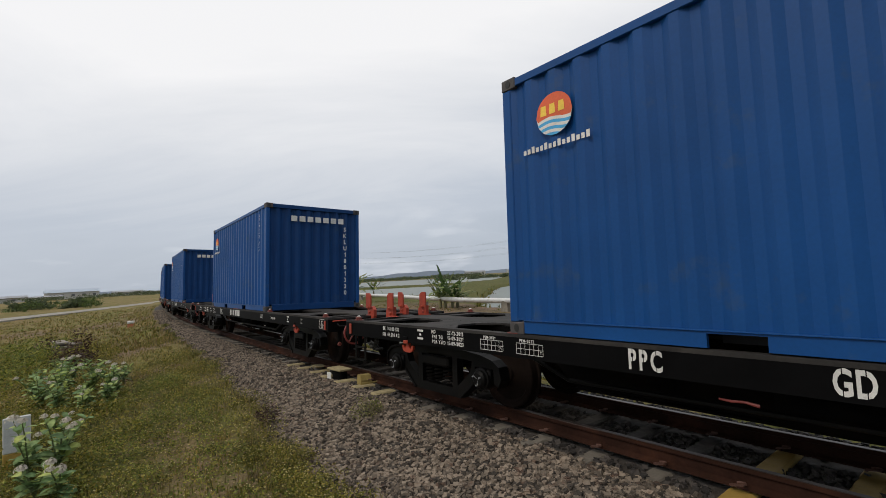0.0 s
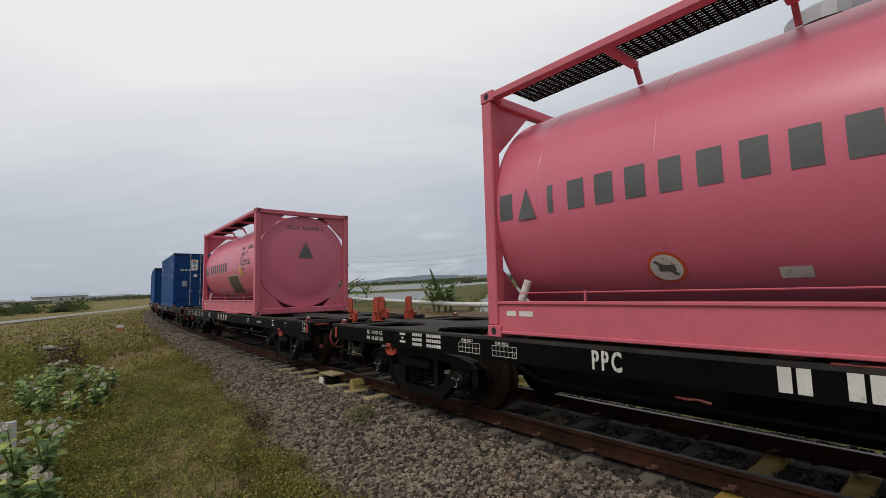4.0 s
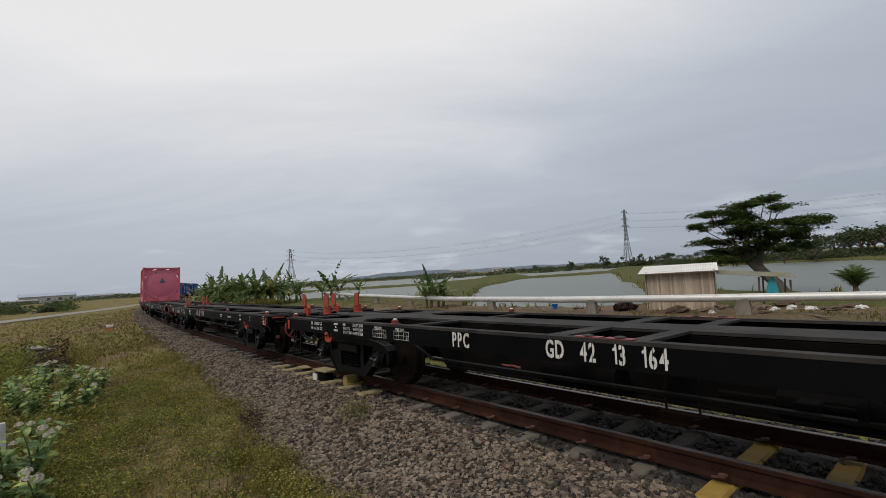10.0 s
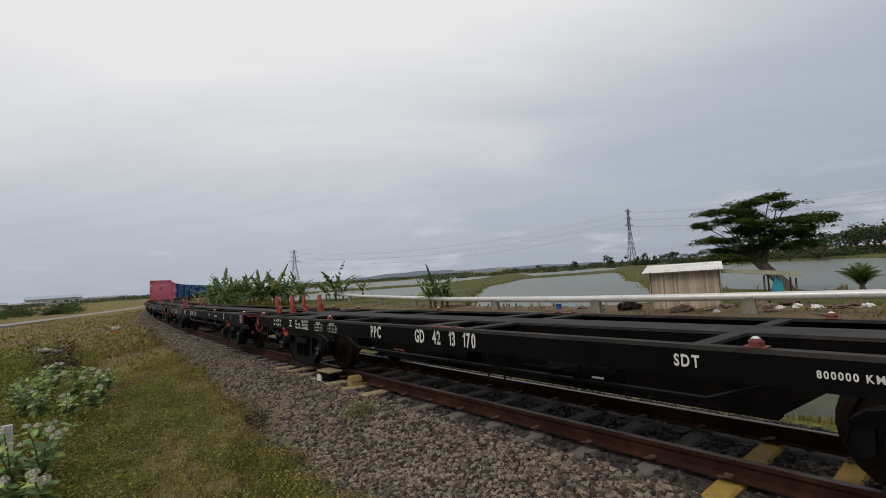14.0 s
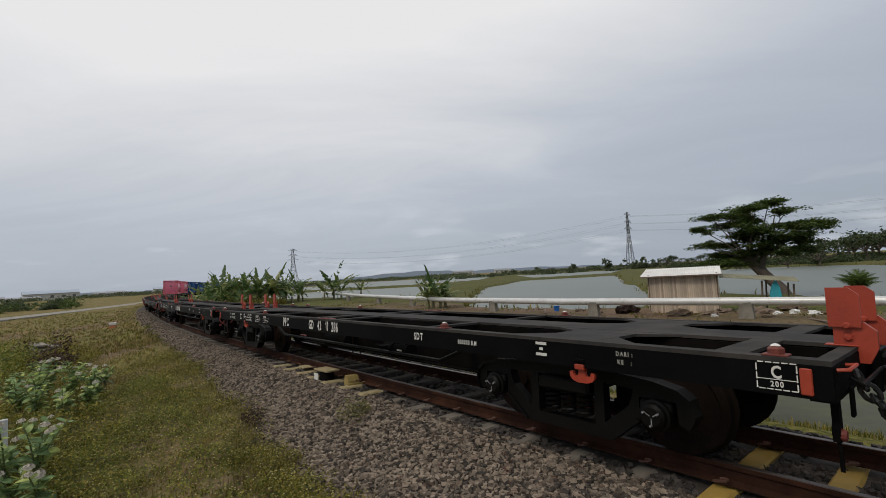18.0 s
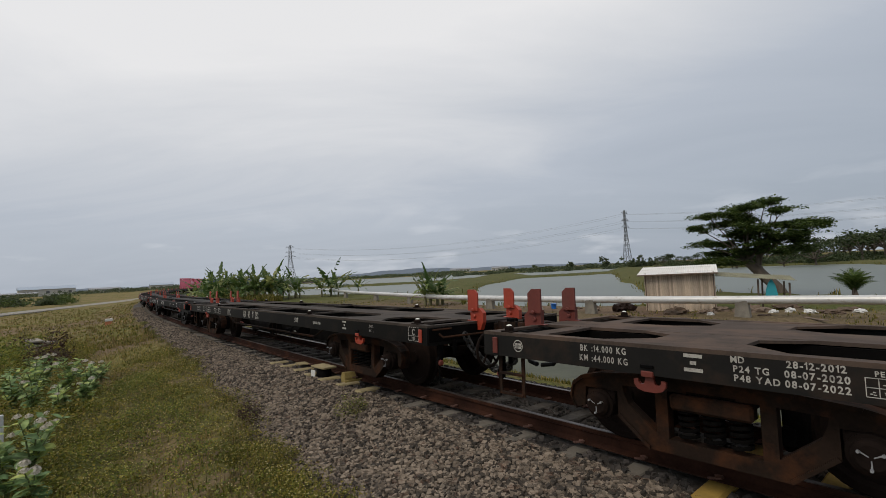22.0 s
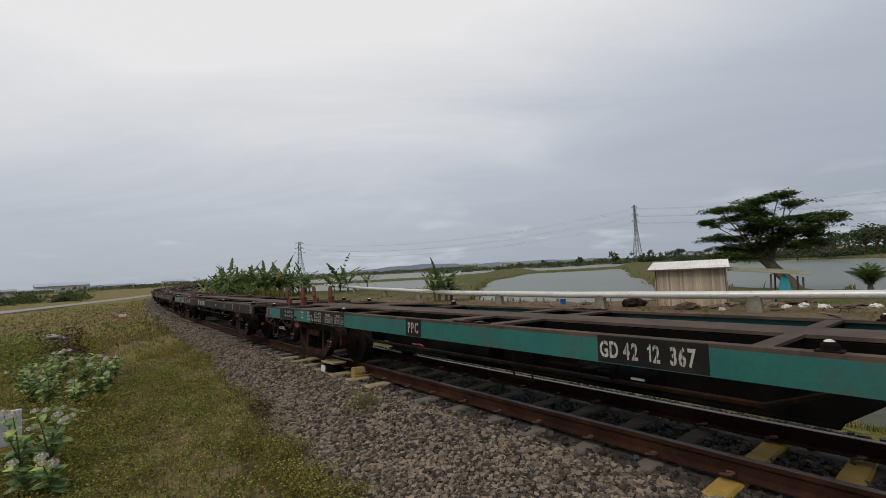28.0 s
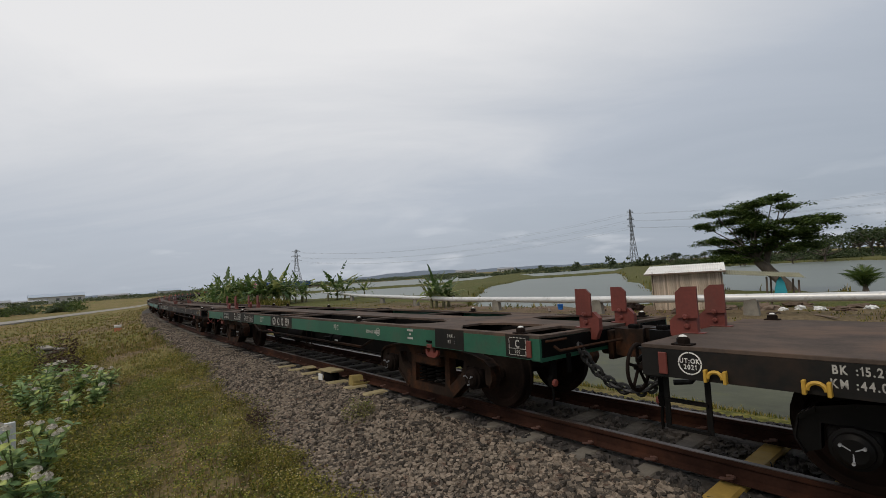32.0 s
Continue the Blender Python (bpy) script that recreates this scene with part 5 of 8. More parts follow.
def edge_spots(n, s0, s1, width, k0, k1):
    """Places between the ballast's edge and so many metres out into the field."""
    out = []
    for _ in range(n):
        s = rng.uniform(s0, s1)
        x, y, _h = line_at(s, float(np.interp(s, *EDGE)) + 0.1 - width * rng.random() ** 1.2)
        out.append((x, y, rng.uniform(k0, k1)))
    return out



def spots(n, s0, s1, l0, l1, k0, k1):
    out = []
    for _ in range(n):
        x, y, _h = line_at(rng.uniform(s0, s1), rng.uniform(l0, l1))
        out.append((x, y, rng.uniform(k0, k1)))
    return out


herbs("low_weeds", edge_spots(430, -9, 4, 3.2, 0.35, 1.15), 170, M_HERB, 0.032, 22, "low flowering weeds over the ground", 0.14, 0.36, M_YFLOWER)
herbs("low_weeds", spots(230, -5, 12, -8.0, -3.9, 0.5, 1.2), 150, M_HERB, 0.06, 23, "green weeds in the rough grass", 0.35, 0.45, M_YFLOWER)
herbs("low_weeds", spots(230, -8.5, 1, -6.2, -2.9, 0.4, 1.0), 170, M_BUSH, 0.036, 31, "lush green weeds around the shrubs", 0.27, 0.36, M_YFLOWER)
herbs("edge_weeds", edge_spots(46, -3, 16, 0.25, 0.3, 0.7), 110, M_GRASSY, 0.05, 29, "yellowish weeds creeping over the ballast edge", 0.20, 0.30, M_YFLOWER)
herbs("dark_bushes", [(-10.9, 11.1, 1.0), (-11.6, 12.2, 1.1), (-12.5, 12.9, 1.2), (-13.5, 14.9, 1.4), (-14.3, 15.6, 1.5), (-13.0, 13.6, 1.2), (-15.3, 16.2, 1.6)] + spots(26, 2, 16, -9.5, -5.2, 0.8, 1.5), 230, M_BUSH, 0.085, 24, "dark green bushes at the edge of the field", 0.55, 0.55)
herbs("dead_bush", [(-15.0, 18.2, 0.9), (-11.75, 14.1, 0.9), (-11.5, 13.9, 0.7), (-12.6, 14.6, 0.7), (-16.2, 18.0, 0.8)], 330, M_DEAD, 0.10, 25, "withered brown bush in the field", 0.95, 0.55)
herbs("ballast_weed", [(-1.22, 6.05, 0.85), (-1.14, 6.15, 0.6)], 520, M_GRASSY, 0.028, 26, "yellow-flowered weed growing in the ballast", 0.36, 0.26, M_YFLOWER, 0.30)
herbs("dry_weed", [(-2.70, 6.42, 0.65)], 420, M_DEAD, 0.035, 27, "withered dark weed at the ballast edge", 0.34, 0.24, None, 0.13)
herbs("front_weeds", [(x + 0.12, y - 0.05, k) for x, y, k in edge_spots(64, -8.6, -5.4, 0.55, 0.5, 0.9)], 320, M_HERB, 0.026, 28, "yellowish flowering weeds at the ballast edge", 0.22, 0.26, M_YFLOWER)


def broad_leaf_mesh():
    """A thick oval leaf, folded along its middle, one metre long."""
    V, F = [], []
    n = 6
    for i in range(n + 1):
        t = i / n
        w = 0.30 * math.sin(math.pi * min(1, t * 0.92 + 0.06)) ** 0.7
        z = 0.10 * math.sin(t * 2.2) - 0.08 * t
        V += [(t, -w, z + w * 0.25), (t, 0, z), (t, w, z + w * 0.25)]
    for i in range(n):
        o = 3 * i
        F += [(o, o + 1, o + 4, o + 3), (o + 1, o + 2, o + 5, o + 4)]
    return pydata("leaf", V, F, M_MILK, True)


BROAD = broad_leaf_mesh()


def flower_mesh():
    V, F = [], []
    g = random.Random(5)
    for _ in range(26):
        d = Vector((g.gauss(0, 1), g.gauss(0, 1), abs(g.gauss(0, 1)) + 0.2)).normalized()
        c = d * 0.05 * g.uniform(0.7, 1.1)
        o = len(V)
        q = d.to_track_quat("Z", "Y")
        V += [c + q @ (Vector((math.cos(a), math.sin(a), 0.25)) * 0.016) for a in (0, 1.57, 3.14, 4.71)] + [c]
        F += [(o, o + 1, o + 4), (o + 1, o + 2, o + 4), (o + 2, o + 3, o + 4), (o + 3, o, o + 4)]
    return pydata("flower_head", V, F, M_FLOWER)


CLUSTER = flower_mesh()


def milkweed(x, y, tall, stems, seed):
    g = random.Random(seed)
    sh = new("milkweed_shrub")
    sh.location = (x, y, ground_z(x, y))
    for _ in range(stems):
        a, l = g.uniform(0, 6.28), g.uniform(0.1, 0.5) * tall
        h = tall * g.uniform(0.6, 1.0)
        pts = [Vector((l * t * t * math.cos(a), l * t * t * math.sin(a), h * t)) for t in (0, 0.35, 0.7, 1.0)]
        bm = B()
        tube(bm, pts, [0.012, 0.010, 0.008, 0.005], 5)
        part("stem", bm, M_STEM, sh)
        n = int(4 + 4.5 * h)
        for i in range(n):
            t = 0.3 + 0.7 * i / n
            p = Vector((l * t * t * math.cos(a), l * t * t * math.sin(a), h * t))
            for e in (0, math.pi):
                lf = new("leaf", BROAD)
                lf.parent = sh
                k = g.uniform(0.12, 0.20) * (1.15 - 0.45 * t)
                lf.matrix_local = Matrix.Translation(p) @ Matrix.Rotation(i * 1.57 + e + g.uniform(-0.7, 0.7), 4, "Z") @ Matrix.Rotation(-g.uniform(-0.35, 0.85), 4, "Y") @ Matrix.Rotation(g.uniform(-0.4, 0.4), 4, "X") @ Matrix.Scale(k, 4)
        if g.random() < (0.32 if y > 6.5 else 0.75):
            c = new("flower_head", CLUSTER)
            c.parent = sh
            c.matrix_local = Matrix.Translation(pts[-1]) @ Matrix.Scale(g.uniform(0.7, 1.2) * (1 if y > 6.5 else 1.1), 4)
    return tagged(sh, "grey-green milkweed shrub with broad leaves and whitish flowers", "shrub", "milkweed shrubs beside the track")


for i, (x, y, h, k) in enumerate(((-7.62, 8.64, 0.75, 6), (-6.87, 8.34, 0.60, 6), (-6.8, 8.82, 0.65, 5), (-8.13, 11.07, 0.55, 4), (-8.24, 8.93, 0.85, 6), (-8.51, 10.64, 0.75, 6), (-9.03, 10.52, 0.95, 7), (-7.3, 9.6, 0.8, 7),
                                  (-7.9, 9.7, 0.85, 6), (-8.7, 9.9, 0.9, 7), (-5.12, 5.40, 0.92, 4), (-4.95, 5.6, 0.85, 4), (-5.45, 6.3, 0.45, 3), (-4.72, 5.05, 0.5, 3), (-4.45, 5.05, 0.38, 3), (-5.35, 5.7, 0.6, 3), (-9.8, 11.2, 0.9, 5), (-9.4, 10.0, 0.8, 5), (-6.2, 7.0, 0.45, 4))):
    milkweed(x, y, h, k, 40 + i)


def banana_leaf_mesh(seed):
    """A long torn banana leaf, arching from the stem; length one."""
    g = random.Random(seed)
    V, F = [], []
    n = 17
    droop = g.uniform(0.2, 1.0)
    for i in range(n + 1):
        t = i / n
        x = t * (1 - 0.22 * droop * t)
        z = 0.85 * t - droop * 0.95 * t * t
        w = 0.0 if t < 0.08 else 0.110 * math.sin(math.pi * min(1.0, (t - 0.05) / 0.98)) ** 0.6
        wl, wr = w * g.uniform(0.3, 1.2), w * g.uniform(0.3, 1.2)
        V += [(x, -wl, z - 0.3 * wl), (x, 0, z), (x, wr, z - 0.3 * wr)]
    for i in range(n):
        o = 3 * i
        for a in (0, 1):
            if g.random() < 0.80:
                F.append((o + a, o + a + 1, o + a + 4, o + a + 3))
    return pydata("leaf", V, F, M_BANANA, True)


BANLEAF = [banana_leaf_mesh(i) for i in range(6)]


def banana(x, y, tall, seed, leaves=12):
    g = random.Random(seed)
    b = new("banana_plant")
    b.location = (x, y, ground_z(x, y))
    h = tall * 0.27
    bm = B()
    tube(bm, [(0, 0, -0.05), (0.03, 0.02, h * 0.5), (0.05, 0.0, h), (0.05, 0, h * 1.1)], [0.13, 0.11, 0.085, 0.04], 9)
    part("stem", bm, M_BANSTEM, b, smooth=True)
    for i in range(leaves):
        lf = new("leaf", BANLEAF[(i + seed) % 6])
        lf.parent = b
        up = g.uniform(-0.75, 0.35)
        lf.matrix_local = Matrix.Translation((0.05, 0, h * g.uniform(0.92, 1.05))) @ Matrix.Rotation(i * 2.4 + g.uniform(-0.4, 0.4), 4, "Z") @ Matrix.Rotation(up, 4, "Y") @ Matrix.Scale(tall * g.uniform(0.55, 0.85), 4)
    return tagged(b, "banana plant with torn arching green leaves", "banana plant", "banana plants beyond the track")


g = random.Random(8)
for i in range(52):
    lat = 4.4 + 11.4 * (i % 40 / 39) + g.uniform(-0.3, 0.3)
    x, y, _ = line_at(g.uniform(44, 53) if i < 40 else g.uniform(41, 45), lat)
    banana(x, y, (g.uniform(2.9, 4.9) if i < 40 else g.uniform(1.8, 2.6)) * (1.0 if lat < 12.5 else 0.8), i)
for x, y, t in ((-13.6, 58.2, 4.6), (-12.4, 57.0, 3.4), (-14.6, 57.4, 3.2), (-10.2, 58.6, 2.9), (-0.55, 31.2, 2.8), (-0.05, 31.0, 2.5), (-0.9, 31.4, 2.3), (0.3, 31.6, 2.0)):
    banana(x, y, t, int(abs(x) * 7) + 3, 15)


# ---- the spreading tree by the pond ----
def spreading_tree(x, y):
    g = random.Random(4)
    tree = new("spreading_tree")
    tree.location = (x, y, ground_z(x, y))
    vx = Vector((0.79, -0.61, 0))
    vy = Vector((0.61, 0.79, 0))

    def P(a, d, z):
        return vx * a + vy * d + Vector((0, 0, z))
    gz = tree.location.z
    bm = B()
    fork = P(-2.0, 0.2, 1.2 - gz)
    tube(bm, [P(-0.2, 0, -1.25 - gz), P(-0.55, 0, -0.5 - gz), P(-1.4, 0.1, 0.5 - gz), fork], [0.42, 0.34, 0.32, 0.27], 10)
    tube(bm, [P(-1.0, 0.1, -0.1 - gz), P(-1.5, 0.3, 0.9 - gz), P(-1.3, 0.5, 1.7 - gz)], [0.26, 0.23, 0.2], 8)
    pads = []
    ends = [(-4.2, 4.7, 1.1), (-5.0, 3.9, 0.7), (-3.6, 4.1, 1.2), (-2.3, 5.1, 1.1), (-2.5, 4.6, 1.1), (-1.5, 5.0, 1.0), (-0.6, 5.35, 1.0), (-0.1, 5.3, 0.5), (0.4, 4.65, 0.8), (-1.8, 4.2, 1.1), (-4.8, 2.8, 0.9), (-3.7, 2.7, 1.1),
            (-4.3, 2.1, 0.9), (-2.9, 2.2, 1.2), (-2.0, 3.1, 1.0), (-1.0, 3.4, 1.1), (-0.1, 3.8, 1.0), (0.7, 3.8, 0.9), (1.3, 3.6, 1.0), (2.0, 3.75, 0.9), (2.5, 3.6, 0.5), (0.4, 3.1, 1.0), (1.2, 3.2, 0.9), (-1.6, 2.2, 1.1), (-3.8, 1.5, 0.8), (-2.4, 1.5, 1.0), (-1.1, 2.6, 1.1), (0.2, 2.0, 0.7), (1.0, 2.7, 0.7), (-3.5, 1.5, 1.0), (-4.4, 1.6, 0.8), (1.2, 2.2, 0.9), (-2.9, 1.8, 1.0), (-0.3, 2.9, 1.1), (-2.6, 3.4, 1.2), (-1.6, 3.7, 1.1)]
    for a, z, k in ends:
        a, z = -1.35 + 0.90 * (a + 1.25), z - 0.25
        d = g.uniform(-1.3, 1.5)
        root = fork if a < -1.2 else P(-1.3, 0.5, 1.7 - gz)
        e = P(a, d, z - gz)
        mid = root.lerp(e, 0.5) + Vector((0, 0, 0.12 + 0.1 * g.random())) + vx * g.uniform(-0.15, 0.15)
        tube(bm, [root, root.lerp(mid, 0.6) + vx * g.uniform(-0.1, 0.1), mid, mid.lerp(e, 0.6) + Vector((0, 0, g.uniform(-0.08, 0.08))), e], [0.10, 0.06, 0.04, 0.026, 0.012], 6)
        pads.append((e, k))
        for _ in range(2):
            side = mid.lerp(e, g.uniform(0.5, 0.8))
            tip = e + vx * g.uniform(-0.55, 0.55) * k + vy * g.uniform(-0.9, 0.9) + Vector((0, 0, g.uniform(-0.12, 0.12)))
            tube(bm, [side, side.lerp(tip, 0.5) + Vector((0, 0, 0.06)), tip], [0.028, 0.02, 0.01], 5)
            pads.append((tip, 0.55 * k))
    part("trunk", bm, M_BARK, tree, "dark forked trunk with spreading limbs", smooth=True)
    r = np.random.default_rng(6)
    V, F = [], []
    for c, k in pads:
        # each spray of leaves: several small flat bunches
        for _ in range(int(38 * k)):
            bc = Vector(c) + vx * float(r.normal(0, 0.42 * k)) + vy * float(r.normal(0, 0.45 * k)) + Vector((0, 0, float(r.normal(0.0, 0.10))))
            for _ in range(17):
                p = bc + Vector((float(r.normal(0, 0.13)), float(r.normal(0, 0.13)), float(r.normal(0, 0.035))))
                q = Euler((float(r.uniform(-0.6, 0.6)), float(r.uniform(-0.6, 0.6)), float(r.uniform(0, 6.28)))).to_matrix()
                l = float(r.uniform(0.10, 0.22))
                o = len(V)
                V += [p + q @ Vector(v) for v in ((0, 0, 0), (l * 0.5, l * 0.30, 0.02), (l, 0, 0), (l * 0.5, -l * 0.30, 0.02))]
                F.append((o, o + 1, o + 2, o + 3))
    crown_ob = new("crown", pydata("crown", V, F, M_CROWN))
    crown_ob.parent = tree
    tagged(crown_ob, "flat layered sprays of small dark leaves", kind="stuff")
    return tagged(tree, "broad rain tree with flat layered crown on the pond bank", "tree")


spreading_tree(22.3, 28.6)


def young_palm(x, y):
    p = new("young_coconut_palm")
    p.location = (x, y, ground_z(x, y))
    bm = B()
    tube(bm, [(0, 0, -0.05), (0.02, 0, 0.2), (0.0, 0, 0.55)], [0.16, 0.13, 0.09], 8)
    part("trunk", bm, M_BARK, p)
    g = random.Random(3)
    V, F = [], []
    for i in range(24):
        t = i / 23
        z = 0.9 * t - 0.85 * t * t
        x0 = t * 0.95
        for sgn in (1, -1):
            l = 0.36 * math.sin(math.pi * (0.12 + 0.85 * t)) + 0.05
            o = len(V)
            V += [(x0 - 0.02, 0, z), (x0 + 0.02, 0, z), (x0 + 0.45 * l + 0.06, sgn * l * 0.8, z - 0.45 * l)]
            F.append((o, o + 1, o + 2))
    for i in range(13):
        a, b = i / 13, (i + 1) / 13
        o = len(V)
        V += [(a * 0.95, -0.012, 0.9 * a - 0.85 * a * a), (a * 0.95, 0.012, 0.9 * a - 0.85 * a * a), (b * 0.95, 0.01, 0.9 * b - 0.85 * b * b), (b * 0.95, -0.01, 0.9 * b - 0.85 * b * b)]
        F.append((o, o + 1, o + 2, o + 3))
    me = pydata("frond", V, F, M_CROWN)
    for i in range(20):
        f = new("frond", me)
        f.parent = p
        f.matrix_local = Matrix.Translation((0, 0, 0.45)) @ Matrix.Rotation(i * 2.4, 4, "Z") @ Matrix.Rotation(-1.15 + 0.75 * (i / 20) + g.uniform(-0.1, 0.1), 4, "Y") @ Matrix.Scale(g.uniform(0.9, 1.15), 4)
    return tagged(p, "young coconut palm with feathery fronds at the water", "palm")


young_palm(19.7, 21.2)

# ---- pipeline on posts ----
M_PIPE = mat("silver_painted_pipe", (0.58, 0.58, 0.57), 0.38, metal=0.25, vary=0.12, scale=1.5, dirt=(0.30, 0.26, 0.21), dirt_amt=0.16, dirt_scale=4, bump=0.05)
pipe = new("pipeline")
runs = [(24.0, 4.6), (13.81, 14.29), (9.42, 18.23), (5.84, 21.78), (0.57, 28.86), (-8.5, 47.0), (-20.0, 75.0)]
PIPE_Z = 0.0
for a, b in zip(runs, runs[1:]):
    d = Vector((b[0] - a[0], b[1] - a[1], 0))
    bm = B()
    cyl(bm, (*a, PIPE_Z), (*b, PIPE_Z), 0.15, seg=18)
    part("pipe", bm, M_PIPE, pipe, smooth=True)
    bm = B()
    u = d.normalized()
    va, vb = Vector((*b, PIPE_Z)) - u * 0.05, Vector((*b, PIPE_Z)) + u * 0.05
    cyl(bm, va, vb, 0.162, seg=18)
    part("weld_band", bm, M_PIPE, pipe, smooth=True)
tagged(pipe, "long silver-painted steel pipe on concrete posts", "pipe")
for x, y in ((11.2, 16.62), (6.95, 20.65), (2.95, 25.63), (15.6, 12.6), (-2.1, 34.3), (-5.6, 41.4), (-10.4, 51.6)):
    gz = ground_z(x, y)
    bm = B()
    prism(bm, [(-0.26, gz - 0.1), (0.26, gz - 0.1), (0.20, PIPE_Z - 0.10), (0.17, PIPE_Z - 0.02), (-0.17, PIPE_Z - 0.02), (-0.20, PIPE_Z - 0.10)], -0.13, 0.13)
    po = part("pipe_post", bm, M_CONC)
    po.matrix_world = pose(x, y, 0, 0, 0, math.degrees(math.atan2(-0.69, -0.72)) + 90)
    tagged(po, "squat concrete post under the pipe", "post", "posts of the pipeline")

# ---- the bamboo hut ----
M_BAMBOO = mat("weathered_bamboo", (0.47, 0.385, 0.295), 0.85, vary=0.35, scale=4.0, fine=30, bump=0.2, stretch=(1, 1, 0.22), each=0.55, dirt=(0.21, 0.145, 0.10), dirt_amt=0.45, dirt_scale=4.5)
M_ROOF = mat("pale_corrugated_roof", (0.72, 0.71, 0.68), 0.7, vary=0.15, scale=1.2, dirt=(0.45, 0.41, 0.36), dirt_amt=0.2)
M_OLDROOF = mat("mossy_corrugated_roof", (0.21, 0.205, 0.13), 0.8, vary=0.3, scale=2, dirt=(0.14, 0.11, 0.07), dirt_amt=0.4)
M_SOILHEAP = mat("brown_earth", (0.10, 0.068, 0.045), 0.95, vary=0.4, scale=4, bump=0.4)
M_CLOTH = mat("turquoise_cloth", (0.03, 0.30, 0.36), 0.8, vary=0.2)
M_BAG = mat("white_plastic_bag", (0.62, 0.62, 0.60), 0.5, vary=0.2)
M_BLUEBIN = mat("blue_plastic", (0.02, 0.16, 0.55), 0.4)
M_WOOD = mat("old_grey_timber", (0.15, 0.11, 0.08), 0.9, vary=0.35, stretch=(1, 1, 0.3))
hut = new("bamboo_hut")
HP = pose(9.3, 20.2, -0.72, 0, 0, -31)
hut.matrix_world = HP
HW, HD, HH = 2.68, 2.1, 1.76
gh = random.Random(2)
SLAT = {}
for k in range(3):
    bm = box(B(), (0, -0.012 - 0.006 * k, -0.05), (0.070 + 0.005 * k, 0.02, HH - 0.015 * k), 0.010)
    me = bpy.data.meshes.new("slat")
    bm.to_mesh(me); bm.free()
    me.materials.append(M_BAMBOO)
    SLAT[k] = me
for i in range(36):
    sl = new("slat", SLAT[(i * 5 + i // 4) % 3])
    sl.parent = hut
    sl.location = (i * 0.0745, gh.uniform(-0.015, 0.015), gh.uniform(-0.03, 0.0))
for i in range(27):
    for x in (0.0, HW):
        sl = new("slat", SLAT[i % 3])
        sl.parent = hut
        sl.matrix_local = Matrix.Translation((x, i * 0.0765, gh.uniform(-0.03, 0.0))) @ Matrix.Rotation(radians(90), 4, "Z")
part("back_wall", box(B(), (0, HD - 0.02, -0.05), (HW, HD, HH - 0.05)), M_BAMBOO, hut)


def corrugated(bm, w, d, z0, z1, amp=0.018, pitch=0.09, x0=0.0, y0=0.0):
    n = int(w / pitch * 4)
    top, bot = [], []
    for i in range(n + 1):
        x = x0 + w * i / n
        a = amp * math.cos(2 * math.pi * i / 4)
        top.append([bm.verts.new((x, y0, z0 + a)), bm.verts.new((x, y0 + d, z1 + a))])
        bot.append([bm.verts.new((x, y0, z0 + a - 0.012)), bm.verts.new((x, y0 + d, z1 + a - 0.012))])
    for i in range(n):
        bm.faces.new((top[i][0], top[i + 1][0], top[i + 1][1], top[i][1]))
        bm.faces.new((bot[i][0], bot[i][1], bot[i + 1][1], bot[i + 1][0]))
        bm.faces.new((top[i][0], bot[i][0], bot[i + 1][0], top[i + 1][0]))
    return bm


part("roof", corrugated(B(), HW + 0.42, HD + 0.45, HH - 0.04, HH + 0.27, x0=-0.27, y0=-0.3), M_ROOF, hut, "pale corrugated sheet roof")
part("roof_edge", box(B(), (-0.27, -0.31, HH - 0.09), (HW + 0.15, -0.28, HH - 0.03), 0.005), M_WOOD, hut)
for x in (0.03, HW - 0.03):
    for y in (0.03, HD - 0.05):
        part("corner_post", cyl(B(), (x, y, -0.1), (x, y, HH + 0.02), 0.04, seg=7), M_WOOD, hut)
lean = part("lean_to_roof", corrugated(B(), 2.75, 1.5, 0, 0.13, x0=0), M_OLDROOF, hut, "mossy corrugated lean-to roof")
lean.matrix_local = Matrix.Translation((HW + 0.05, 0.35, HH - 0.20)) @ Matrix.Rotation(radians(6), 4, "Y")
for x, y in ((HW + 1.5, 0.6), (HW + 2.55, 0.7), (HW + 2.5, 1.8), (HW + 1.75, 1.9)):
    part("lean_to_post", cyl(B(), (x, y, -0.15), (x + 0.05, y, HH - 0.16 - (x - HW) * 0.17), 0.035, seg=6), M_WOOD, hut)
part("shelf_bench", box(B(), (HW + 0.4, 0.7, 0.42), (HW + 1.9, 1.5, 0.48), 0.01), M_WOOD, hut)
tagged(hut, "small bamboo hut with pale tin roof and lean-to", "hut")
bm = B()
prism(bm, [(-0.20, 0), (0.24, 0.02), (0.17, 0.5), (0.05, 0.78), (-0.07, 0.6), (-0.16, 0.3)], -0.03, 0.05)
cl = part("hanging_cloth", bm, M_CLOTH)
cl.matrix_world = HP @ pose(HW + 1.95, 0.55, 0.58, 0, 0, 8)
tagged(cl, "turquoise cloth hanging under the lean-to", "cloth")


def heap(name, x, y, r, h, material, label, category, seed):
    """A low crumpled heap."""
    g = random.Random(seed)
    bm = B()
    bmesh.ops.create_icosphere(bm, subdivisions=3, radius=1)
    for v in bm.verts:
        k = 1 + 0.30 * g.uniform(-1, 1) + 0.35 * noise.noise(v.co * 1.7 + Vector((seed, 0, 0)))
        v.co = Vector((v.co.x * r * k, v.co.y * r * 0.8 * k, max(-0.02, v.co.z * h * k)))
    ob = part(name, bm, material)
    ob.location = (x, y, ground_z(x, y))
    return tagged(ob, label, category)


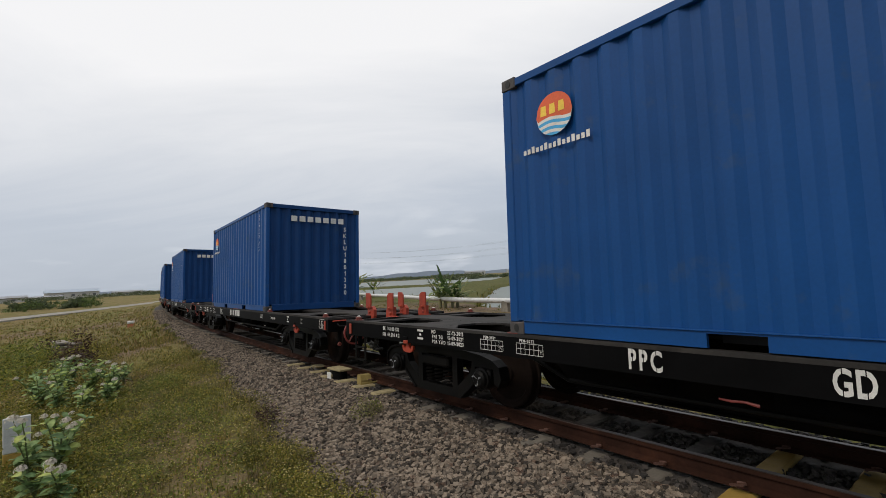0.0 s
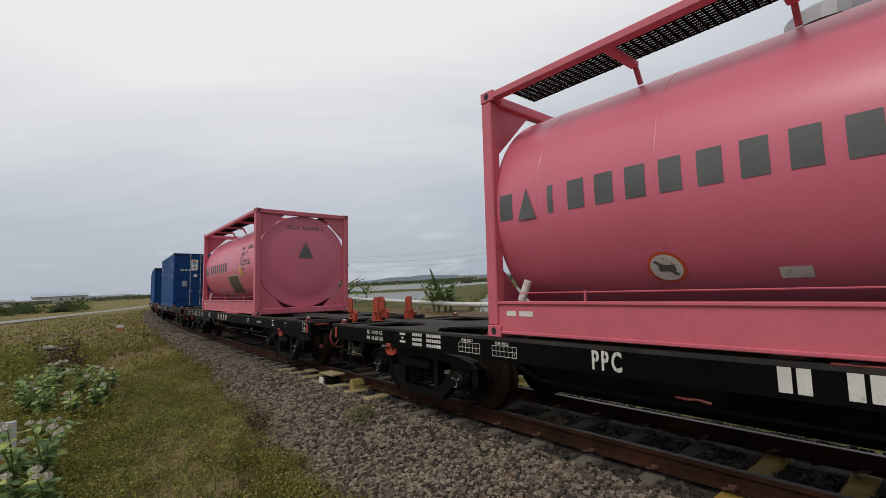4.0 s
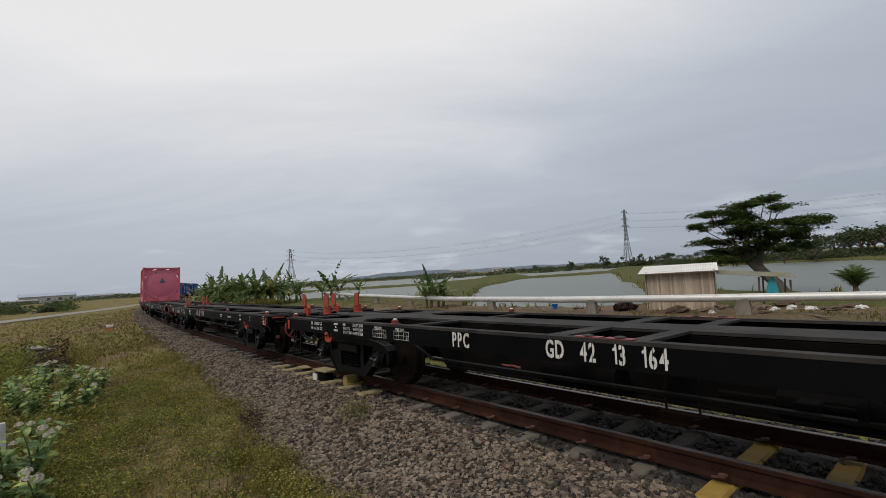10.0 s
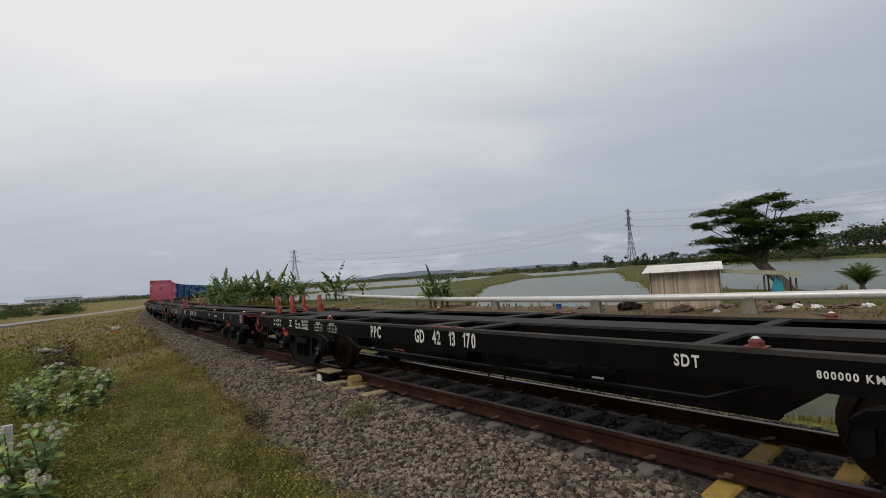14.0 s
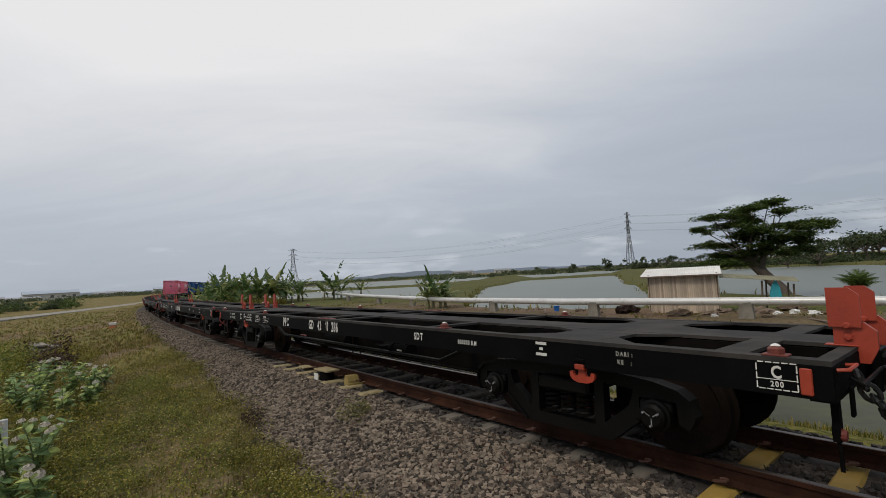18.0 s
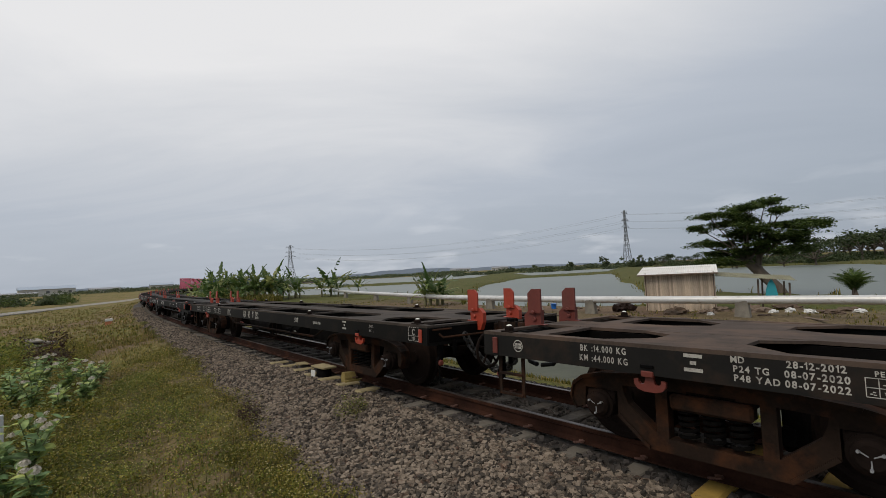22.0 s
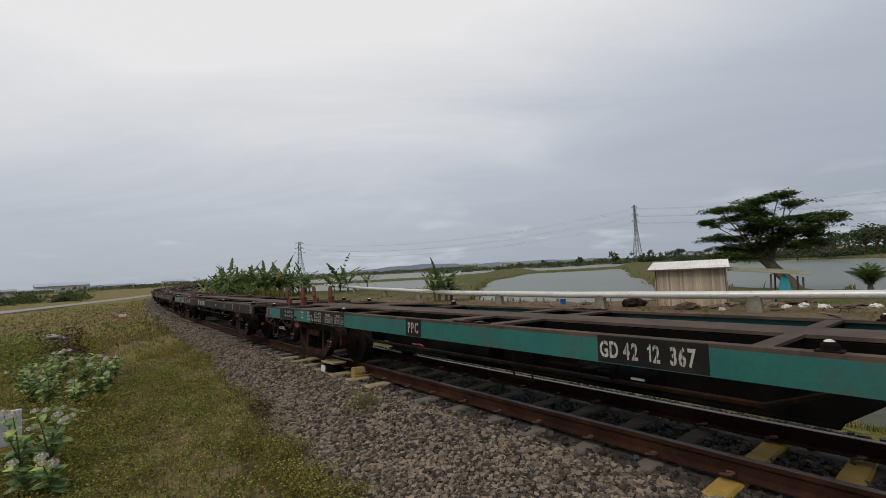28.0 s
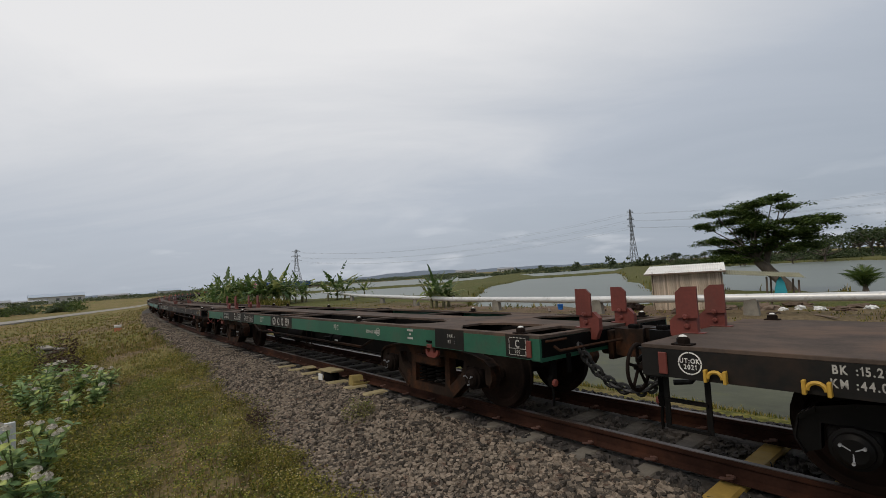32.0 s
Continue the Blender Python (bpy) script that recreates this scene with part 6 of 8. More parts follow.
for i, (x, y, r, h) in enumerate(((13.2, 16.9, 0.22, 0.16), (13.6, 16.5, 0.28, 0.13), (12.7, 17.1, 0.2, 0.1), (15.2, 16.2, 0.3, 0.1), (16.5, 14.9, 0.25, 0.08), (10.6, 17.6, 0.16, 0.10))):
    heap("plastic_bag", x, y, r * 0.75, h, M_BAG, "crumpled white plastic bag lying on the ground", "litter", 60 + i)
heap("debris_heap", 8.5, 20.6, 0.45, 0.5, M_DEAD, "dark brown heap of old matting by the hut", "debris", 71)
heap("debris_heap", 12.4, 17.9, 0.6, 0.3, M_WOOD, "heap of old timber and husks", "debris", 72)
for i, (x, y, q, h) in enumerate(((9.9, 18.9, 0.55, 0.42), (10.9, 18.3, 0.4, 0.25), (14.2, 16.3, 0.5, 0.22), (15.6, 17.0, 0.6, 0.25), (11.6, 18.6, 0.35, 0.3), (7.0, 22.9, 0.3, 0.2), (17.6, 14.6, 0.5, 0.2), (5.2, 24.6, 0.35, 0.2), (12.0, 16.6, 0.3, 0.12), (13.9, 18.0, 0.7, 0.3))):
    heap("debris_heap", x, y, q * 0.8, h * 0.6, (M_SOILHEAP, M_WOOD, M_SOILHEAP)[i % 3], ("low heap of rotten matting", "heap of old timber scraps", "low heap of brown earth")[i % 3] + " on the bare bank", "debris", 80 + i)
for i in range(9):
    x, y, _h = line_at(-13 + 2.3 * i, 11.2 + (i * 7 % 5) * 0.8)
    bd = part("board", box(B(), (-0.7, -0.06, 0), (0.7, 0.06, 0.03), 0.005), M_WOOD)
    bd.matrix_world = pose(x, y, ground_z(x, y) + 0.02, 0, 2, 37 * i)
    tagged(bd, "old grey board lying on bare ground", "board", "loose boards")
heap("debris_heap", 7.4, 21.6, 0.25, 0.28, M_WOOD, "dark stump beside the pipe post", "debris", 73)
bkt = new("bucket")
bkt.location = (6.08, 23.9, ground_z(6.08, 23.9))
part("body", rings(B(), [(0, 0.0), (0.12, 0.0), (0.16, 0.26), (0.17, 0.27), (0.15, 0.26), (0.11, 0.02), (0, 0.02)], None, 16), M_BLUEBIN, bkt, smooth=True)
part("handle", tube(B(), [(0.16 * math.cos(a), 0.0, 0.26 + 0.10 * math.sin(a)) for a in (math.pi * k / 8 for k in range(9))], 0.006, 5), M_STEEL, bkt)
tagged(bkt, "small blue plastic bucket on the bare bank", "bucket")

# ---- small things in the grass ----
M_BRICK = mat("orange_painted_stone", (0.42, 0.16, 0.08), 0.85, vary=0.25)
ms = new("marker_stone")
ms.matrix_world = pose(-19.7, 27.5, ground_z(-19.7, 27.5), 0, 0, 30)
part("stone", box(B(), (-0.17, -0.14, -0.1), (0.17, 0.14, 0.19), 0.02), M_BRICK, ms)
part("cap", box(B(), (-0.18, -0.15, 0.19), (0.18, 0.15, 0.34), 0.02), M_WHITE, ms, "white painted top")
tagged(ms, "low marker stone painted white and orange", "marker")
for i, (dx, dy, dz, a) in enumerate(((0, 0, 0, 10), (0.3, 0.25, 0.14, 25), (-0.25, 0.1, 0.28, -4))):
    sb = part("concrete_slab", box(B(), (-0.5, -0.2, 0), (0.5, 0.2, 0.08), 0.015), M_CONC)
    sb.matrix_world = pose(-15.95 + dx * 0.5, 18.3 + dy * 0.5, ground_z(-15.6, 18.3) + dz * 0.58 + 0.19, 0, 2, a - 35)
    tagged(sb, "broken concrete slab stacked in the weeds", "slab", "stacked slabs")
bm = box(B(), (-0.5, -0.25, -0.1), (0.5, 0.25, 0.185), 0.05)
bs = part("slab_base", bm, M_WOOD)
bs.matrix_world = pose(-15.95, 18.3, ground_z(-15.6, 18.3), 0, 0, -30)
tagged(bs, "dark earth-stained block under the slabs", "block")
mp = new("marker_post")
mp.matrix_world = pose(-5.94, 6.10, ground_z(-5.94, 6.1), 0, 0, 44)
part("plate", box(B(), (-0.14, -0.03, 0.22), (0.14, 0.03, 0.68), 0.008), mat("grey_white_plate", (0.48, 0.49, 0.48), 0.6), mp, "grey-white painted plate")
part("base", box(B(), (-0.14, -0.031, -0.1), (0.14, 0.031, 0.218), 0.008), M_YELLOW, mp, "yellow painted foot")
tagged(mp, "trackside marker post with grey-white plate and yellow foot", "marker post")


# ---- pylons and wires ----
M_WIRE = mat("dull_aluminium_wire", (0.30, 0.31, 0.33), 0.6)
M_LATT = mat("grey_lattice_steel", (0.17, 0.18, 0.19), 0.7)


def pylon(x, y, tall, turn, wide=1.0):
    p = new("power_pylon")
    p.matrix_world = pose(x, y, ground_z(x, y), 0, 0, turn)
    r = 0.16
    levels = [(a, b * wide) for a, b in ((0, 3.6), (0.22, 2.6), (0.42, 1.75), (0.58, 1.15), (0.72, 0.9), (0.86, 0.75), (1.0, 0.45))]
    bm = B()
    for i in range(len(levels) - 1):
        (a, wa), (b, wb) = levels[i], levels[i + 1]
        ca = [Vector((sx * wa, sy * wa, a * tall)) for sx, sy in ((1, 1), (1, -1), (-1, -1), (-1, 1))]
        cb = [Vector((sx * wb, sy * wb, b * tall)) for sx, sy in ((1, 1), (1, -1), (-1, -1), (-1, 1))]
        for k in range(4):
            cyl(bm, ca[k], cb[k], r, seg=4)
            cyl(bm, ca[k], cb[(k + 1) % 4], r * 0.55, seg=4)
            cyl(bm, ca[(k + 1) % 4], cb[k], r * 0.55, seg=4)
            cyl(bm, cb[k], cb[(k + 1) % 4], r * 0.55, seg=4)
    tagged(part("mast", bm, M_LATT, p), "tapered lattice mast", kind="stuff")
    arms = []
    for z, l in ((0.70, 5.0), (0.82, 4.4), (0.95, 3.8)):
        for sx in (1, -1):
            bm = B()
            tip = Vector((sx * l, 0, z * tall))
            for sy in (1, -1):
                cyl(bm, (sx * 0.8, sy * 0.7, z * tall), tip, r * 0.6, seg=4)
                cyl(bm, (sx * 0.8, sy * 0.7, z * tall + 1.4), tip, r * 0.6, seg=4)
            part("cross_arm", bm, M_LATT, p)
            arms.append(p.matrix_world @ (tip - Vector((0, 0, 0.8))))
    tagged(p, "grey steel lattice power pylon far across the ponds", "pylon", "power pylons")
    return arms


A1 = pylon(-131, 410, 34, 30, 1.25)
A2 = pylon(117.6, 276, 34.5, 40, 0.6)
A3 = [a + Vector((190, -150, 2)) for a in A2]
for P, Q, sag in ((A1, A2, 9), (A2, A3, 7)):
    for a, b in zip(P, Q):
        bm = B()
        tube(bm, [a.lerp(b, t) - Vector((0, 0, 4 * sag * t * (1 - t))) for t in (k / 16 for k in range(17))], 0.036, 4)
        tagged(part("power_line", bm, M_WIRE), "thin sagging overhead power line", "power line", "overhead power lines")


# ---- distance ----
def clumps(name, spots, material, label, seed, leaf=0.5, bunches=9):
    """Far trees and bushes: each spot (x, y, height, width) is a short trunk with bunches of leaves."""
    r = np.random.default_rng(seed)
    V, F = [], []
    for x, y, h, w in spots:
        z = ground_z(x, y)
        for _ in range(bunches):
            bc = (x + r.normal(0, w * 0.30), y + r.normal(0, w * 0.30), z + h * (0.08 + 0.82 * r.random()))
            k = leaf * (0.5 + 0.5 * h / 6)
            for _ in range(16 if bunches < 20 else 30):
                c = Vector((bc[0] + r.normal(0, w * 0.11), bc[1] + r.normal(0, w * 0.11), max(z, bc[2] + r.normal(0, h * 0.09))))
                q = Euler((r.uniform(-1.2, 1.2), r.uniform(-1.2, 1.2), r.uniform(0, 6.28))).to_matrix()
                l = k * r.uniform(0.6, 1.3)
                o = len(V)
                V += [c + q @ Vector(v) for v in ((0, 0, 0), (l * 0.5, l * 0.4, 0.1 * l), (l, 0, 0), (l * 0.5, -l * 0.4, 0.1 * l))]
                F.append((o, o + 1, o + 2, o + 3))
        o = len(V)
        t = 0.012 * h
        V += [Vector((x - t, y, z)), Vector((x + t, y, z)), Vector((x, y + t, z)), Vector((x, y, z + h * 0.6))]
        F += [(o, o + 1, o + 3), (o + 1, o + 2, o + 3), (o + 2, o, o + 3)]
    return tagged(new(name, pydata(name, V, F, material)), label, "trees", kind="stuff")


def polar(az, d):
    return d * math.sin(radians(az)), d * math.cos(radians(az))


r = np.random.default_rng(31)
def far_tree(x, y, h, w, seed):
    """A single far tree: a forked trunk and a broad crown of leaf bunches in uneven tiers."""
    q = np.random.default_rng(seed)
    t = new("far_tree")
    t.location = (x, y, ground_z(x, y))
    bm = B()
    V, F = [], []
    for _ in range(int(9 + q.integers(6))):
        a, k = q.uniform(0, 6.283), math.sqrt(q.random())
        c = Vector((math.cos(a) * w * 0.5 * k, math.sin(a) * w * 0.5 * k, h * (0.40 + 0.52 * (1 - 0.75 * k * k) * q.uniform(0.55, 1.0))))
        tube(bm, [(0, 0, h * 0.28), c * 0.55 + Vector((0, 0, h * 0.10)), c], [0.022 * h, 0.014 * h, 0.005 * h], 4)
        for _ in range(46):
            d = c + Vector((q.normal(0, w * 0.105), q.normal(0, w * 0.105), q.normal(0, h * 0.045)))
            r3 = Euler((q.uniform(-0.8, 0.8), q.uniform(-0.8, 0.8), q.uniform(0, 6.28))).to_matrix()
            l = 0.085 * h * q.uniform(0.6, 1.4)
            o = len(V)
            V += [d + r3 @ Vector(v) for v in ((0, 0, 0), (l * 0.5, l * 0.4, 0.1 * l), (l, 0, 0), (l * 0.5, -l * 0.4, 0.1 * l))]
            F.append((o, o + 1, o + 2, o + 3))
    tube(bm, [(0, 0, -0.2), (0.02 * h, 0, h * 0.15), (0, 0, h * 0.30)], [0.045 * h, 0.034 * h, 0.026 * h], 6)
    part("trunk", bm, M_BARK, t)
    cr = new("crown", pydata("crown", V, F, M_DARKWOOD))
    cr.parent = t
    tagged(cr, kind="stuff")
    return tagged(t, "dark green broad-crowned tree beyond the ponds", "tree", "trees beyond the ponds")


for i in range(30):          # trees behind the right-hand pond, tallest furthest round
    az = 33.0 + 0.62 * i + r.uniform(-0.5, 0.5)
    d = r.uniform(120, 200)
    h = (2.8 + 0.095 * i) * d / 100 * r.uniform(0.72, 1.2)
    far_tree(*polar(az, d), h, h * r.uniform(1.0, 1.7), 300 + i)
for i in range(9):           # scattered smaller trees along the bank
    az = 26.0 + 0.8 * i + r.uniform(-0.3, 0.3)
    d = r.uniform(170, 240)
    h = r.uniform(0.016, 0.026) * d
    far_tree(*polar(az, d), h, h * r.uniform(0.8, 1.2), 340 + i)
sp = []
for _ in range(70):          # undergrowth below them
    az = 27 + 24 * r.random()
    d = r.uniform(135, 215)
    sp.append((*polar(az, d), r.uniform(0.8, 2.2), r.uniform(4, 9)))
clumps("far_undergrowth", sp, M_DARKWOOD, "dark green undergrowth below the far trees", 32, 0.6, 22)
sp = []
for _ in range(120):         # hedges and single trees along the far pond banks
    az = -2 + 30 * r.random()
    d = r.uniform(230, 420)
    sp.append((*polar(az, d), r.uniform(1.0, 2.6), r.uniform(4, 10)))
for az, d, h in ((16.5, 300, 5), (20.4, 280, 6), (22.0, 270, 5), (12.2, 360, 4.5), (24.2, 240, 5.5), (25.5, 250, 5), (9.5, 400, 4)):
    sp.append((*polar(az, d), h, h * 0.8))
for _ in range(130):
    az = -16 + 20 * r.random()
    d = r.uniform(420, 900)
    sp.append((*polar(az, d), r.uniform(1.8, 4), r.uniform(10, 24)))
clumps("far_hedges", sp, M_FARWOOD, "low green hedges and trees along far banks", 33, 1.4)
sp = []
for _ in range(110):         # left-hand horizon
    az = -47 + 19 * r.random()
    d = r.uniform(380, 720)
    sp.append((*polar(az, d), r.uniform(1.5, 4.0), r.uniform(6, 16)))
for _ in range(12):
    sp.append((*polar(r.uniform(-44, -39), r.uniform(120, 160)), r.uniform(0.8, 2.0), r.uniform(2, 4)))
for _ in range(90):
    sp.append((*polar(r.uniform(-30, -14), r.uniform(350, 700)), r.uniform(2.0, 5.0), r.uniform(6, 18)))
clumps("far_hedges", sp, M_FARWOOD, "low trees and bushes at the edge of the field", 34, 1.1)
clumps("far_hedges", [(*polar(-38.8 - 6 * r.random() ** 1.5, r.uniform(112, 145)), r.uniform(0.7, 2.2), r.uniform(1.5, 4)) for _ in range(20)], M_CROWN, "green bushes beside the road across the field", 35, 0.40, 12)

# distance haze is put into the hills' blue-grey colour
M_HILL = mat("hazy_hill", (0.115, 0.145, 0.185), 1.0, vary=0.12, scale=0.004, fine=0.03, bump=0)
for name, az0, az1, d, tall, seed in (("hill", -14, 6, 3900, 66, 1), ("hill", -4, 22, 4200, 44, 2), ("hill", -48, -22, 4300, 30, 3)):
    bm = B()
    prev = None
    for i in range(61):
        t = i / 60
        az = az0 + (az1 - az0) * t
        h = tall * max(0.0, math.sin(math.pi * t)) ** 0.8 * (0.7 + 0.3 * noise.noise((t * 6, seed * 3.1, 0))) + 3 * noise.noise((t * 40, seed, 0))
        x, y = polar(az, d)
        x2, y2 = polar(az, d + 420)
        row = [bm.verts.new((x, y, -8)), bm.verts.new((*polar(az, d + 200), max(1, h))), bm.verts.new((x2, y2, -8))]
        if prev:
            for k in range(2):
                bm.faces.new((prev[k], prev[k + 1], row[k + 1], row[k]))
        prev = row
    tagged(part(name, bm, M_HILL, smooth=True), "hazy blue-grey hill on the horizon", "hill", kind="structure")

M_SHED = mat("pale_blue_shed", (0.34, 0.40, 0.48), 0.7, vary=0.1)
M_SHEDW = mat("pale_wall", (0.50, 0.49, 0.46), 0.8, vary=0.15)
M_TIN = mat("grey_tin_roof", (0.24, 0.25, 0.27), 0.7, vary=0.15)
for az, d, w, h, wall, roof, cat in ((-40.3, 560, 40, 9.0, M_SHEDW, M_SHED, "warehouse"), (-44.8, 470, 20, 5, M_SHEDW, M_TIN, "house"), (-46.2, 450, 16, 4.5, M_SHEDW, M_TIN, "house"), (-43.4, 500, 14, 4, M_SHEDW, M_TIN, "house"), (-41.7, 520, 12, 4, M_SHEDW, M_TIN, "house"),
                                     (-35.9, 600, 26, 5.5, M_SHEDW, M_TIN, "warehouse"), (-33.8, 640, 20, 5, M_SHEDW, M_SHED, "warehouse"), (-31.0, 700, 26, 8, M_SHEDW, M_SHED, "warehouse"), (3.0, 900, 40, 9, M_SHEDW, M_TIN, "warehouse"), (8.0, 850, 30, 8, M_SHEDW, M_TIN, "warehouse")):
    x, y = polar(az, d)
    b = new("far_" + cat)
    b.matrix_world = pose(x, y, ground_z(x, y), 0, 0, -az + 6)
    part("wall", box(B(), (-w / 2, -6, -0.3), (w / 2, 6, h * 0.7)), wall, b)
    part("roof", prism(B(), [(-7, h * 0.7), (7, h * 0.7), (0, h)], -w / 2 - 0.5, w / 2 + 0.5, "x"), roof, b)
    for k in range(int(w / 8)):
        xk = -w / 2 + 4 + 8 * k
        part("window", box(B(), (xk - 1.2, -6.05, h * 0.25), (xk + 1.2, -6.004, h * 0.5)), M_GREYMARK, b)
    tagged(b, "low pale %s on the far edge of the field" % cat, cat, "far buildings")

# ---- loads: box containers and tank containers ----
CL, CW, CH = 6.058, 2.438, 2.591


def ribbed(bm, x0, x1, z0, z1, y, out, pitch=0.278, depth=0.036, axis="x"):
    """A sheet with upright trapezoid ribs between x0 and x1; out is the side that faces outwards."""
    n = max(1, round((x1 - x0) / pitch))
    p = (x1 - x0) / n
    prof = []
    for i in range(n):
        a = x0 + i * p
        prof += [(a, 0), (a + 0.26 * p, 0), (a + 0.5 * p, -depth), (a + 0.76 * p, -depth)]
    prof.append((x1, 0))
    cols = []
    for a, d in prof:
        yy = y + out * d
        c = (a, yy) if axis == "x" else (yy, a)
        cols.append((bm.verts.new((*c, z0)), bm.verts.new((*c, z1))))
    for A, C in zip(cols, cols[1:]):
        bm.faces.new((A[0], C[0], C[1], A[1]))
    return bm


def castings(thing, material, x_half=CL / 2, y_half=CW / 2, zs=(0, CH)):
    for z in zs:
        for sx in (1, -1):
            for sy in (1, -1):
                a = (sx * (x_half - 0.178), sy * (y_half - 0.162), z if z == 0 else z - 0.118)
                b = (sx * x_half, sy * y_half, a[2] + 0.118)
                cs = part("corner_casting", box(B(), [min(p, q) for p, q in zip(a, b)], [max(p, q) for p, q in zip(a, b)], 0.008), material, thing)
                zc = a[2] + 0.06
                # raised black discs stand for the shade inside the casting's holes
                bm = B()
                prism(bm, [(sx * (x_half - 0.089) + 0.045 * math.cos(t) * 0.7, zc + 0.04 * math.sin(t)) for t in (k * math.pi / 5 for k in range(10))], sy * y_half, sy * (y_half + 0.003))
                part("casting_hole", bm, M_HOSE, cs)
                bm = B()
                prism(bm, [(sy * (y_half - 0.08) + 0.03 * math.cos(t), zc + 0.04 * math.sin(t)) for t in (k * math.pi / 5 for k in range(10))], sx * x_half, sx * (x_half + 0.003), "x")
                part("casting_hole", bm, M_HOSE, cs)


def disc(bm, x, z, r, y, a0=0.0, a1=2 * math.pi, seg=24):
    c = [bm.verts.new((x + r * math.cos(a0 + (a1 - a0) * k / seg), y, z + r * math.sin(a0 + (a1 - a0) * k / seg))) for k in range(seg + (0 if a1 - a0 > 6.2 else 1))]
    bm.faces.new(c)
    return bm


def box_container(doors_at_back, numbers):
    """A blue twenty-foot container; its doors or its plain front face the train's tail."""
    c = new("shipping_container")
    hx, hy = CL / 2, CW / 2
    d = -1 if doors_at_back else 1
    for sy in (1, -1):
        part("side_wall", ribbed(B(), -hx + 0.10, hx - 0.10, 0.135, CH - 0.10, sy * (hy - 0.012), sy), M_BLUE, c)
        part("top_rail", box(B(), (-hx + 0.178, min(sy * (hy - 0.06), sy * (hy - 0.002)), CH - 0.10), (hx - 0.178, max(sy * (hy - 0.06), sy * (hy - 0.002)), CH - 0.02), 0.006), M_BLUE, c)
        bm = B()
        y0, y1 = sorted((sy * (hy - 0.05), sy * (hy - 0.002)))
        a = hx - 0.178
        prism(bm, [(-a, 0.012), (-1.22, 0.012), (-1.22, 0.112), (-0.86, 0.112), (-0.86, 0.012), (0.86, 0.012), (0.86, 0.112), (1.22, 0.112), (1.22, 0.012), (a, 0.012), (a, 0.128), (-a, 0.128)], y0, y1 - 0.010 if sy > 0 else y1)
        part("bottom_rail", bm, M_BLUE, c)
        part("rail_lip", box(B(), (-a, y0, 0.128), (a, y1 + (0.004 if sy > 0 else 0), 0.137), 0.002), M_BLUE, c)
        # black blocks behind the notches stand for the shade inside the pockets
        for x in (-1.04, 1.04):
            part("fork_pocket", box(B(), (x - 0.178, sy * (hy - 0.35), 0.02), (x + 0.178, sy * (hy - 0.30), 0.124)), M_HOSE, c)
        for sx in (1, -1):
            x0, x1 = sorted((sx * (hx - 0.11), sx * (hx - 0.004)))
            ya, yb = sorted((sy * (hy - 0.09), sy * (hy - 0.004)))
            part("corner_post", box(B(), (x0, ya, 0.118), (x1, yb, CH - 0.118), 0.01), M_BLUE, c)
    bm = ribbed(B(), -hy + 0.05, hy - 0.05, -hx + 0.1, hx - 0.1, CH - 0.03, 1, 0.25, 0.02)
    bmesh.ops.transform(bm, matrix=Matrix(((0, 0, 1, 0), (1, 0, 0, 0), (0, 1, 0, 0), (0, 0, 0, 1))), verts=bm.verts)
    part("roof", bm, M_BLUE, c)
    part("floor", box(B(), (-hx + 0.1, -hy + 0.05, 0.13), (hx - 0.1, hy - 0.05, 0.16)), M_UNDER, c)
    part("front_wall", ribbed(B(), -hy + 0.08, hy - 0.08, 0.16, CH - 0.1, -d * (hx - 0.03), -d, 0.25, 0.045, "y"), M_BLUE_SHADE, c)
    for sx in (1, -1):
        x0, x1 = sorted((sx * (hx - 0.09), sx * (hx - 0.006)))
        part("end_header", box(B(), (x0, -hy + 0.162, CH - 0.11), (x1, hy - 0.162, CH - 0.01), 0.008), M_BLUE_SHADE, c)
        part("end_sill", box(B(), (x0, -hy + 0.162, 0.01), (x1, hy - 0.162, 0.16), 0.008), M_BLUE_SHADE, c)
    castings(c, M_CAST)
    # the two door leaves with their bars
    X = d * (hx - 0.02)
    for sy in (1, -1):
        ya, yb = sorted((sy * 0.012, sy * (hy - 0.10)))
        bm = B()
        box(bm, (min(X, X - d * 0.05), ya, 0.165), (max(X, X - d * 0.05), yb, CH - 0.115), 0.008)
        door = part("door", bm, M_BLUE_SHADE, c, "blue steel door leaf with shade in its colour")
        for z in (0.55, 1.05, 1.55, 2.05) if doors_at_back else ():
            part("door_panel", box(B(), (min(X, X + d * 0.014), ya + 0.06, z - 0.20), (max(X, X + d * 0.014), yb - 0.06, z + 0.20), 0.012), M_BLUE_SHADE, door)
        for yy in (((0.50, 0.06) if sy > 0 else (-0.25, -0.68)) if doors_at_back else (sy * 0.30, sy * 0.80)):
            bm = B()
            cyl(bm, (X + d * 0.035, yy, 0.06), (X + d * 0.035, yy, CH - 0.05), 0.015, seg=8)
            for z in (0.12, 0.30, 1.30, CH - 0.35, CH - 0.12):
                box(bm, (min(X, X + d * 0.06), yy - 0.03, z - 0.028), (max(X, X + d * 0.05), yy + 0.03, z + 0.028), 0.006)
            part("lock_rod", bm, M_STEEL, door, "galvanised lock rod")
            bm = B()
            box(bm, (min(X + d * 0.03, X + d * 0.07), min(yy + 0.08, yy - 0.10), 0.73), (max(X + d * 0.03, X + d * 0.055), max(yy + 0.08, yy - 0.10), 0.755), 0.004)
            part("handle", bm, M_STEEL, door, "galvanised door handle")
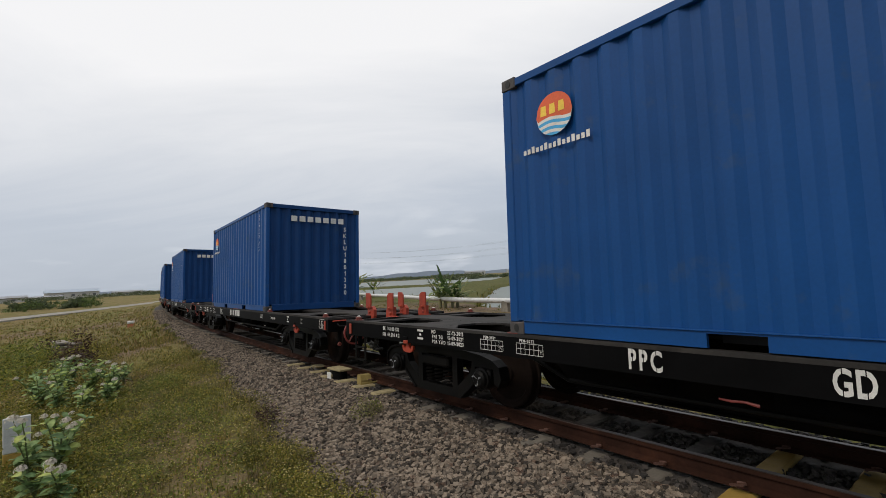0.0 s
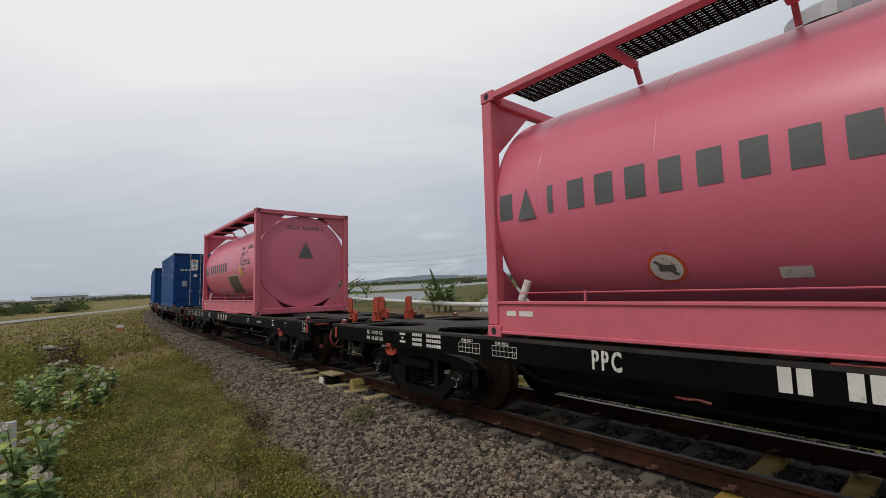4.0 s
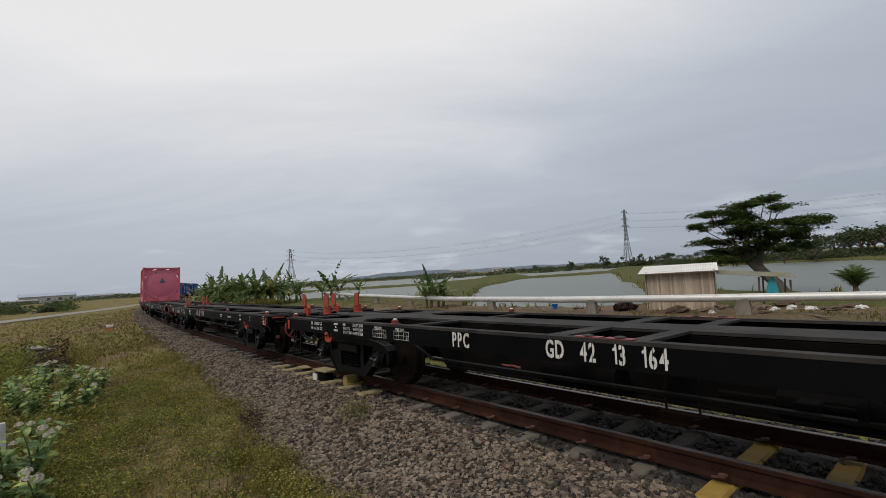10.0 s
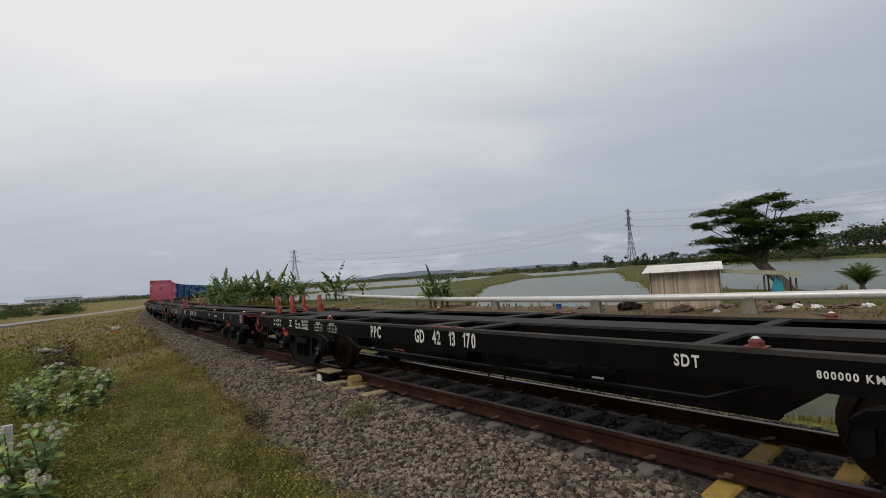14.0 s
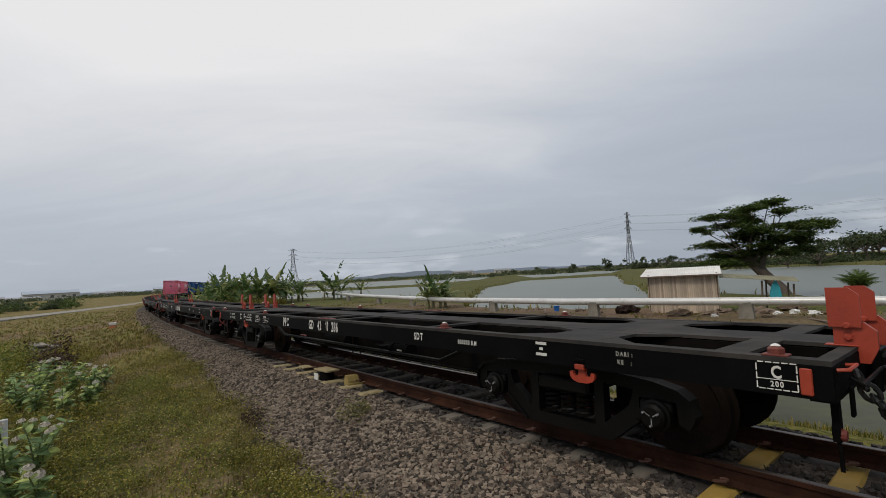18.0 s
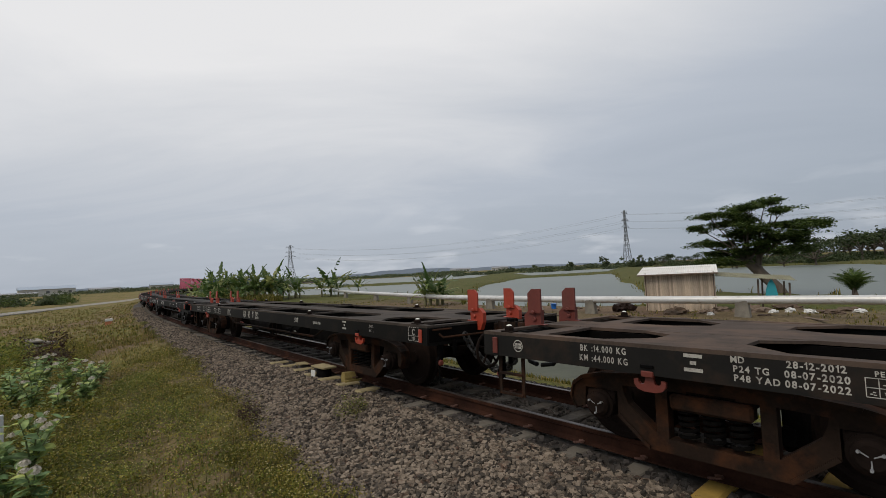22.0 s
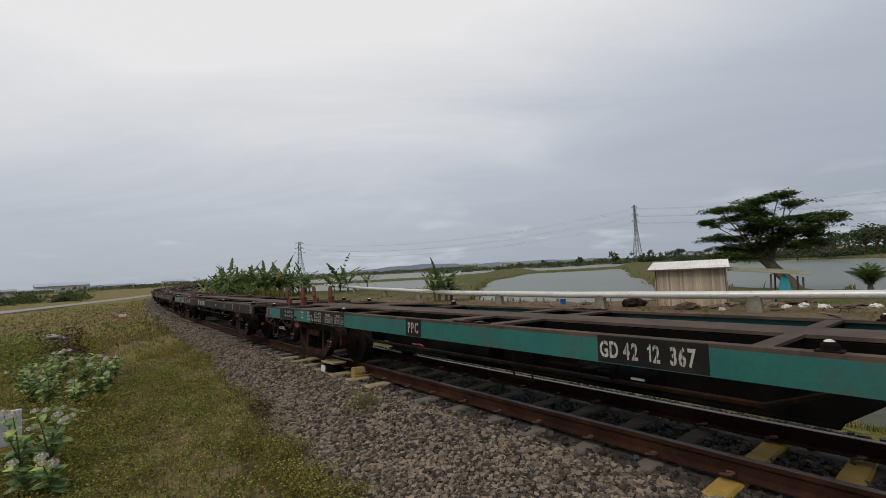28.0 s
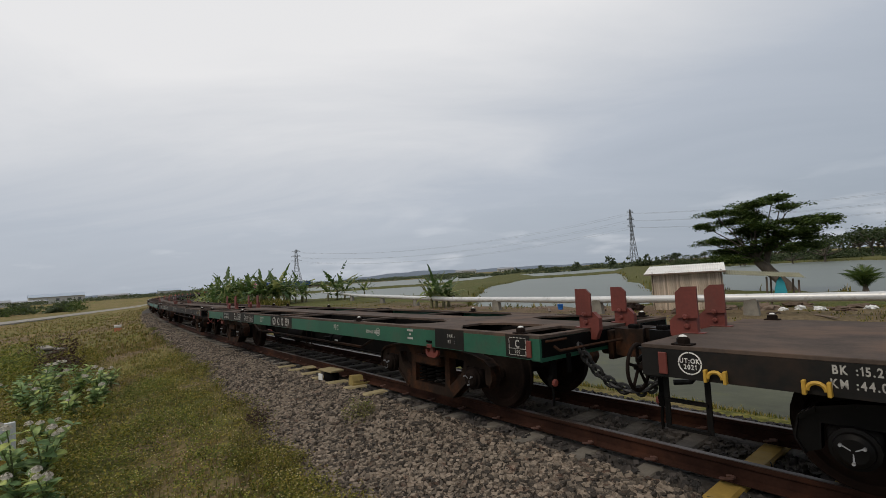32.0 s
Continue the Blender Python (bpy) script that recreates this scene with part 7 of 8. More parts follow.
        for z in (0.35, 1.0, 1.65, 2.2):
            part("hinge", box(B(), (min(X - d * 0.01, X + d * 0.03), sy * (hy - 0.11) - 0.04, z - 0.06), (max(X - d * 0.01, X + d * 0.03), sy * (hy - 0.11) + 0.04, z + 0.06), 0.006), M_BLUE, door)
    # marks on the side wall that faces the camera
    Y = hy + 0.002

    def mark(name, bm, material, label=""):
        return part(name, bm, material, c, label)
    lx, lz, lr = hx - 0.64, 2.055, 0.20

    def wavy(x):
        return -0.035 + 0.016 * math.sin((x + 0.05) * 15)

    def band(z0, z1):
        """The slice of the round emblem between two wavy lines, as one strip."""
        bm = B()
        prev = None
        for k in range(25):
            x = -lr + 2 * lr * k / 24
            h = math.sqrt(max(0.0, lr * lr - x * x))
            a, b = min(max(wavy(x) + z0, -h), h), min(max(wavy(x) + z1, -h), h)
            row = [bm.verts.new((lx + x, Y, lz + a)), bm.verts.new((lx + x, Y, lz + b))]
            if prev:
                bm.faces.new((prev[0], row[0], row[1], prev[1]))
            prev = row
        return bm
    mark("emblem_top", band(0.0, 0.5), M_LOGO_RED, "orange-red round emblem top")
    for k in range(3):
        bar = B()
        bar.faces.new([bar.verts.new((lx + 0.115 - 0.10 * k + px, Y + 0.002, lz + 0.005 + pz)) for px, pz in ((0.035, 0.0), (-0.035, 0.0), (-0.028, 0.095), (0.028, 0.095))])
        mark("emblem_bar", bar, M_LOGO_YEL)
    for k in range(6):
        mark("emblem_wave", band(-0.03 * (k + 1), -0.03 * k), M_WHITE if k % 2 == 0 else M_LOGO_BLU)
    bm = B()
    for k in range(15):
        flat(bm, lx + 0.372 - 0.050 * k - 0.034, 1.740, lx + 0.372 - 0.050 * k, (1.785, 1.79, 1.805)[(k * 7) % 3], Y)
    tagged(mark("web_address", bm, M_WHITE), kind="stuff")
    if numbers == "door":
        bm = B()
        writing(bm, "SKLU", -hx + 0.71, 2.17, 0.115, 0.7, y=Y, flip=-1)
        writing(bm, "180764", -hx + 0.63, 1.98, 0.115, 0.72, y=Y, flip=-1)
        writing(bm, "2", -hx + 0.30, 1.98, 0.115, 0.72, y=Y, flip=-1)
        writing(bm, "22G1", -hx + 0.74, 1.80, 0.085, 0.7, 0.2, y=Y, flip=-1)
        writing(bm, "61", -hx + 0.65, 1.44, 0.055, 0.8, y=Y, flip=-1)
        flat(bm, -hx + 0.61, 1.49, -hx + 0.71, 1.585, Y)
        mark("container_number", bm, M_WHITE)
        mark("yellow_label", flat(B(), -hx + 0.31, 1.40, -hx + 0.41, 1.58, Y), M_YELLOWMARK, "yellow height label")
        mark("scrape", disc(B(), -1.32, 1.53, 0.06, Y, 0, 6.283, 7), M_STEEL, "pale scuffed patch")
    else:
        bm = B()
        for k, ch in enumerate(numbers):
            writing(bm, ch, -hx + 0.55, 2.34 - 0.085 * k, 0.065, 0.9, y=Y, flip=-1)
        mark("container_number", bm, M_WHITE)
    # marks on the end that faces the tail; u runs to the right as one looks at it
    E = -hx - 0.006 if not doors_at_back else -hx - 0.010

    def end_mark(name, bm, material, label=""):
        bmesh.ops.transform(bm, matrix=Matrix.Translation((E, 0, 0)) @ Matrix.Rotation(radians(90), 4, "Z"), verts=bm.verts)
        return part(name, bm, material, c, label)
    if not doors_at_back:
        for k in range(7):
            x = 0.62 - 0.205 * k
            bm = flat(B(), x - 0.15, 2.185, x, 2.32, 0)
            end_mark("name_block", bm, M_WHITE)
        bm = B()
        for k, ch in enumerate("SKLU1801330" if numbers != "door" else "SKLU"):
            writing(bm, ch, -0.80, 2.05 - 0.165 * k, 0.11, 0.9, flip=-1)
        end_mark("container_number", bm, M_WHITE)
    else:
        bm = B()
        writing(bm, "SKLU", -0.36, 2.12, 0.15, 0.8, flip=-1)
        writing(bm, "1807", -0.36, 1.92, 0.15, 0.8, flip=-1)
        writing(bm, "64 2", -0.80, 1.92, 0.15, 0.8, flip=-1)
        writing(bm, "22G1", -0.84, 1.78, 0.09, 0.8, flip=-1)
        end_mark("container_number", bm, M_WHITE)
        bm = B()
        flat(bm, -0.60, 1.58, -0.36, 1.70)
        flat(bm, -0.58, 1.22, -0.32, 1.26)
        for k in range(5):
            flat(bm, -0.52, 1.48 - 0.045 * k, -0.34, 1.50 - 0.045 * k)
            flat(bm, -0.90, 1.48 - 0.045 * k, -0.66, 1.50 - 0.045 * k)
            flat(bm, -0.50, 1.10 - 0.045 * k, -0.34, 1.12 - 0.045 * k)
            flat(bm, -0.92, 1.10 - 0.045 * k, -0.66, 1.12 - 0.045 * k)
        tagged(end_mark("data_writing", bm, M_WHITE), kind="stuff")
        bm = B()
        for k in range(12):
            flat(bm, 0.92 - 0.06 * k - 0.04, 1.74, 0.92 - 0.06 * k, 1.80)
        tagged(end_mark("web_address", bm, M_WHITE), kind="stuff")
        end_mark("white_panel", flat(B(), 0.18, 1.80, 0.47, 2.28, 0.0), M_WHITE, "white emblem panel")
        end_mark("panel_emblem", disc(B(), 0.325, 2.13, 0.10, 0.003, 0.1, math.pi - 0.1), M_LOGO_RED)
        end_mark("panel_wave", disc(B(), 0.325, 2.13, 0.10, 0.003, math.pi + 0.1, 2 * math.pi - 0.1), M_LOGO_BLU)
        end_mark("panel_word", flat(B(), 0.25, 1.86, 0.40, 1.92, 0.003), M_GREYMARK)
        end_mark("round_sticker", disc(B(), 0.28, 1.50, 0.085, 0.0), M_WHITE, "white round sticker")
        end_mark("metal_plate", flat(B(), 0.64, 0.98, 0.84, 1.24, 0.0), M_STEEL, "metal data plate")
    return tagged(c, "blue corrugated steel container on a flat wagon" + (" with doors" if doors_at_back else " with plain end"), "container", "blue box containers")


def tank_container(number):
    """A pink tank in a twenty-foot frame."""
    c = new("tank_container")
    hx, hy = CL / 2, CW / 2
    castings(c, M_PINK_FR)
    for sx in (1, -1):
        for sy in (1, -1):
            x0, x1 = sorted((sx * (hx - 0.14), sx * (hx - 0.004)))
            y0, y1 = sorted((sy * (hy - 0.13), sy * (hy - 0.004)))
            part("corner_post", box(B(), (x0, y0, 0.118), (x1, y1, CH - 0.118), 0.012), M_PINK_FR, c)
        x0, x1 = sorted((sx * (hx - 0.12), sx * (hx - 0.006)))
        part("end_top_beam", box(B(), (x0, -hy + 0.162, CH - 0.12), (x1, hy - 0.162, CH - 0.01), 0.012), M_PINK_FR, c)
        part("end_bottom_beam", box(B(), (x0, -hy + 0.162, 0.02), (x1, hy - 0.162, 0.16), 0.012), M_PINK_FR, c)
        # gusset plates in the corners of the end frame
        for sy in (1, -1):
            for z0, e in ((0.155, 1), (CH - 0.115, -1)):
                yc = sy * (hy - 0.12)
                bm = prism(B(), [(yc, z0), (yc, z0 + e * 0.60), (yc - sy * 0.60, z0)], sx * (hx - 0.075), sx * (hx - 0.055), "x")
                part("corner_gusset", bm, M_PINK_FR, c)
    for sy in (1, -1):
        y0, y1 = sorted((sy * (hy - 0.10), sy * (hy - 0.006)))
        part("top_rail", box(B(), (-hx + 0.14, y0, CH - 0.10), (hx - 0.14, y1, CH - 0.02), 0.01), M_PINK_FR, c)
        bm = B()
        box(bm, (-hx + 0.14, y0, 0.035), (hx - 0.14, y1, 0.065), 0.006)
        box(bm, (-hx + 0.14, y0, 0.33), (hx - 0.14, y1, 0.36), 0.006)
        ya, yb = sorted((sy * (hy - 0.05), sy * (hy - 0.03)))
        box(bm, (-hx + 0.14, ya, 0.065), (hx - 0.14, yb, 0.33))
        part("bottom_rail", bm, M_PINK_FR, c)
        part("bottom_rail_shoe", box(B(), (-1.5, y0, 0.005), (-0.2, y1, 0.035), 0.004), M_PINK_FR, c)
        part("guard_wire", cyl(B(), (-hx + 0.3, sy * (hy - 0.05), 0.44), (hx - 0.4, sy * (hy - 0.05), 0.44), 0.006, seg=5), M_PINK_FR, c)
        for x in (-1.9, 0.0, 1.9):
            part("wire_post", cyl(B(), (x, sy * (hy - 0.05), 0.36), (x, sy * (hy - 0.05), 0.46), 0.012, seg=5), M_PINK_FR, c)
        for x in (-2.1, -0.9, 0.4, 1.6):
            bm = B()
            box(bm, (x - 0.04, min(sy * 0.62, sy * (hy - 0.1)), CH - 0.09), (x + 0.04, max(sy * 0.62, sy * (hy - 0.1)), CH - 0.04), 0.006)
            cyl(bm, (x, sy * 0.62, CH - 0.05), (x, sy * 0.52, CH - 0.22), 0.025, seg=6)
            part("walkway_bracket", bm, M_PINK_FR, c)
    R, ZC = 1.165, 1.315
    m = Matrix.Translation((0, 0, ZC)) @ Matrix.Rotation(radians(90), 4, "Y")
    dome = [(0.0, 3.005), (0.35, 2.998), (0.62, 2.985), (0.80, 2.965), (0.89, 2.944), (0.94, 2.935), (1.15, 2.935), (R, 2.92)]
    outline = [(r, -z) for r, z in dome] + [(R, -1.55), (R, 0), (R, 1.55)] + [(r, z) for r, z in dome[::-1]]
    tank = part("tank", rings(B(), outline, m, 64), M_PINK, c, "glossy pink cylindrical tank", smooth=True)
    for x in (-2.38, -1.25, 1.25, 2.38):
        part("weld_seam", rings(B(), [(R + 0.0005, x - 0.012), (R + 0.004, x - 0.006), (R + 0.004, x + 0.006), (R + 0.0005, x + 0.012)], m, 64), M_PINK, tank, smooth=True)
    # walkway of punched sheet: a grid of bars
    for sy in (1, -1):
        bm = B()
        for k in range(12):
            y = sy * (0.66 + 0.042 * k)
            box(bm, (-2.75, y - 0.006, CH - 0.035), (2.75, y + 0.006, CH - 0.02))
        for k in range(78):
            x = -2.72 + 0.0706 * k
            box(bm, (x - 0.008, min(sy * 0.65, sy * 1.13), CH - 0.036), (x + 0.008, max(sy * 0.65, sy * 1.13), CH - 0.022))
        part("walkway", bm, M_UNDER, c, "dark punched steel walkway")
    part("manhole", rings(B(), [(0, 0.14), (0.26, 0.14), (0.29, 0.11), (0.29, 0.0), (0.33, -0.02)], Matrix.Translation((0.3, 0.0, ZC + R)), 20), M_STEEL, c)
    part("spill_box", box(B(), (-1.9, -0.3, ZC + R - 0.05), (-1.2, 0.3, ZC + R + 0.10), 0.01), M_PINK_FR, c)
    part("document_tube", cyl(B(), (hx - 0.30, hy - 0.20, 0.36), (hx - 0.38, hy - 0.22, 0.56), 0.04, seg=12), M_WHITE, c, "white document tube")

    # marks follow the tank's curve on the camera's side
    def wrap(name, bm, material, label="", lift=0.004):
        for v in bm.verts:
            a = (v.co.z - ZC) / R
            v.co = Vector((v.co.x, (R + lift + v.co.y) * math.cos(a), ZC + (R + lift + v.co.y) * math.sin(a)))
        return part(name, bm, material, tank, label)

    def grid(bm, x0, z0, x1, z1, n=6, y=0.0):
        for k in range(n):
            flat(bm, x0, z0 + (z1 - z0) * k / n, x1, z0 + (z1 - z0) * (k + 1) / n, y)
        return bm
    for k in range(11):
        x = 2.86 - 0.272 * k
        bm = B()
        if k == 1:
            bm.faces.new([bm.verts.new(p) for p in ((x + 0.02, 0, 1.16), (x - 0.20, 0, 1.16), (x - 0.09, 0, 1.46))])
        else:
            wide = 0.06 if k == 2 else 0.165
            grid(bm, x - 0.095 - wide / 2, 1.18, x - 0.095 + wide / 2, 1.44, 4)
        wrap("name_block", bm, M_GREYMARK, "", 0.016 if k == 1 else 0.004)
    wrap("placard", grid(B(), -1.16, 0.50, -0.08, 1.03, 6), M_PLACARD, "dark olive placard")
    wrap("placard_border", grid(B(), -1.18, 0.48, -0.06, 1.05, 6, -0.002), M_WHITE)
    bm = B()
    x = -1.95
    writing(bm, number[:4], x + 0.36, 1.735, 0.105, 0.85, flip=-1)
    writing(bm, number[5:], x - 0.30, 1.735, 0.105, 0.85, flip=-1)
    writing(bm, "22K2 T11", x + 0.16, 1.575, 0.105, 0.85, flip=-1)
    writing(bm, "RID/ADR", x + 0.36, 1.465, 0.05, 0.9, flip=-1)
    writing(bm, "UN PORTABLE TANK", x + 0.02, 1.380, 0.06, 0.9, flip=-1)
    writing(bm, "TC IMPACT APPROVED", x - 0.02, 1.295, 0.06, 0.9, flip=-1)
    writing(bm, "26", x + 0.22, 1.175, 0.09, 0.9, flip=-1)
    writing(bm, "4", x + 0.18, 1.055, 0.09, 0.9, flip=-1)
    writing(bm, "cbm.", x + 0.02, 1.190, 0.035, 0.9, flip=-1)
    writing(bm, "M.A.W.P.", x - 0.02, 1.055, 0.035, 0.9, flip=-1)
    wrap("tank_data", bm, M_GREYMARK)
    wrap("yellow_label", grid(B(), x + 0.38, 1.015, x + 0.55, 1.235, 3), M_YELLOWMARK, "yellow height label")
    bm = B()
    writing(bm, "2,6m", x + 0.415, 1.180, 0.05, 0.7, flip=-1)
    writing(bm, "8' 6\"", x + 0.415, 1.075, 0.05, 0.7, flip=-1)
    wrap("label_text", bm, M_GREYMARK, "", 0.008)
    wrap("warning_ring", disc(B(), 1.30, 0.57, 0.150, 0.0), M_LOGO_RED, "red prohibition ring")
    wrap("warning_disc", disc(B(), 1.30, 0.57, 0.126, 0.002), M_WHITE)
    bm = B()
    prism(bm, [(1.39, 0.63), (1.37, 0.65), (1.21, 0.51), (1.23, 0.49)], 0.004, 0.005)
    flat(bm, 1.23, 0.54, 1.36, 0.60, 0.003)
    wrap("warning_bar", bm, M_GREYMARK)
    wrap("small_notice", grid(B(), 0.39, 0.43, 0.57, 0.53, 2), M_WHITE)
    # triangle and number on the dished end towards the tail
    def end_on(name, bm, material, label=""):
        rr = [q[0] for q in dome]
        zz = [q[1] for q in dome]
        for v in bm.verts:
            u, z, lift = v.co.x, v.co.z, v.co.y
            rad = math.hypot(u, z - ZC)
            v.co = Vector((-(float(np.interp(rad, rr, zz)) + 0.012 + lift), u, z))
        return part(name, bm, material, tank, label)
    bm = B()
    bm.faces.new([bm.verts.new(p) for p in ((0.17, 0, 1.40), (-0.025, 0, 1.40), (-0.025, 0, 1.82))])
    bm.faces.new([bm.verts.new(p) for p in ((-0.23, 0, 1.40), (-0.035, 0, 1.40), (-0.035, 0, 1.82))])
    end_on("triangle_emblem", bm, M_GREYMARK, "dark grey triangle")
    end_on("container_number", writing(B(), number, -0.05, 2.18, 0.10, 0.85, 0.25, flip=-1), M_GREYMARK)
    part("maker_blocks", flat(flat(B(), 2.45, 0.215, 2.62, 0.265, hy - 0.024), 2.66, 0.215, 2.78, 0.265, hy - 0.024), M_WHITE, c)
    return tagged(c, "glossy pink tank container in a pink steel frame", "tank container", "pink tank containers")


# ---- the writing on the wagons ----
FACE = NEAR + 0.004


def tag_bars(bm, x, z, w, h, n):
    for k in range(n):
        flat(bm, x - w / 2 + w * k / n, z - h / 2, x - w / 2 + w * (k + 0.75) / n, z + h / 2, FACE)
    return bm


def letter_wagon(w, style, number, dates, class_at=None, grids_at=None):
    """White stencilled marks on the sill that faces the camera."""
    white = M_WHITE if style == "black" else M_OLDWHITE

    def mk(name, bm, material=None, label=""):
        return part(name, bm, material or white, w, label)

    zt, zm = 0.872, 0.832
    ppc, nums, sdt, km, tall = {"black": (1.69, (0.48, 0.155, -0.12, -0.40), -2.61, -3.47, 0.155), "dark": (1.78, (0.48, 0.155, -0.12, -0.40), -2.61, -3.47, 0.15), "teal": (1.03, (-1.65, -1.83, -2.01, -2.22), -3.55, -4.0, 0.13),
                                "green": (1.27, (0.48, 0.23, 0.01, -0.25), -2.4, -3.5, 0.15)}.get(style, (2.40, (0.49, 0.15, -0.15, -0.43), -3.50, -2.38, 0.145))
    ppc = class_at or ppc
    grid_a, grid_b, sdt = grids_at or (3.29, 2.79, sdt)
    if style in ("teal", "green"):
        panels = [(5.28, 0.74), (3.53, 1.31), (1.03, 0.32), (-1.97, 0.84)] if style == "teal" else [(3.225, 2.75), (0.10, 1.20), (-5.2, 0.5), (-6.21, 0.30)]
        for x, wd in panels:
            bm = B()
            box(bm, (x - wd / 2, NEAR + 0.0005, 0.722), (x + wd / 2, NEAR + 0.002, 0.935))
            mk("number_panel", bm, M_WORN, "black painted panel")
    bm = B()
    bk = 4.27 if style == "green" else 4.42 if style == "tealend" else 5.19
    big = 0.075 if style == "tealend" else 0.058 if style == "green" else 0.05
    writing(bm, "BK :15.200 KG" if dates == "first" else "BK :14.000 KG", bk, 0.873, big, 0.72, y=FACE, flip=-1)
    writing(bm, "KM :44.000 KG", bk, 0.795 if big < 0.06 else 0.785, big, 0.72, y=FACE, flip=-1)
    mk("load_mark", bm)
    for x in ((-4.45,) if style == "green" else (4.52, -4.45)):
        bm = B()
        flat(bm, x - 0.06, 0.875, x + 0.06, 0.90, FACE)
        flat(bm, x - 0.02, 0.827, x + 0.02, 0.852, FACE)
        flat(bm, x - 0.06, 0.779, x + 0.06, 0.804, FACE)
        mk("axle_mark", bm)
    old = style != "black" or number == "GD 42 11 292"
    dx = -0.80 if style == "green" else 0.0
    if dates and dates != "first":
        for k, (a, day) in enumerate(zip(("MD", "P24 TG", "P48 YAD") if old else ("MD", "P48 TG", "P24 YAD"), dates)):
            bm = writing(B(), a, 4.30 - (0.095, 0.235, 0.29)[k] / 2 + dx, 0.892 - 0.058 * k, 0.042, 0.9, y=FACE, flip=-1)
            tagged(mk("service_record", writing(bm, day, 3.86 + dx, 0.892 - 0.058 * k, 0.042, 0.9, y=FACE, flip=-1)), kind="stuff")
    else:
        bm = B()
        for k in range(3):
            tag_bars(bm, 4.22, 0.892 - 0.058 * k, 0.20, 0.036, 5)
            tag_bars(bm, 3.90, 0.892 - 0.058 * k, 0.27, 0.036, 8)
        tagged(mk("service_record", bm), kind="stuff")
    tick = random.Random(len(number or "") + int(grid_a * 100) + sum(map(ord, number or "")))
    for x, year in ((grid_a, "PEM-2020" if old else "PEM-2021"), (grid_b, "PEM-2021" if old else "PEM-2022")):
        bm = B()
        t = 0.0045
        for k in range(7):
            xx = x - 0.16 + 0.32 * k / 6
            flat(bm, xx - t / 2, 0.757, xx + t / 2, 0.860, FACE)
        for k in range(3):
            zz = 0.757 + 0.103 * k / 2
            flat(bm, x - 0.16, zz - t / 2, x + 0.16, zz + t / 2, FACE + 0.001)
        # months ticked off in the cells
        for k in range(12 if old else 1):
            cx, cz = x - 0.133 + 0.0533 * (k % 6), 0.783 + 0.0515 * (k // 6)
            if tick.random() < 0.75:
                for q in range(3):
                    ux, uz = tick.uniform(-0.012, 0.012), tick.uniform(-0.014, 0.014)
                    flat(bm, cx + ux - 0.006, cz + uz - 0.003, cx + ux + 0.006, cz + uz + 0.003, FACE + 0.002)
        if style == "green":
            writing(bm, year[-2:], x + 0.13, 0.885, 0.030, 0.9, y=FACE, flip=-1)
        else:
            writing(bm, year, x + 0.03, 0.885, 0.030, 0.9, y=FACE, flip=-1)
        mk("check_grid", bm)
    bm = B()
    swap = style == "green"
    if swap:
        writing(bm, "SDT", ppc, zm, 0.11, 0.7, y=FACE, flip=-1, stencil=True)
    else:
        writing(bm, "PPC", ppc, zm, tall, 0.62, 0.14, y=FACE, flip=-1, stencil=True)
    mk("class_mark", bm)
    if number:
        for txt, x in zip(number.split(), nums):
            mk("number_group", writing(B(), txt, x, zm, tall, 0.60, 0.10, y=FACE, flip=-1, stencil=True))
    else:
        bm = B()
        for x, wd, k in zip(nums, (0.19, 0.19, 0.19, 0.27), (2, 2, 2, 3)):
            tag_bars(bm, x, zm, wd, tall, k)
        tagged(mk("wagon_number", bm), kind="stuff")
    bm = B()
    writing(bm, "PPC" if swap else "SDT", sdt, zm, 0.085, 0.7, y=FACE, flip=-1)
    mk("axle_type_mark", bm)
    bm = B()
    writing(bm, "800000 KM", km, zm - 0.01, 0.045, 0.8, y=FACE, flip=-1)
    mk("distance_mark", bm)
    bm = B()
    writing(bm, "DARI :", -5.24, 0.866, 0.034, 0.8, 0.2, y=FACE, flip=-1)
    writing(bm, "KE   :", -5.24, 0.804, 0.034, 0.8, 0.2, y=FACE, flip=-1)
    tagged(mk("route_mark", bm, M_OLDWHITE), kind="stuff")
    bm = B()
    x, z, a, b, t = -6.21, 0.828, 0.102, 0.080, 0.0035
    for p in range(5):
        u0, u1 = x - a + 2 * a * p / 5, x - a + 2 * a * (p + 0.8) / 5
        for zz in (z - b, z + b):
            flat(bm, u0, zz - t, u1, zz + t, FACE)
    for p in range(3):
        v0, v1 = z - b + 2 * b * p / 3, z - b + 2 * b * (p + 0.8) / 3
        for xx in (x - a, x + a):
            flat(bm, xx - t, v0, xx + t, v1, FACE)
    flat(bm, x - a, z - 0.023, x + a, z - 0.018, FACE)
    writing(bm, "C", x, z + 0.026, 0.075, 0.75, y=FACE, flip=-1)
    writing(bm, "200", x, z - 0.047, 0.034, 0.8, y=FACE, flip=-1)
    mk("end_class_mark", bm)


def round_mark(w, x, material, r=0.055):
    """A round check mark: a thin ring with two lines of writing too small to read."""
    bm = B()
    for k in range(20):
        q0, q1 = 2 * math.pi * k / 20, 2 * math.pi * (k + 1) / 20
        bm.faces.new([bm.verts.new((x + p * math.cos(q), FACE, 0.827 + p * math.sin(q))) for p, q in ((r, q0), (r, q1), (r * 0.86, q1), (r * 0.86, q0))])
    for z in (0.842, 0.812):
        tag_bars(bm, x, z, r * 1.3, r * 0.36, 5)
    flat(bm, x - r, 0.825, x + r, 0.829, FACE)
    part("round_mark", bm, material, w)


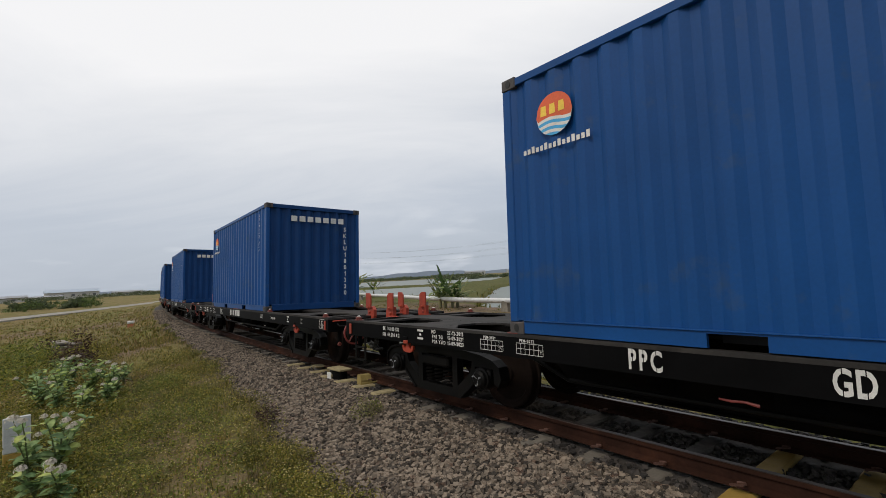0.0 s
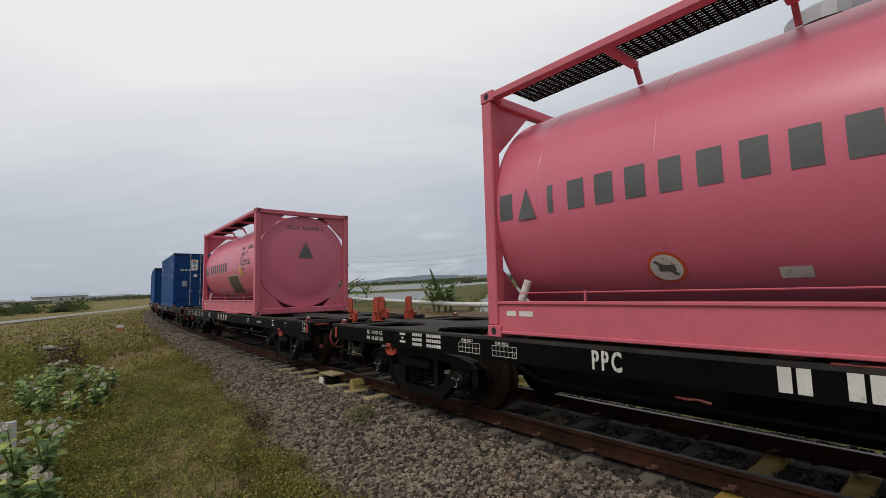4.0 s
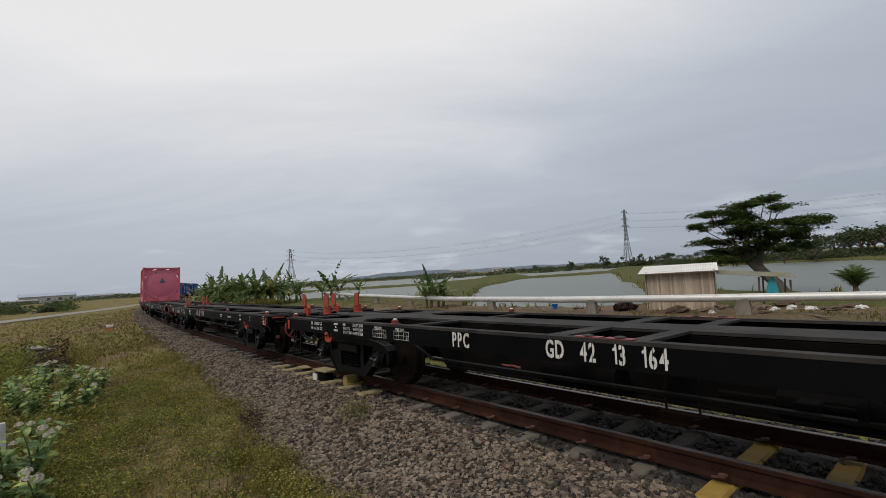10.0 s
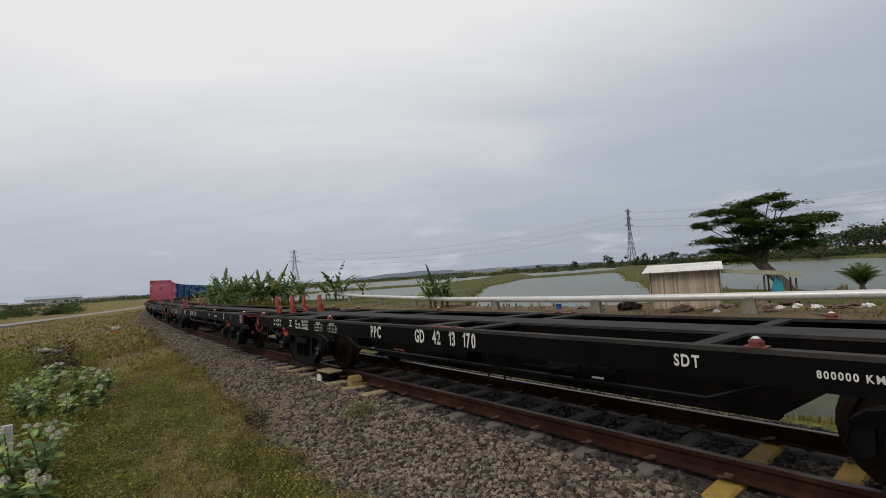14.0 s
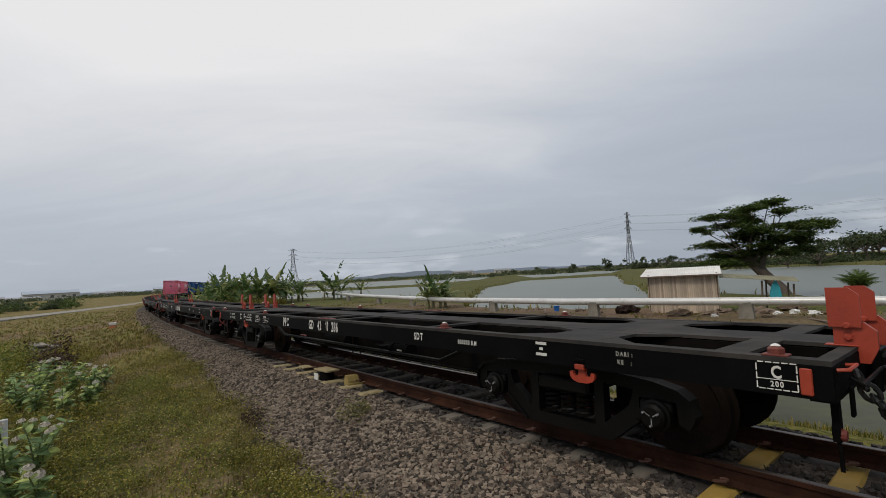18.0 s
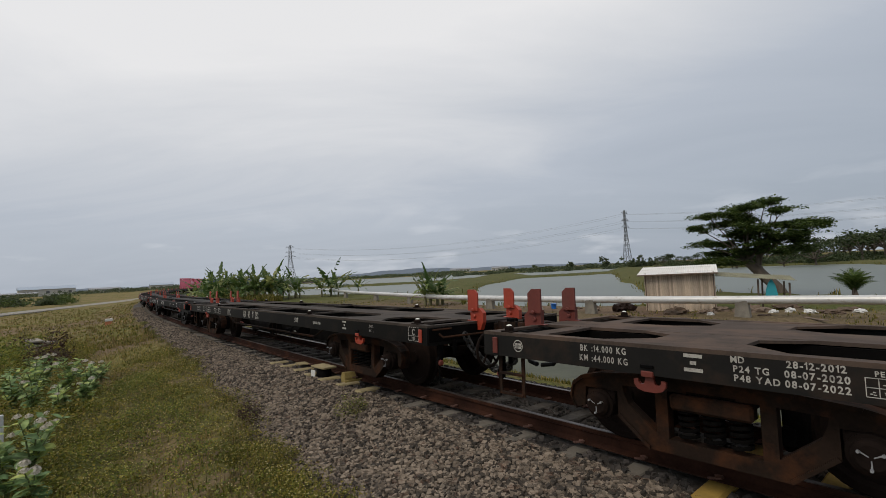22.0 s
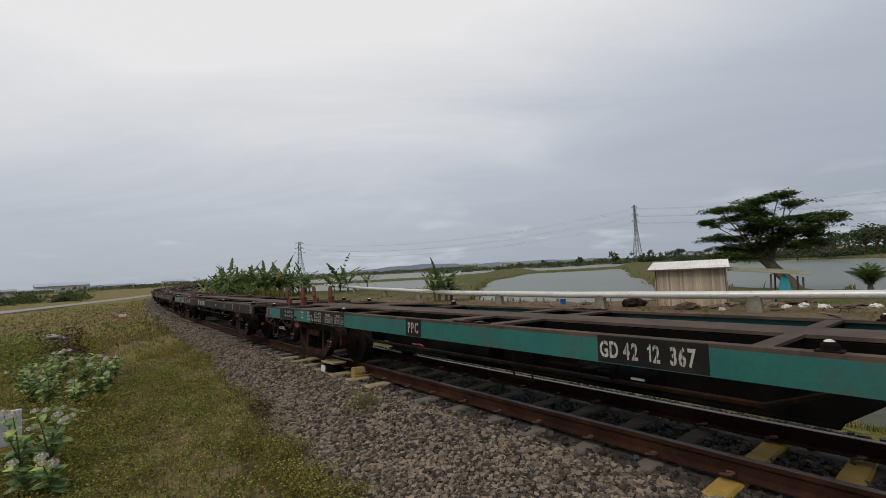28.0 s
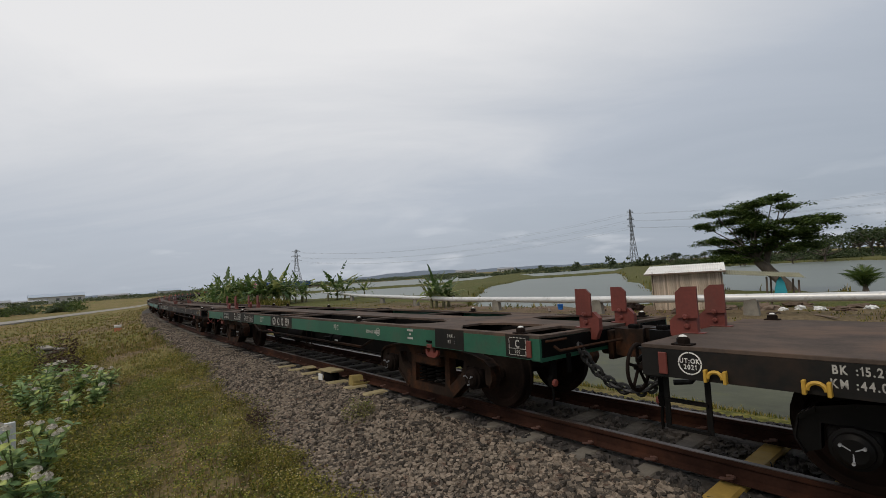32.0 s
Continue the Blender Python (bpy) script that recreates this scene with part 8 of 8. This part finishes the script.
ROUND_AT = {12: (6.04,), 13: (-3.88,), 14: (6.14,), 15: (6.22,), 16: (-5.68, -5.89), 17: (-3.68,)}

NUMBERS = {0: "GD 42 12 366", 1: "GD 42 13 169", 3: "GD 42 11 143", 4: "GD 42 11 131", 5: "GD 42 13 164", 6: "GD 42 12 347", 7: "GD 42 13 170", 9: "GD 42 11 286",
           10: "GD 42 13 191", 11: "GD 42 11 292", 12: "GD 42 12 518", 13: "GD 42 12 175", 15: "GD 42 12 367", 16: "GD 42 12 129", 17: "GD 42 12 359"}
DATES = {0: ("27-12-2012", "15-09-2021", "15-09-2023"), 1: ("20-07-2013", "17-09-2021", "17-09-2023"), 3: ("26-11-2011", "16-09-2021", "16-09-2023"), 4: ("26-11-2011", "14-09-2021", "14-09-2023"),
         5: ("20-07-2013", "14-09-2021", "14-09-2023"), 6: ("14-12-2012", "14-09-2021", "14-09-2023"),
         7: ("20-07-2013", "14-09-2021", "14-09-2023"), 9: ("18-12-2012", "06-09-2021", "06-09-2023"), 10: ("20-07-2013", "13-09-2021", "13-09-2023"), 11: ("18-12-2011", "28-06-2021", "28-06-2023"),
         12: ("28-12-2012", "08-07-2020", "08-07-2022"), 13: ("27-12-2012", "15-07-2020", "15-07-2022"), 15: ("27-12-2012", "21-12-2019", "21-12-2021"), 16: ("27-12-2012", "22-06-2020", "22-06-2022"),
         17: ("27-12-2012", "14-01-2020", "14-01-2022"), 18: "first"}
CLASS_AT = {0: 1.67, 3: 1.72, 7: 1.48, 9: 1.63, 10: 1.98, 11: 1.78, 13: 1.66, 16: 2.59}
# check grids and type mark where they stand elsewhere than usual
GRIDS_AT = {11: (3.18, 2.76, -2.61), 12: (3.49, 3.12, -3.50), 13: (3.25, 2.75, -3.58), 15: (3.43, 3.06, -3.55), 16: (3.51, 3.15, -3.23), 17: (2.43, 2.06, -2.4)}
STYLES = {11: "dark", 12: "worn", 13: "worn", 14: "tealend", 15: "teal", 16: "worn", 17: "green", 18: "plank", 19: "worn"}
LABELS = {"dark": "dusty brown-black flat wagon with open steel deck", "black": "black flat container wagon with open steel deck and white stencils", "worn": "weathered brown-black flat wagon with rusty open deck",
          "teal": "teal flat wagon with rusty brown open deck", "green": "dark green flat wagon with rusty brown open deck",
          "tealend": "weathered black flat wagon with a teal end panel", "plank": "dark flat wagon with a closed plated deck"}
MADE = {}
for n in range(-5, 20):
    st = STYLES.get(n, "black")
    if st not in MADE:
        MADE[st] = wg = wagon_body(st)
    else:
        wg = copy_thing(MADE[st], pose(0, 0, 0))
        WHEELSETS.extend(o for o in wg.children if o.name.startswith("wheelset"))
    tagged(wg, LABELS[st], "wagon", "wagons of the train")
    if n in (9, 11):
        # on these two the leading hook hangs nearer to the middle
        for o in wg.children:
            if o.name.startswith(("lifting_hook", "hook_bracket")) and o.bound_box[0][0] > 0:
                o.location.x -= 0.63
    WAGONS.append((n, wg, 0.0))
for n, wg, _ in list(WAGONS):
    st = STYLES.get(n, "black")
    letter_wagon(wg, st, NUMBERS.get(n), DATES.get(n), CLASS_AT.get(n), GRIDS_AT.get(n))
    for x in ROUND_AT.get(n, ()):
        round_mark(wg, x, M_HOOKY if x == -5.89 else M_OLDWHITE)
    if st == "plank":
        for x in (5.98, 5.456):
            bm = B()
            tube(bm, [(x + 0.045 * math.cos(q), NEAR + 0.03, 0.745 + 0.045 * math.sin(q)) for q in (math.pi * k / 8 for k in range(9))], 0.013, 6)
            for e in (-1, 1):
                box(bm, (x + e * 0.058 - 0.010, NEAR + 0.001, 0.715), (x + e * 0.058 + 0.010, NEAR + 0.045, 0.80), 0.004)
            part("lashing_hook", bm, M_HOOKY, wg, "yellow painted lashing hook")
        ring = B()
        for k in range(24):
            q0, q1 = 2 * math.pi * k / 24, 2 * math.pi * (k + 0.8 if k % 6 == 5 else k + 1) / 24
            ring.faces.new([ring.verts.new((6.14 + p * math.cos(q), FACE, 0.827 + p * math.sin(q))) for p, q in ((0.078, q0), (0.078, q1), (0.069, q1), (0.069, q0))])
        part("check_ring", ring, M_WHITE, wg)
        bm = B()
        writing(bm, "UT:OK", 6.14, 0.845, 0.034, 0.8, y=FACE, flip=-1)
        writing(bm, "2021", 6.14, 0.803, 0.034, 0.8, y=FACE, flip=-1)
        tagged(part("check_mark", bm, M_WHITE, wg), kind="stuff")
    if st == "tealend":
        bm = B()
        box(bm, (HALF - 1.55, NEAR + 0.0005, 0.722), (HALF - 0.01, NEAR + 0.003, 0.937))
        part("end_panel", bm, M_TEAL, wg, "teal painted end panel")

box_plain = box_container(False, "SKLU1801330")
tank = tank_container("FFLU 260106 3")
for n in range(-5, 1):
    if n == 0:
        c = box_container(True, "door")
    elif n == -5:
        c = box_plain
    else:
        c = copy_thing(box_plain, pose(0, 0, 0))
    WAGONS.append((n, c, DECK))
for n, num in ((1, "FFLU 260106 3"), (2, "FFLU 260177 8")):
    c = tank if n == 1 else tank_container(num)
    WAGONS.append((n, c, DECK))


def motions():
    """The train rolls along the curve; its wheels turn with it."""
    times = [i * 0.8 for i in range(41)]
    for n, w, z in WAGONS:
        lift = Matrix.Translation((0.22, 0, z)) if z else Matrix.Translation((SHIFT.get(n, 0.0), 0, 0))
        walk(w, [(t, wagon_pose(n, t) @ lift) for t in times])
    first = WHEELSETS[0]
    walk(first, [(i * 2 / 30, pose(0, 0, 0, 0, math.degrees(train_at(i * 2 / 30) / 0.387) % 360, 0)) for i in range(481)])
    act, slot = first.animation_data.action, first.animation_data.action_slot
    for o in WHEELSETS[1:]:
        o.rotation_mode = "QUATERNION"
        o.animation_data_create()
        o.animation_data.action, o.animation_data.action_slot = act, slot


motions()
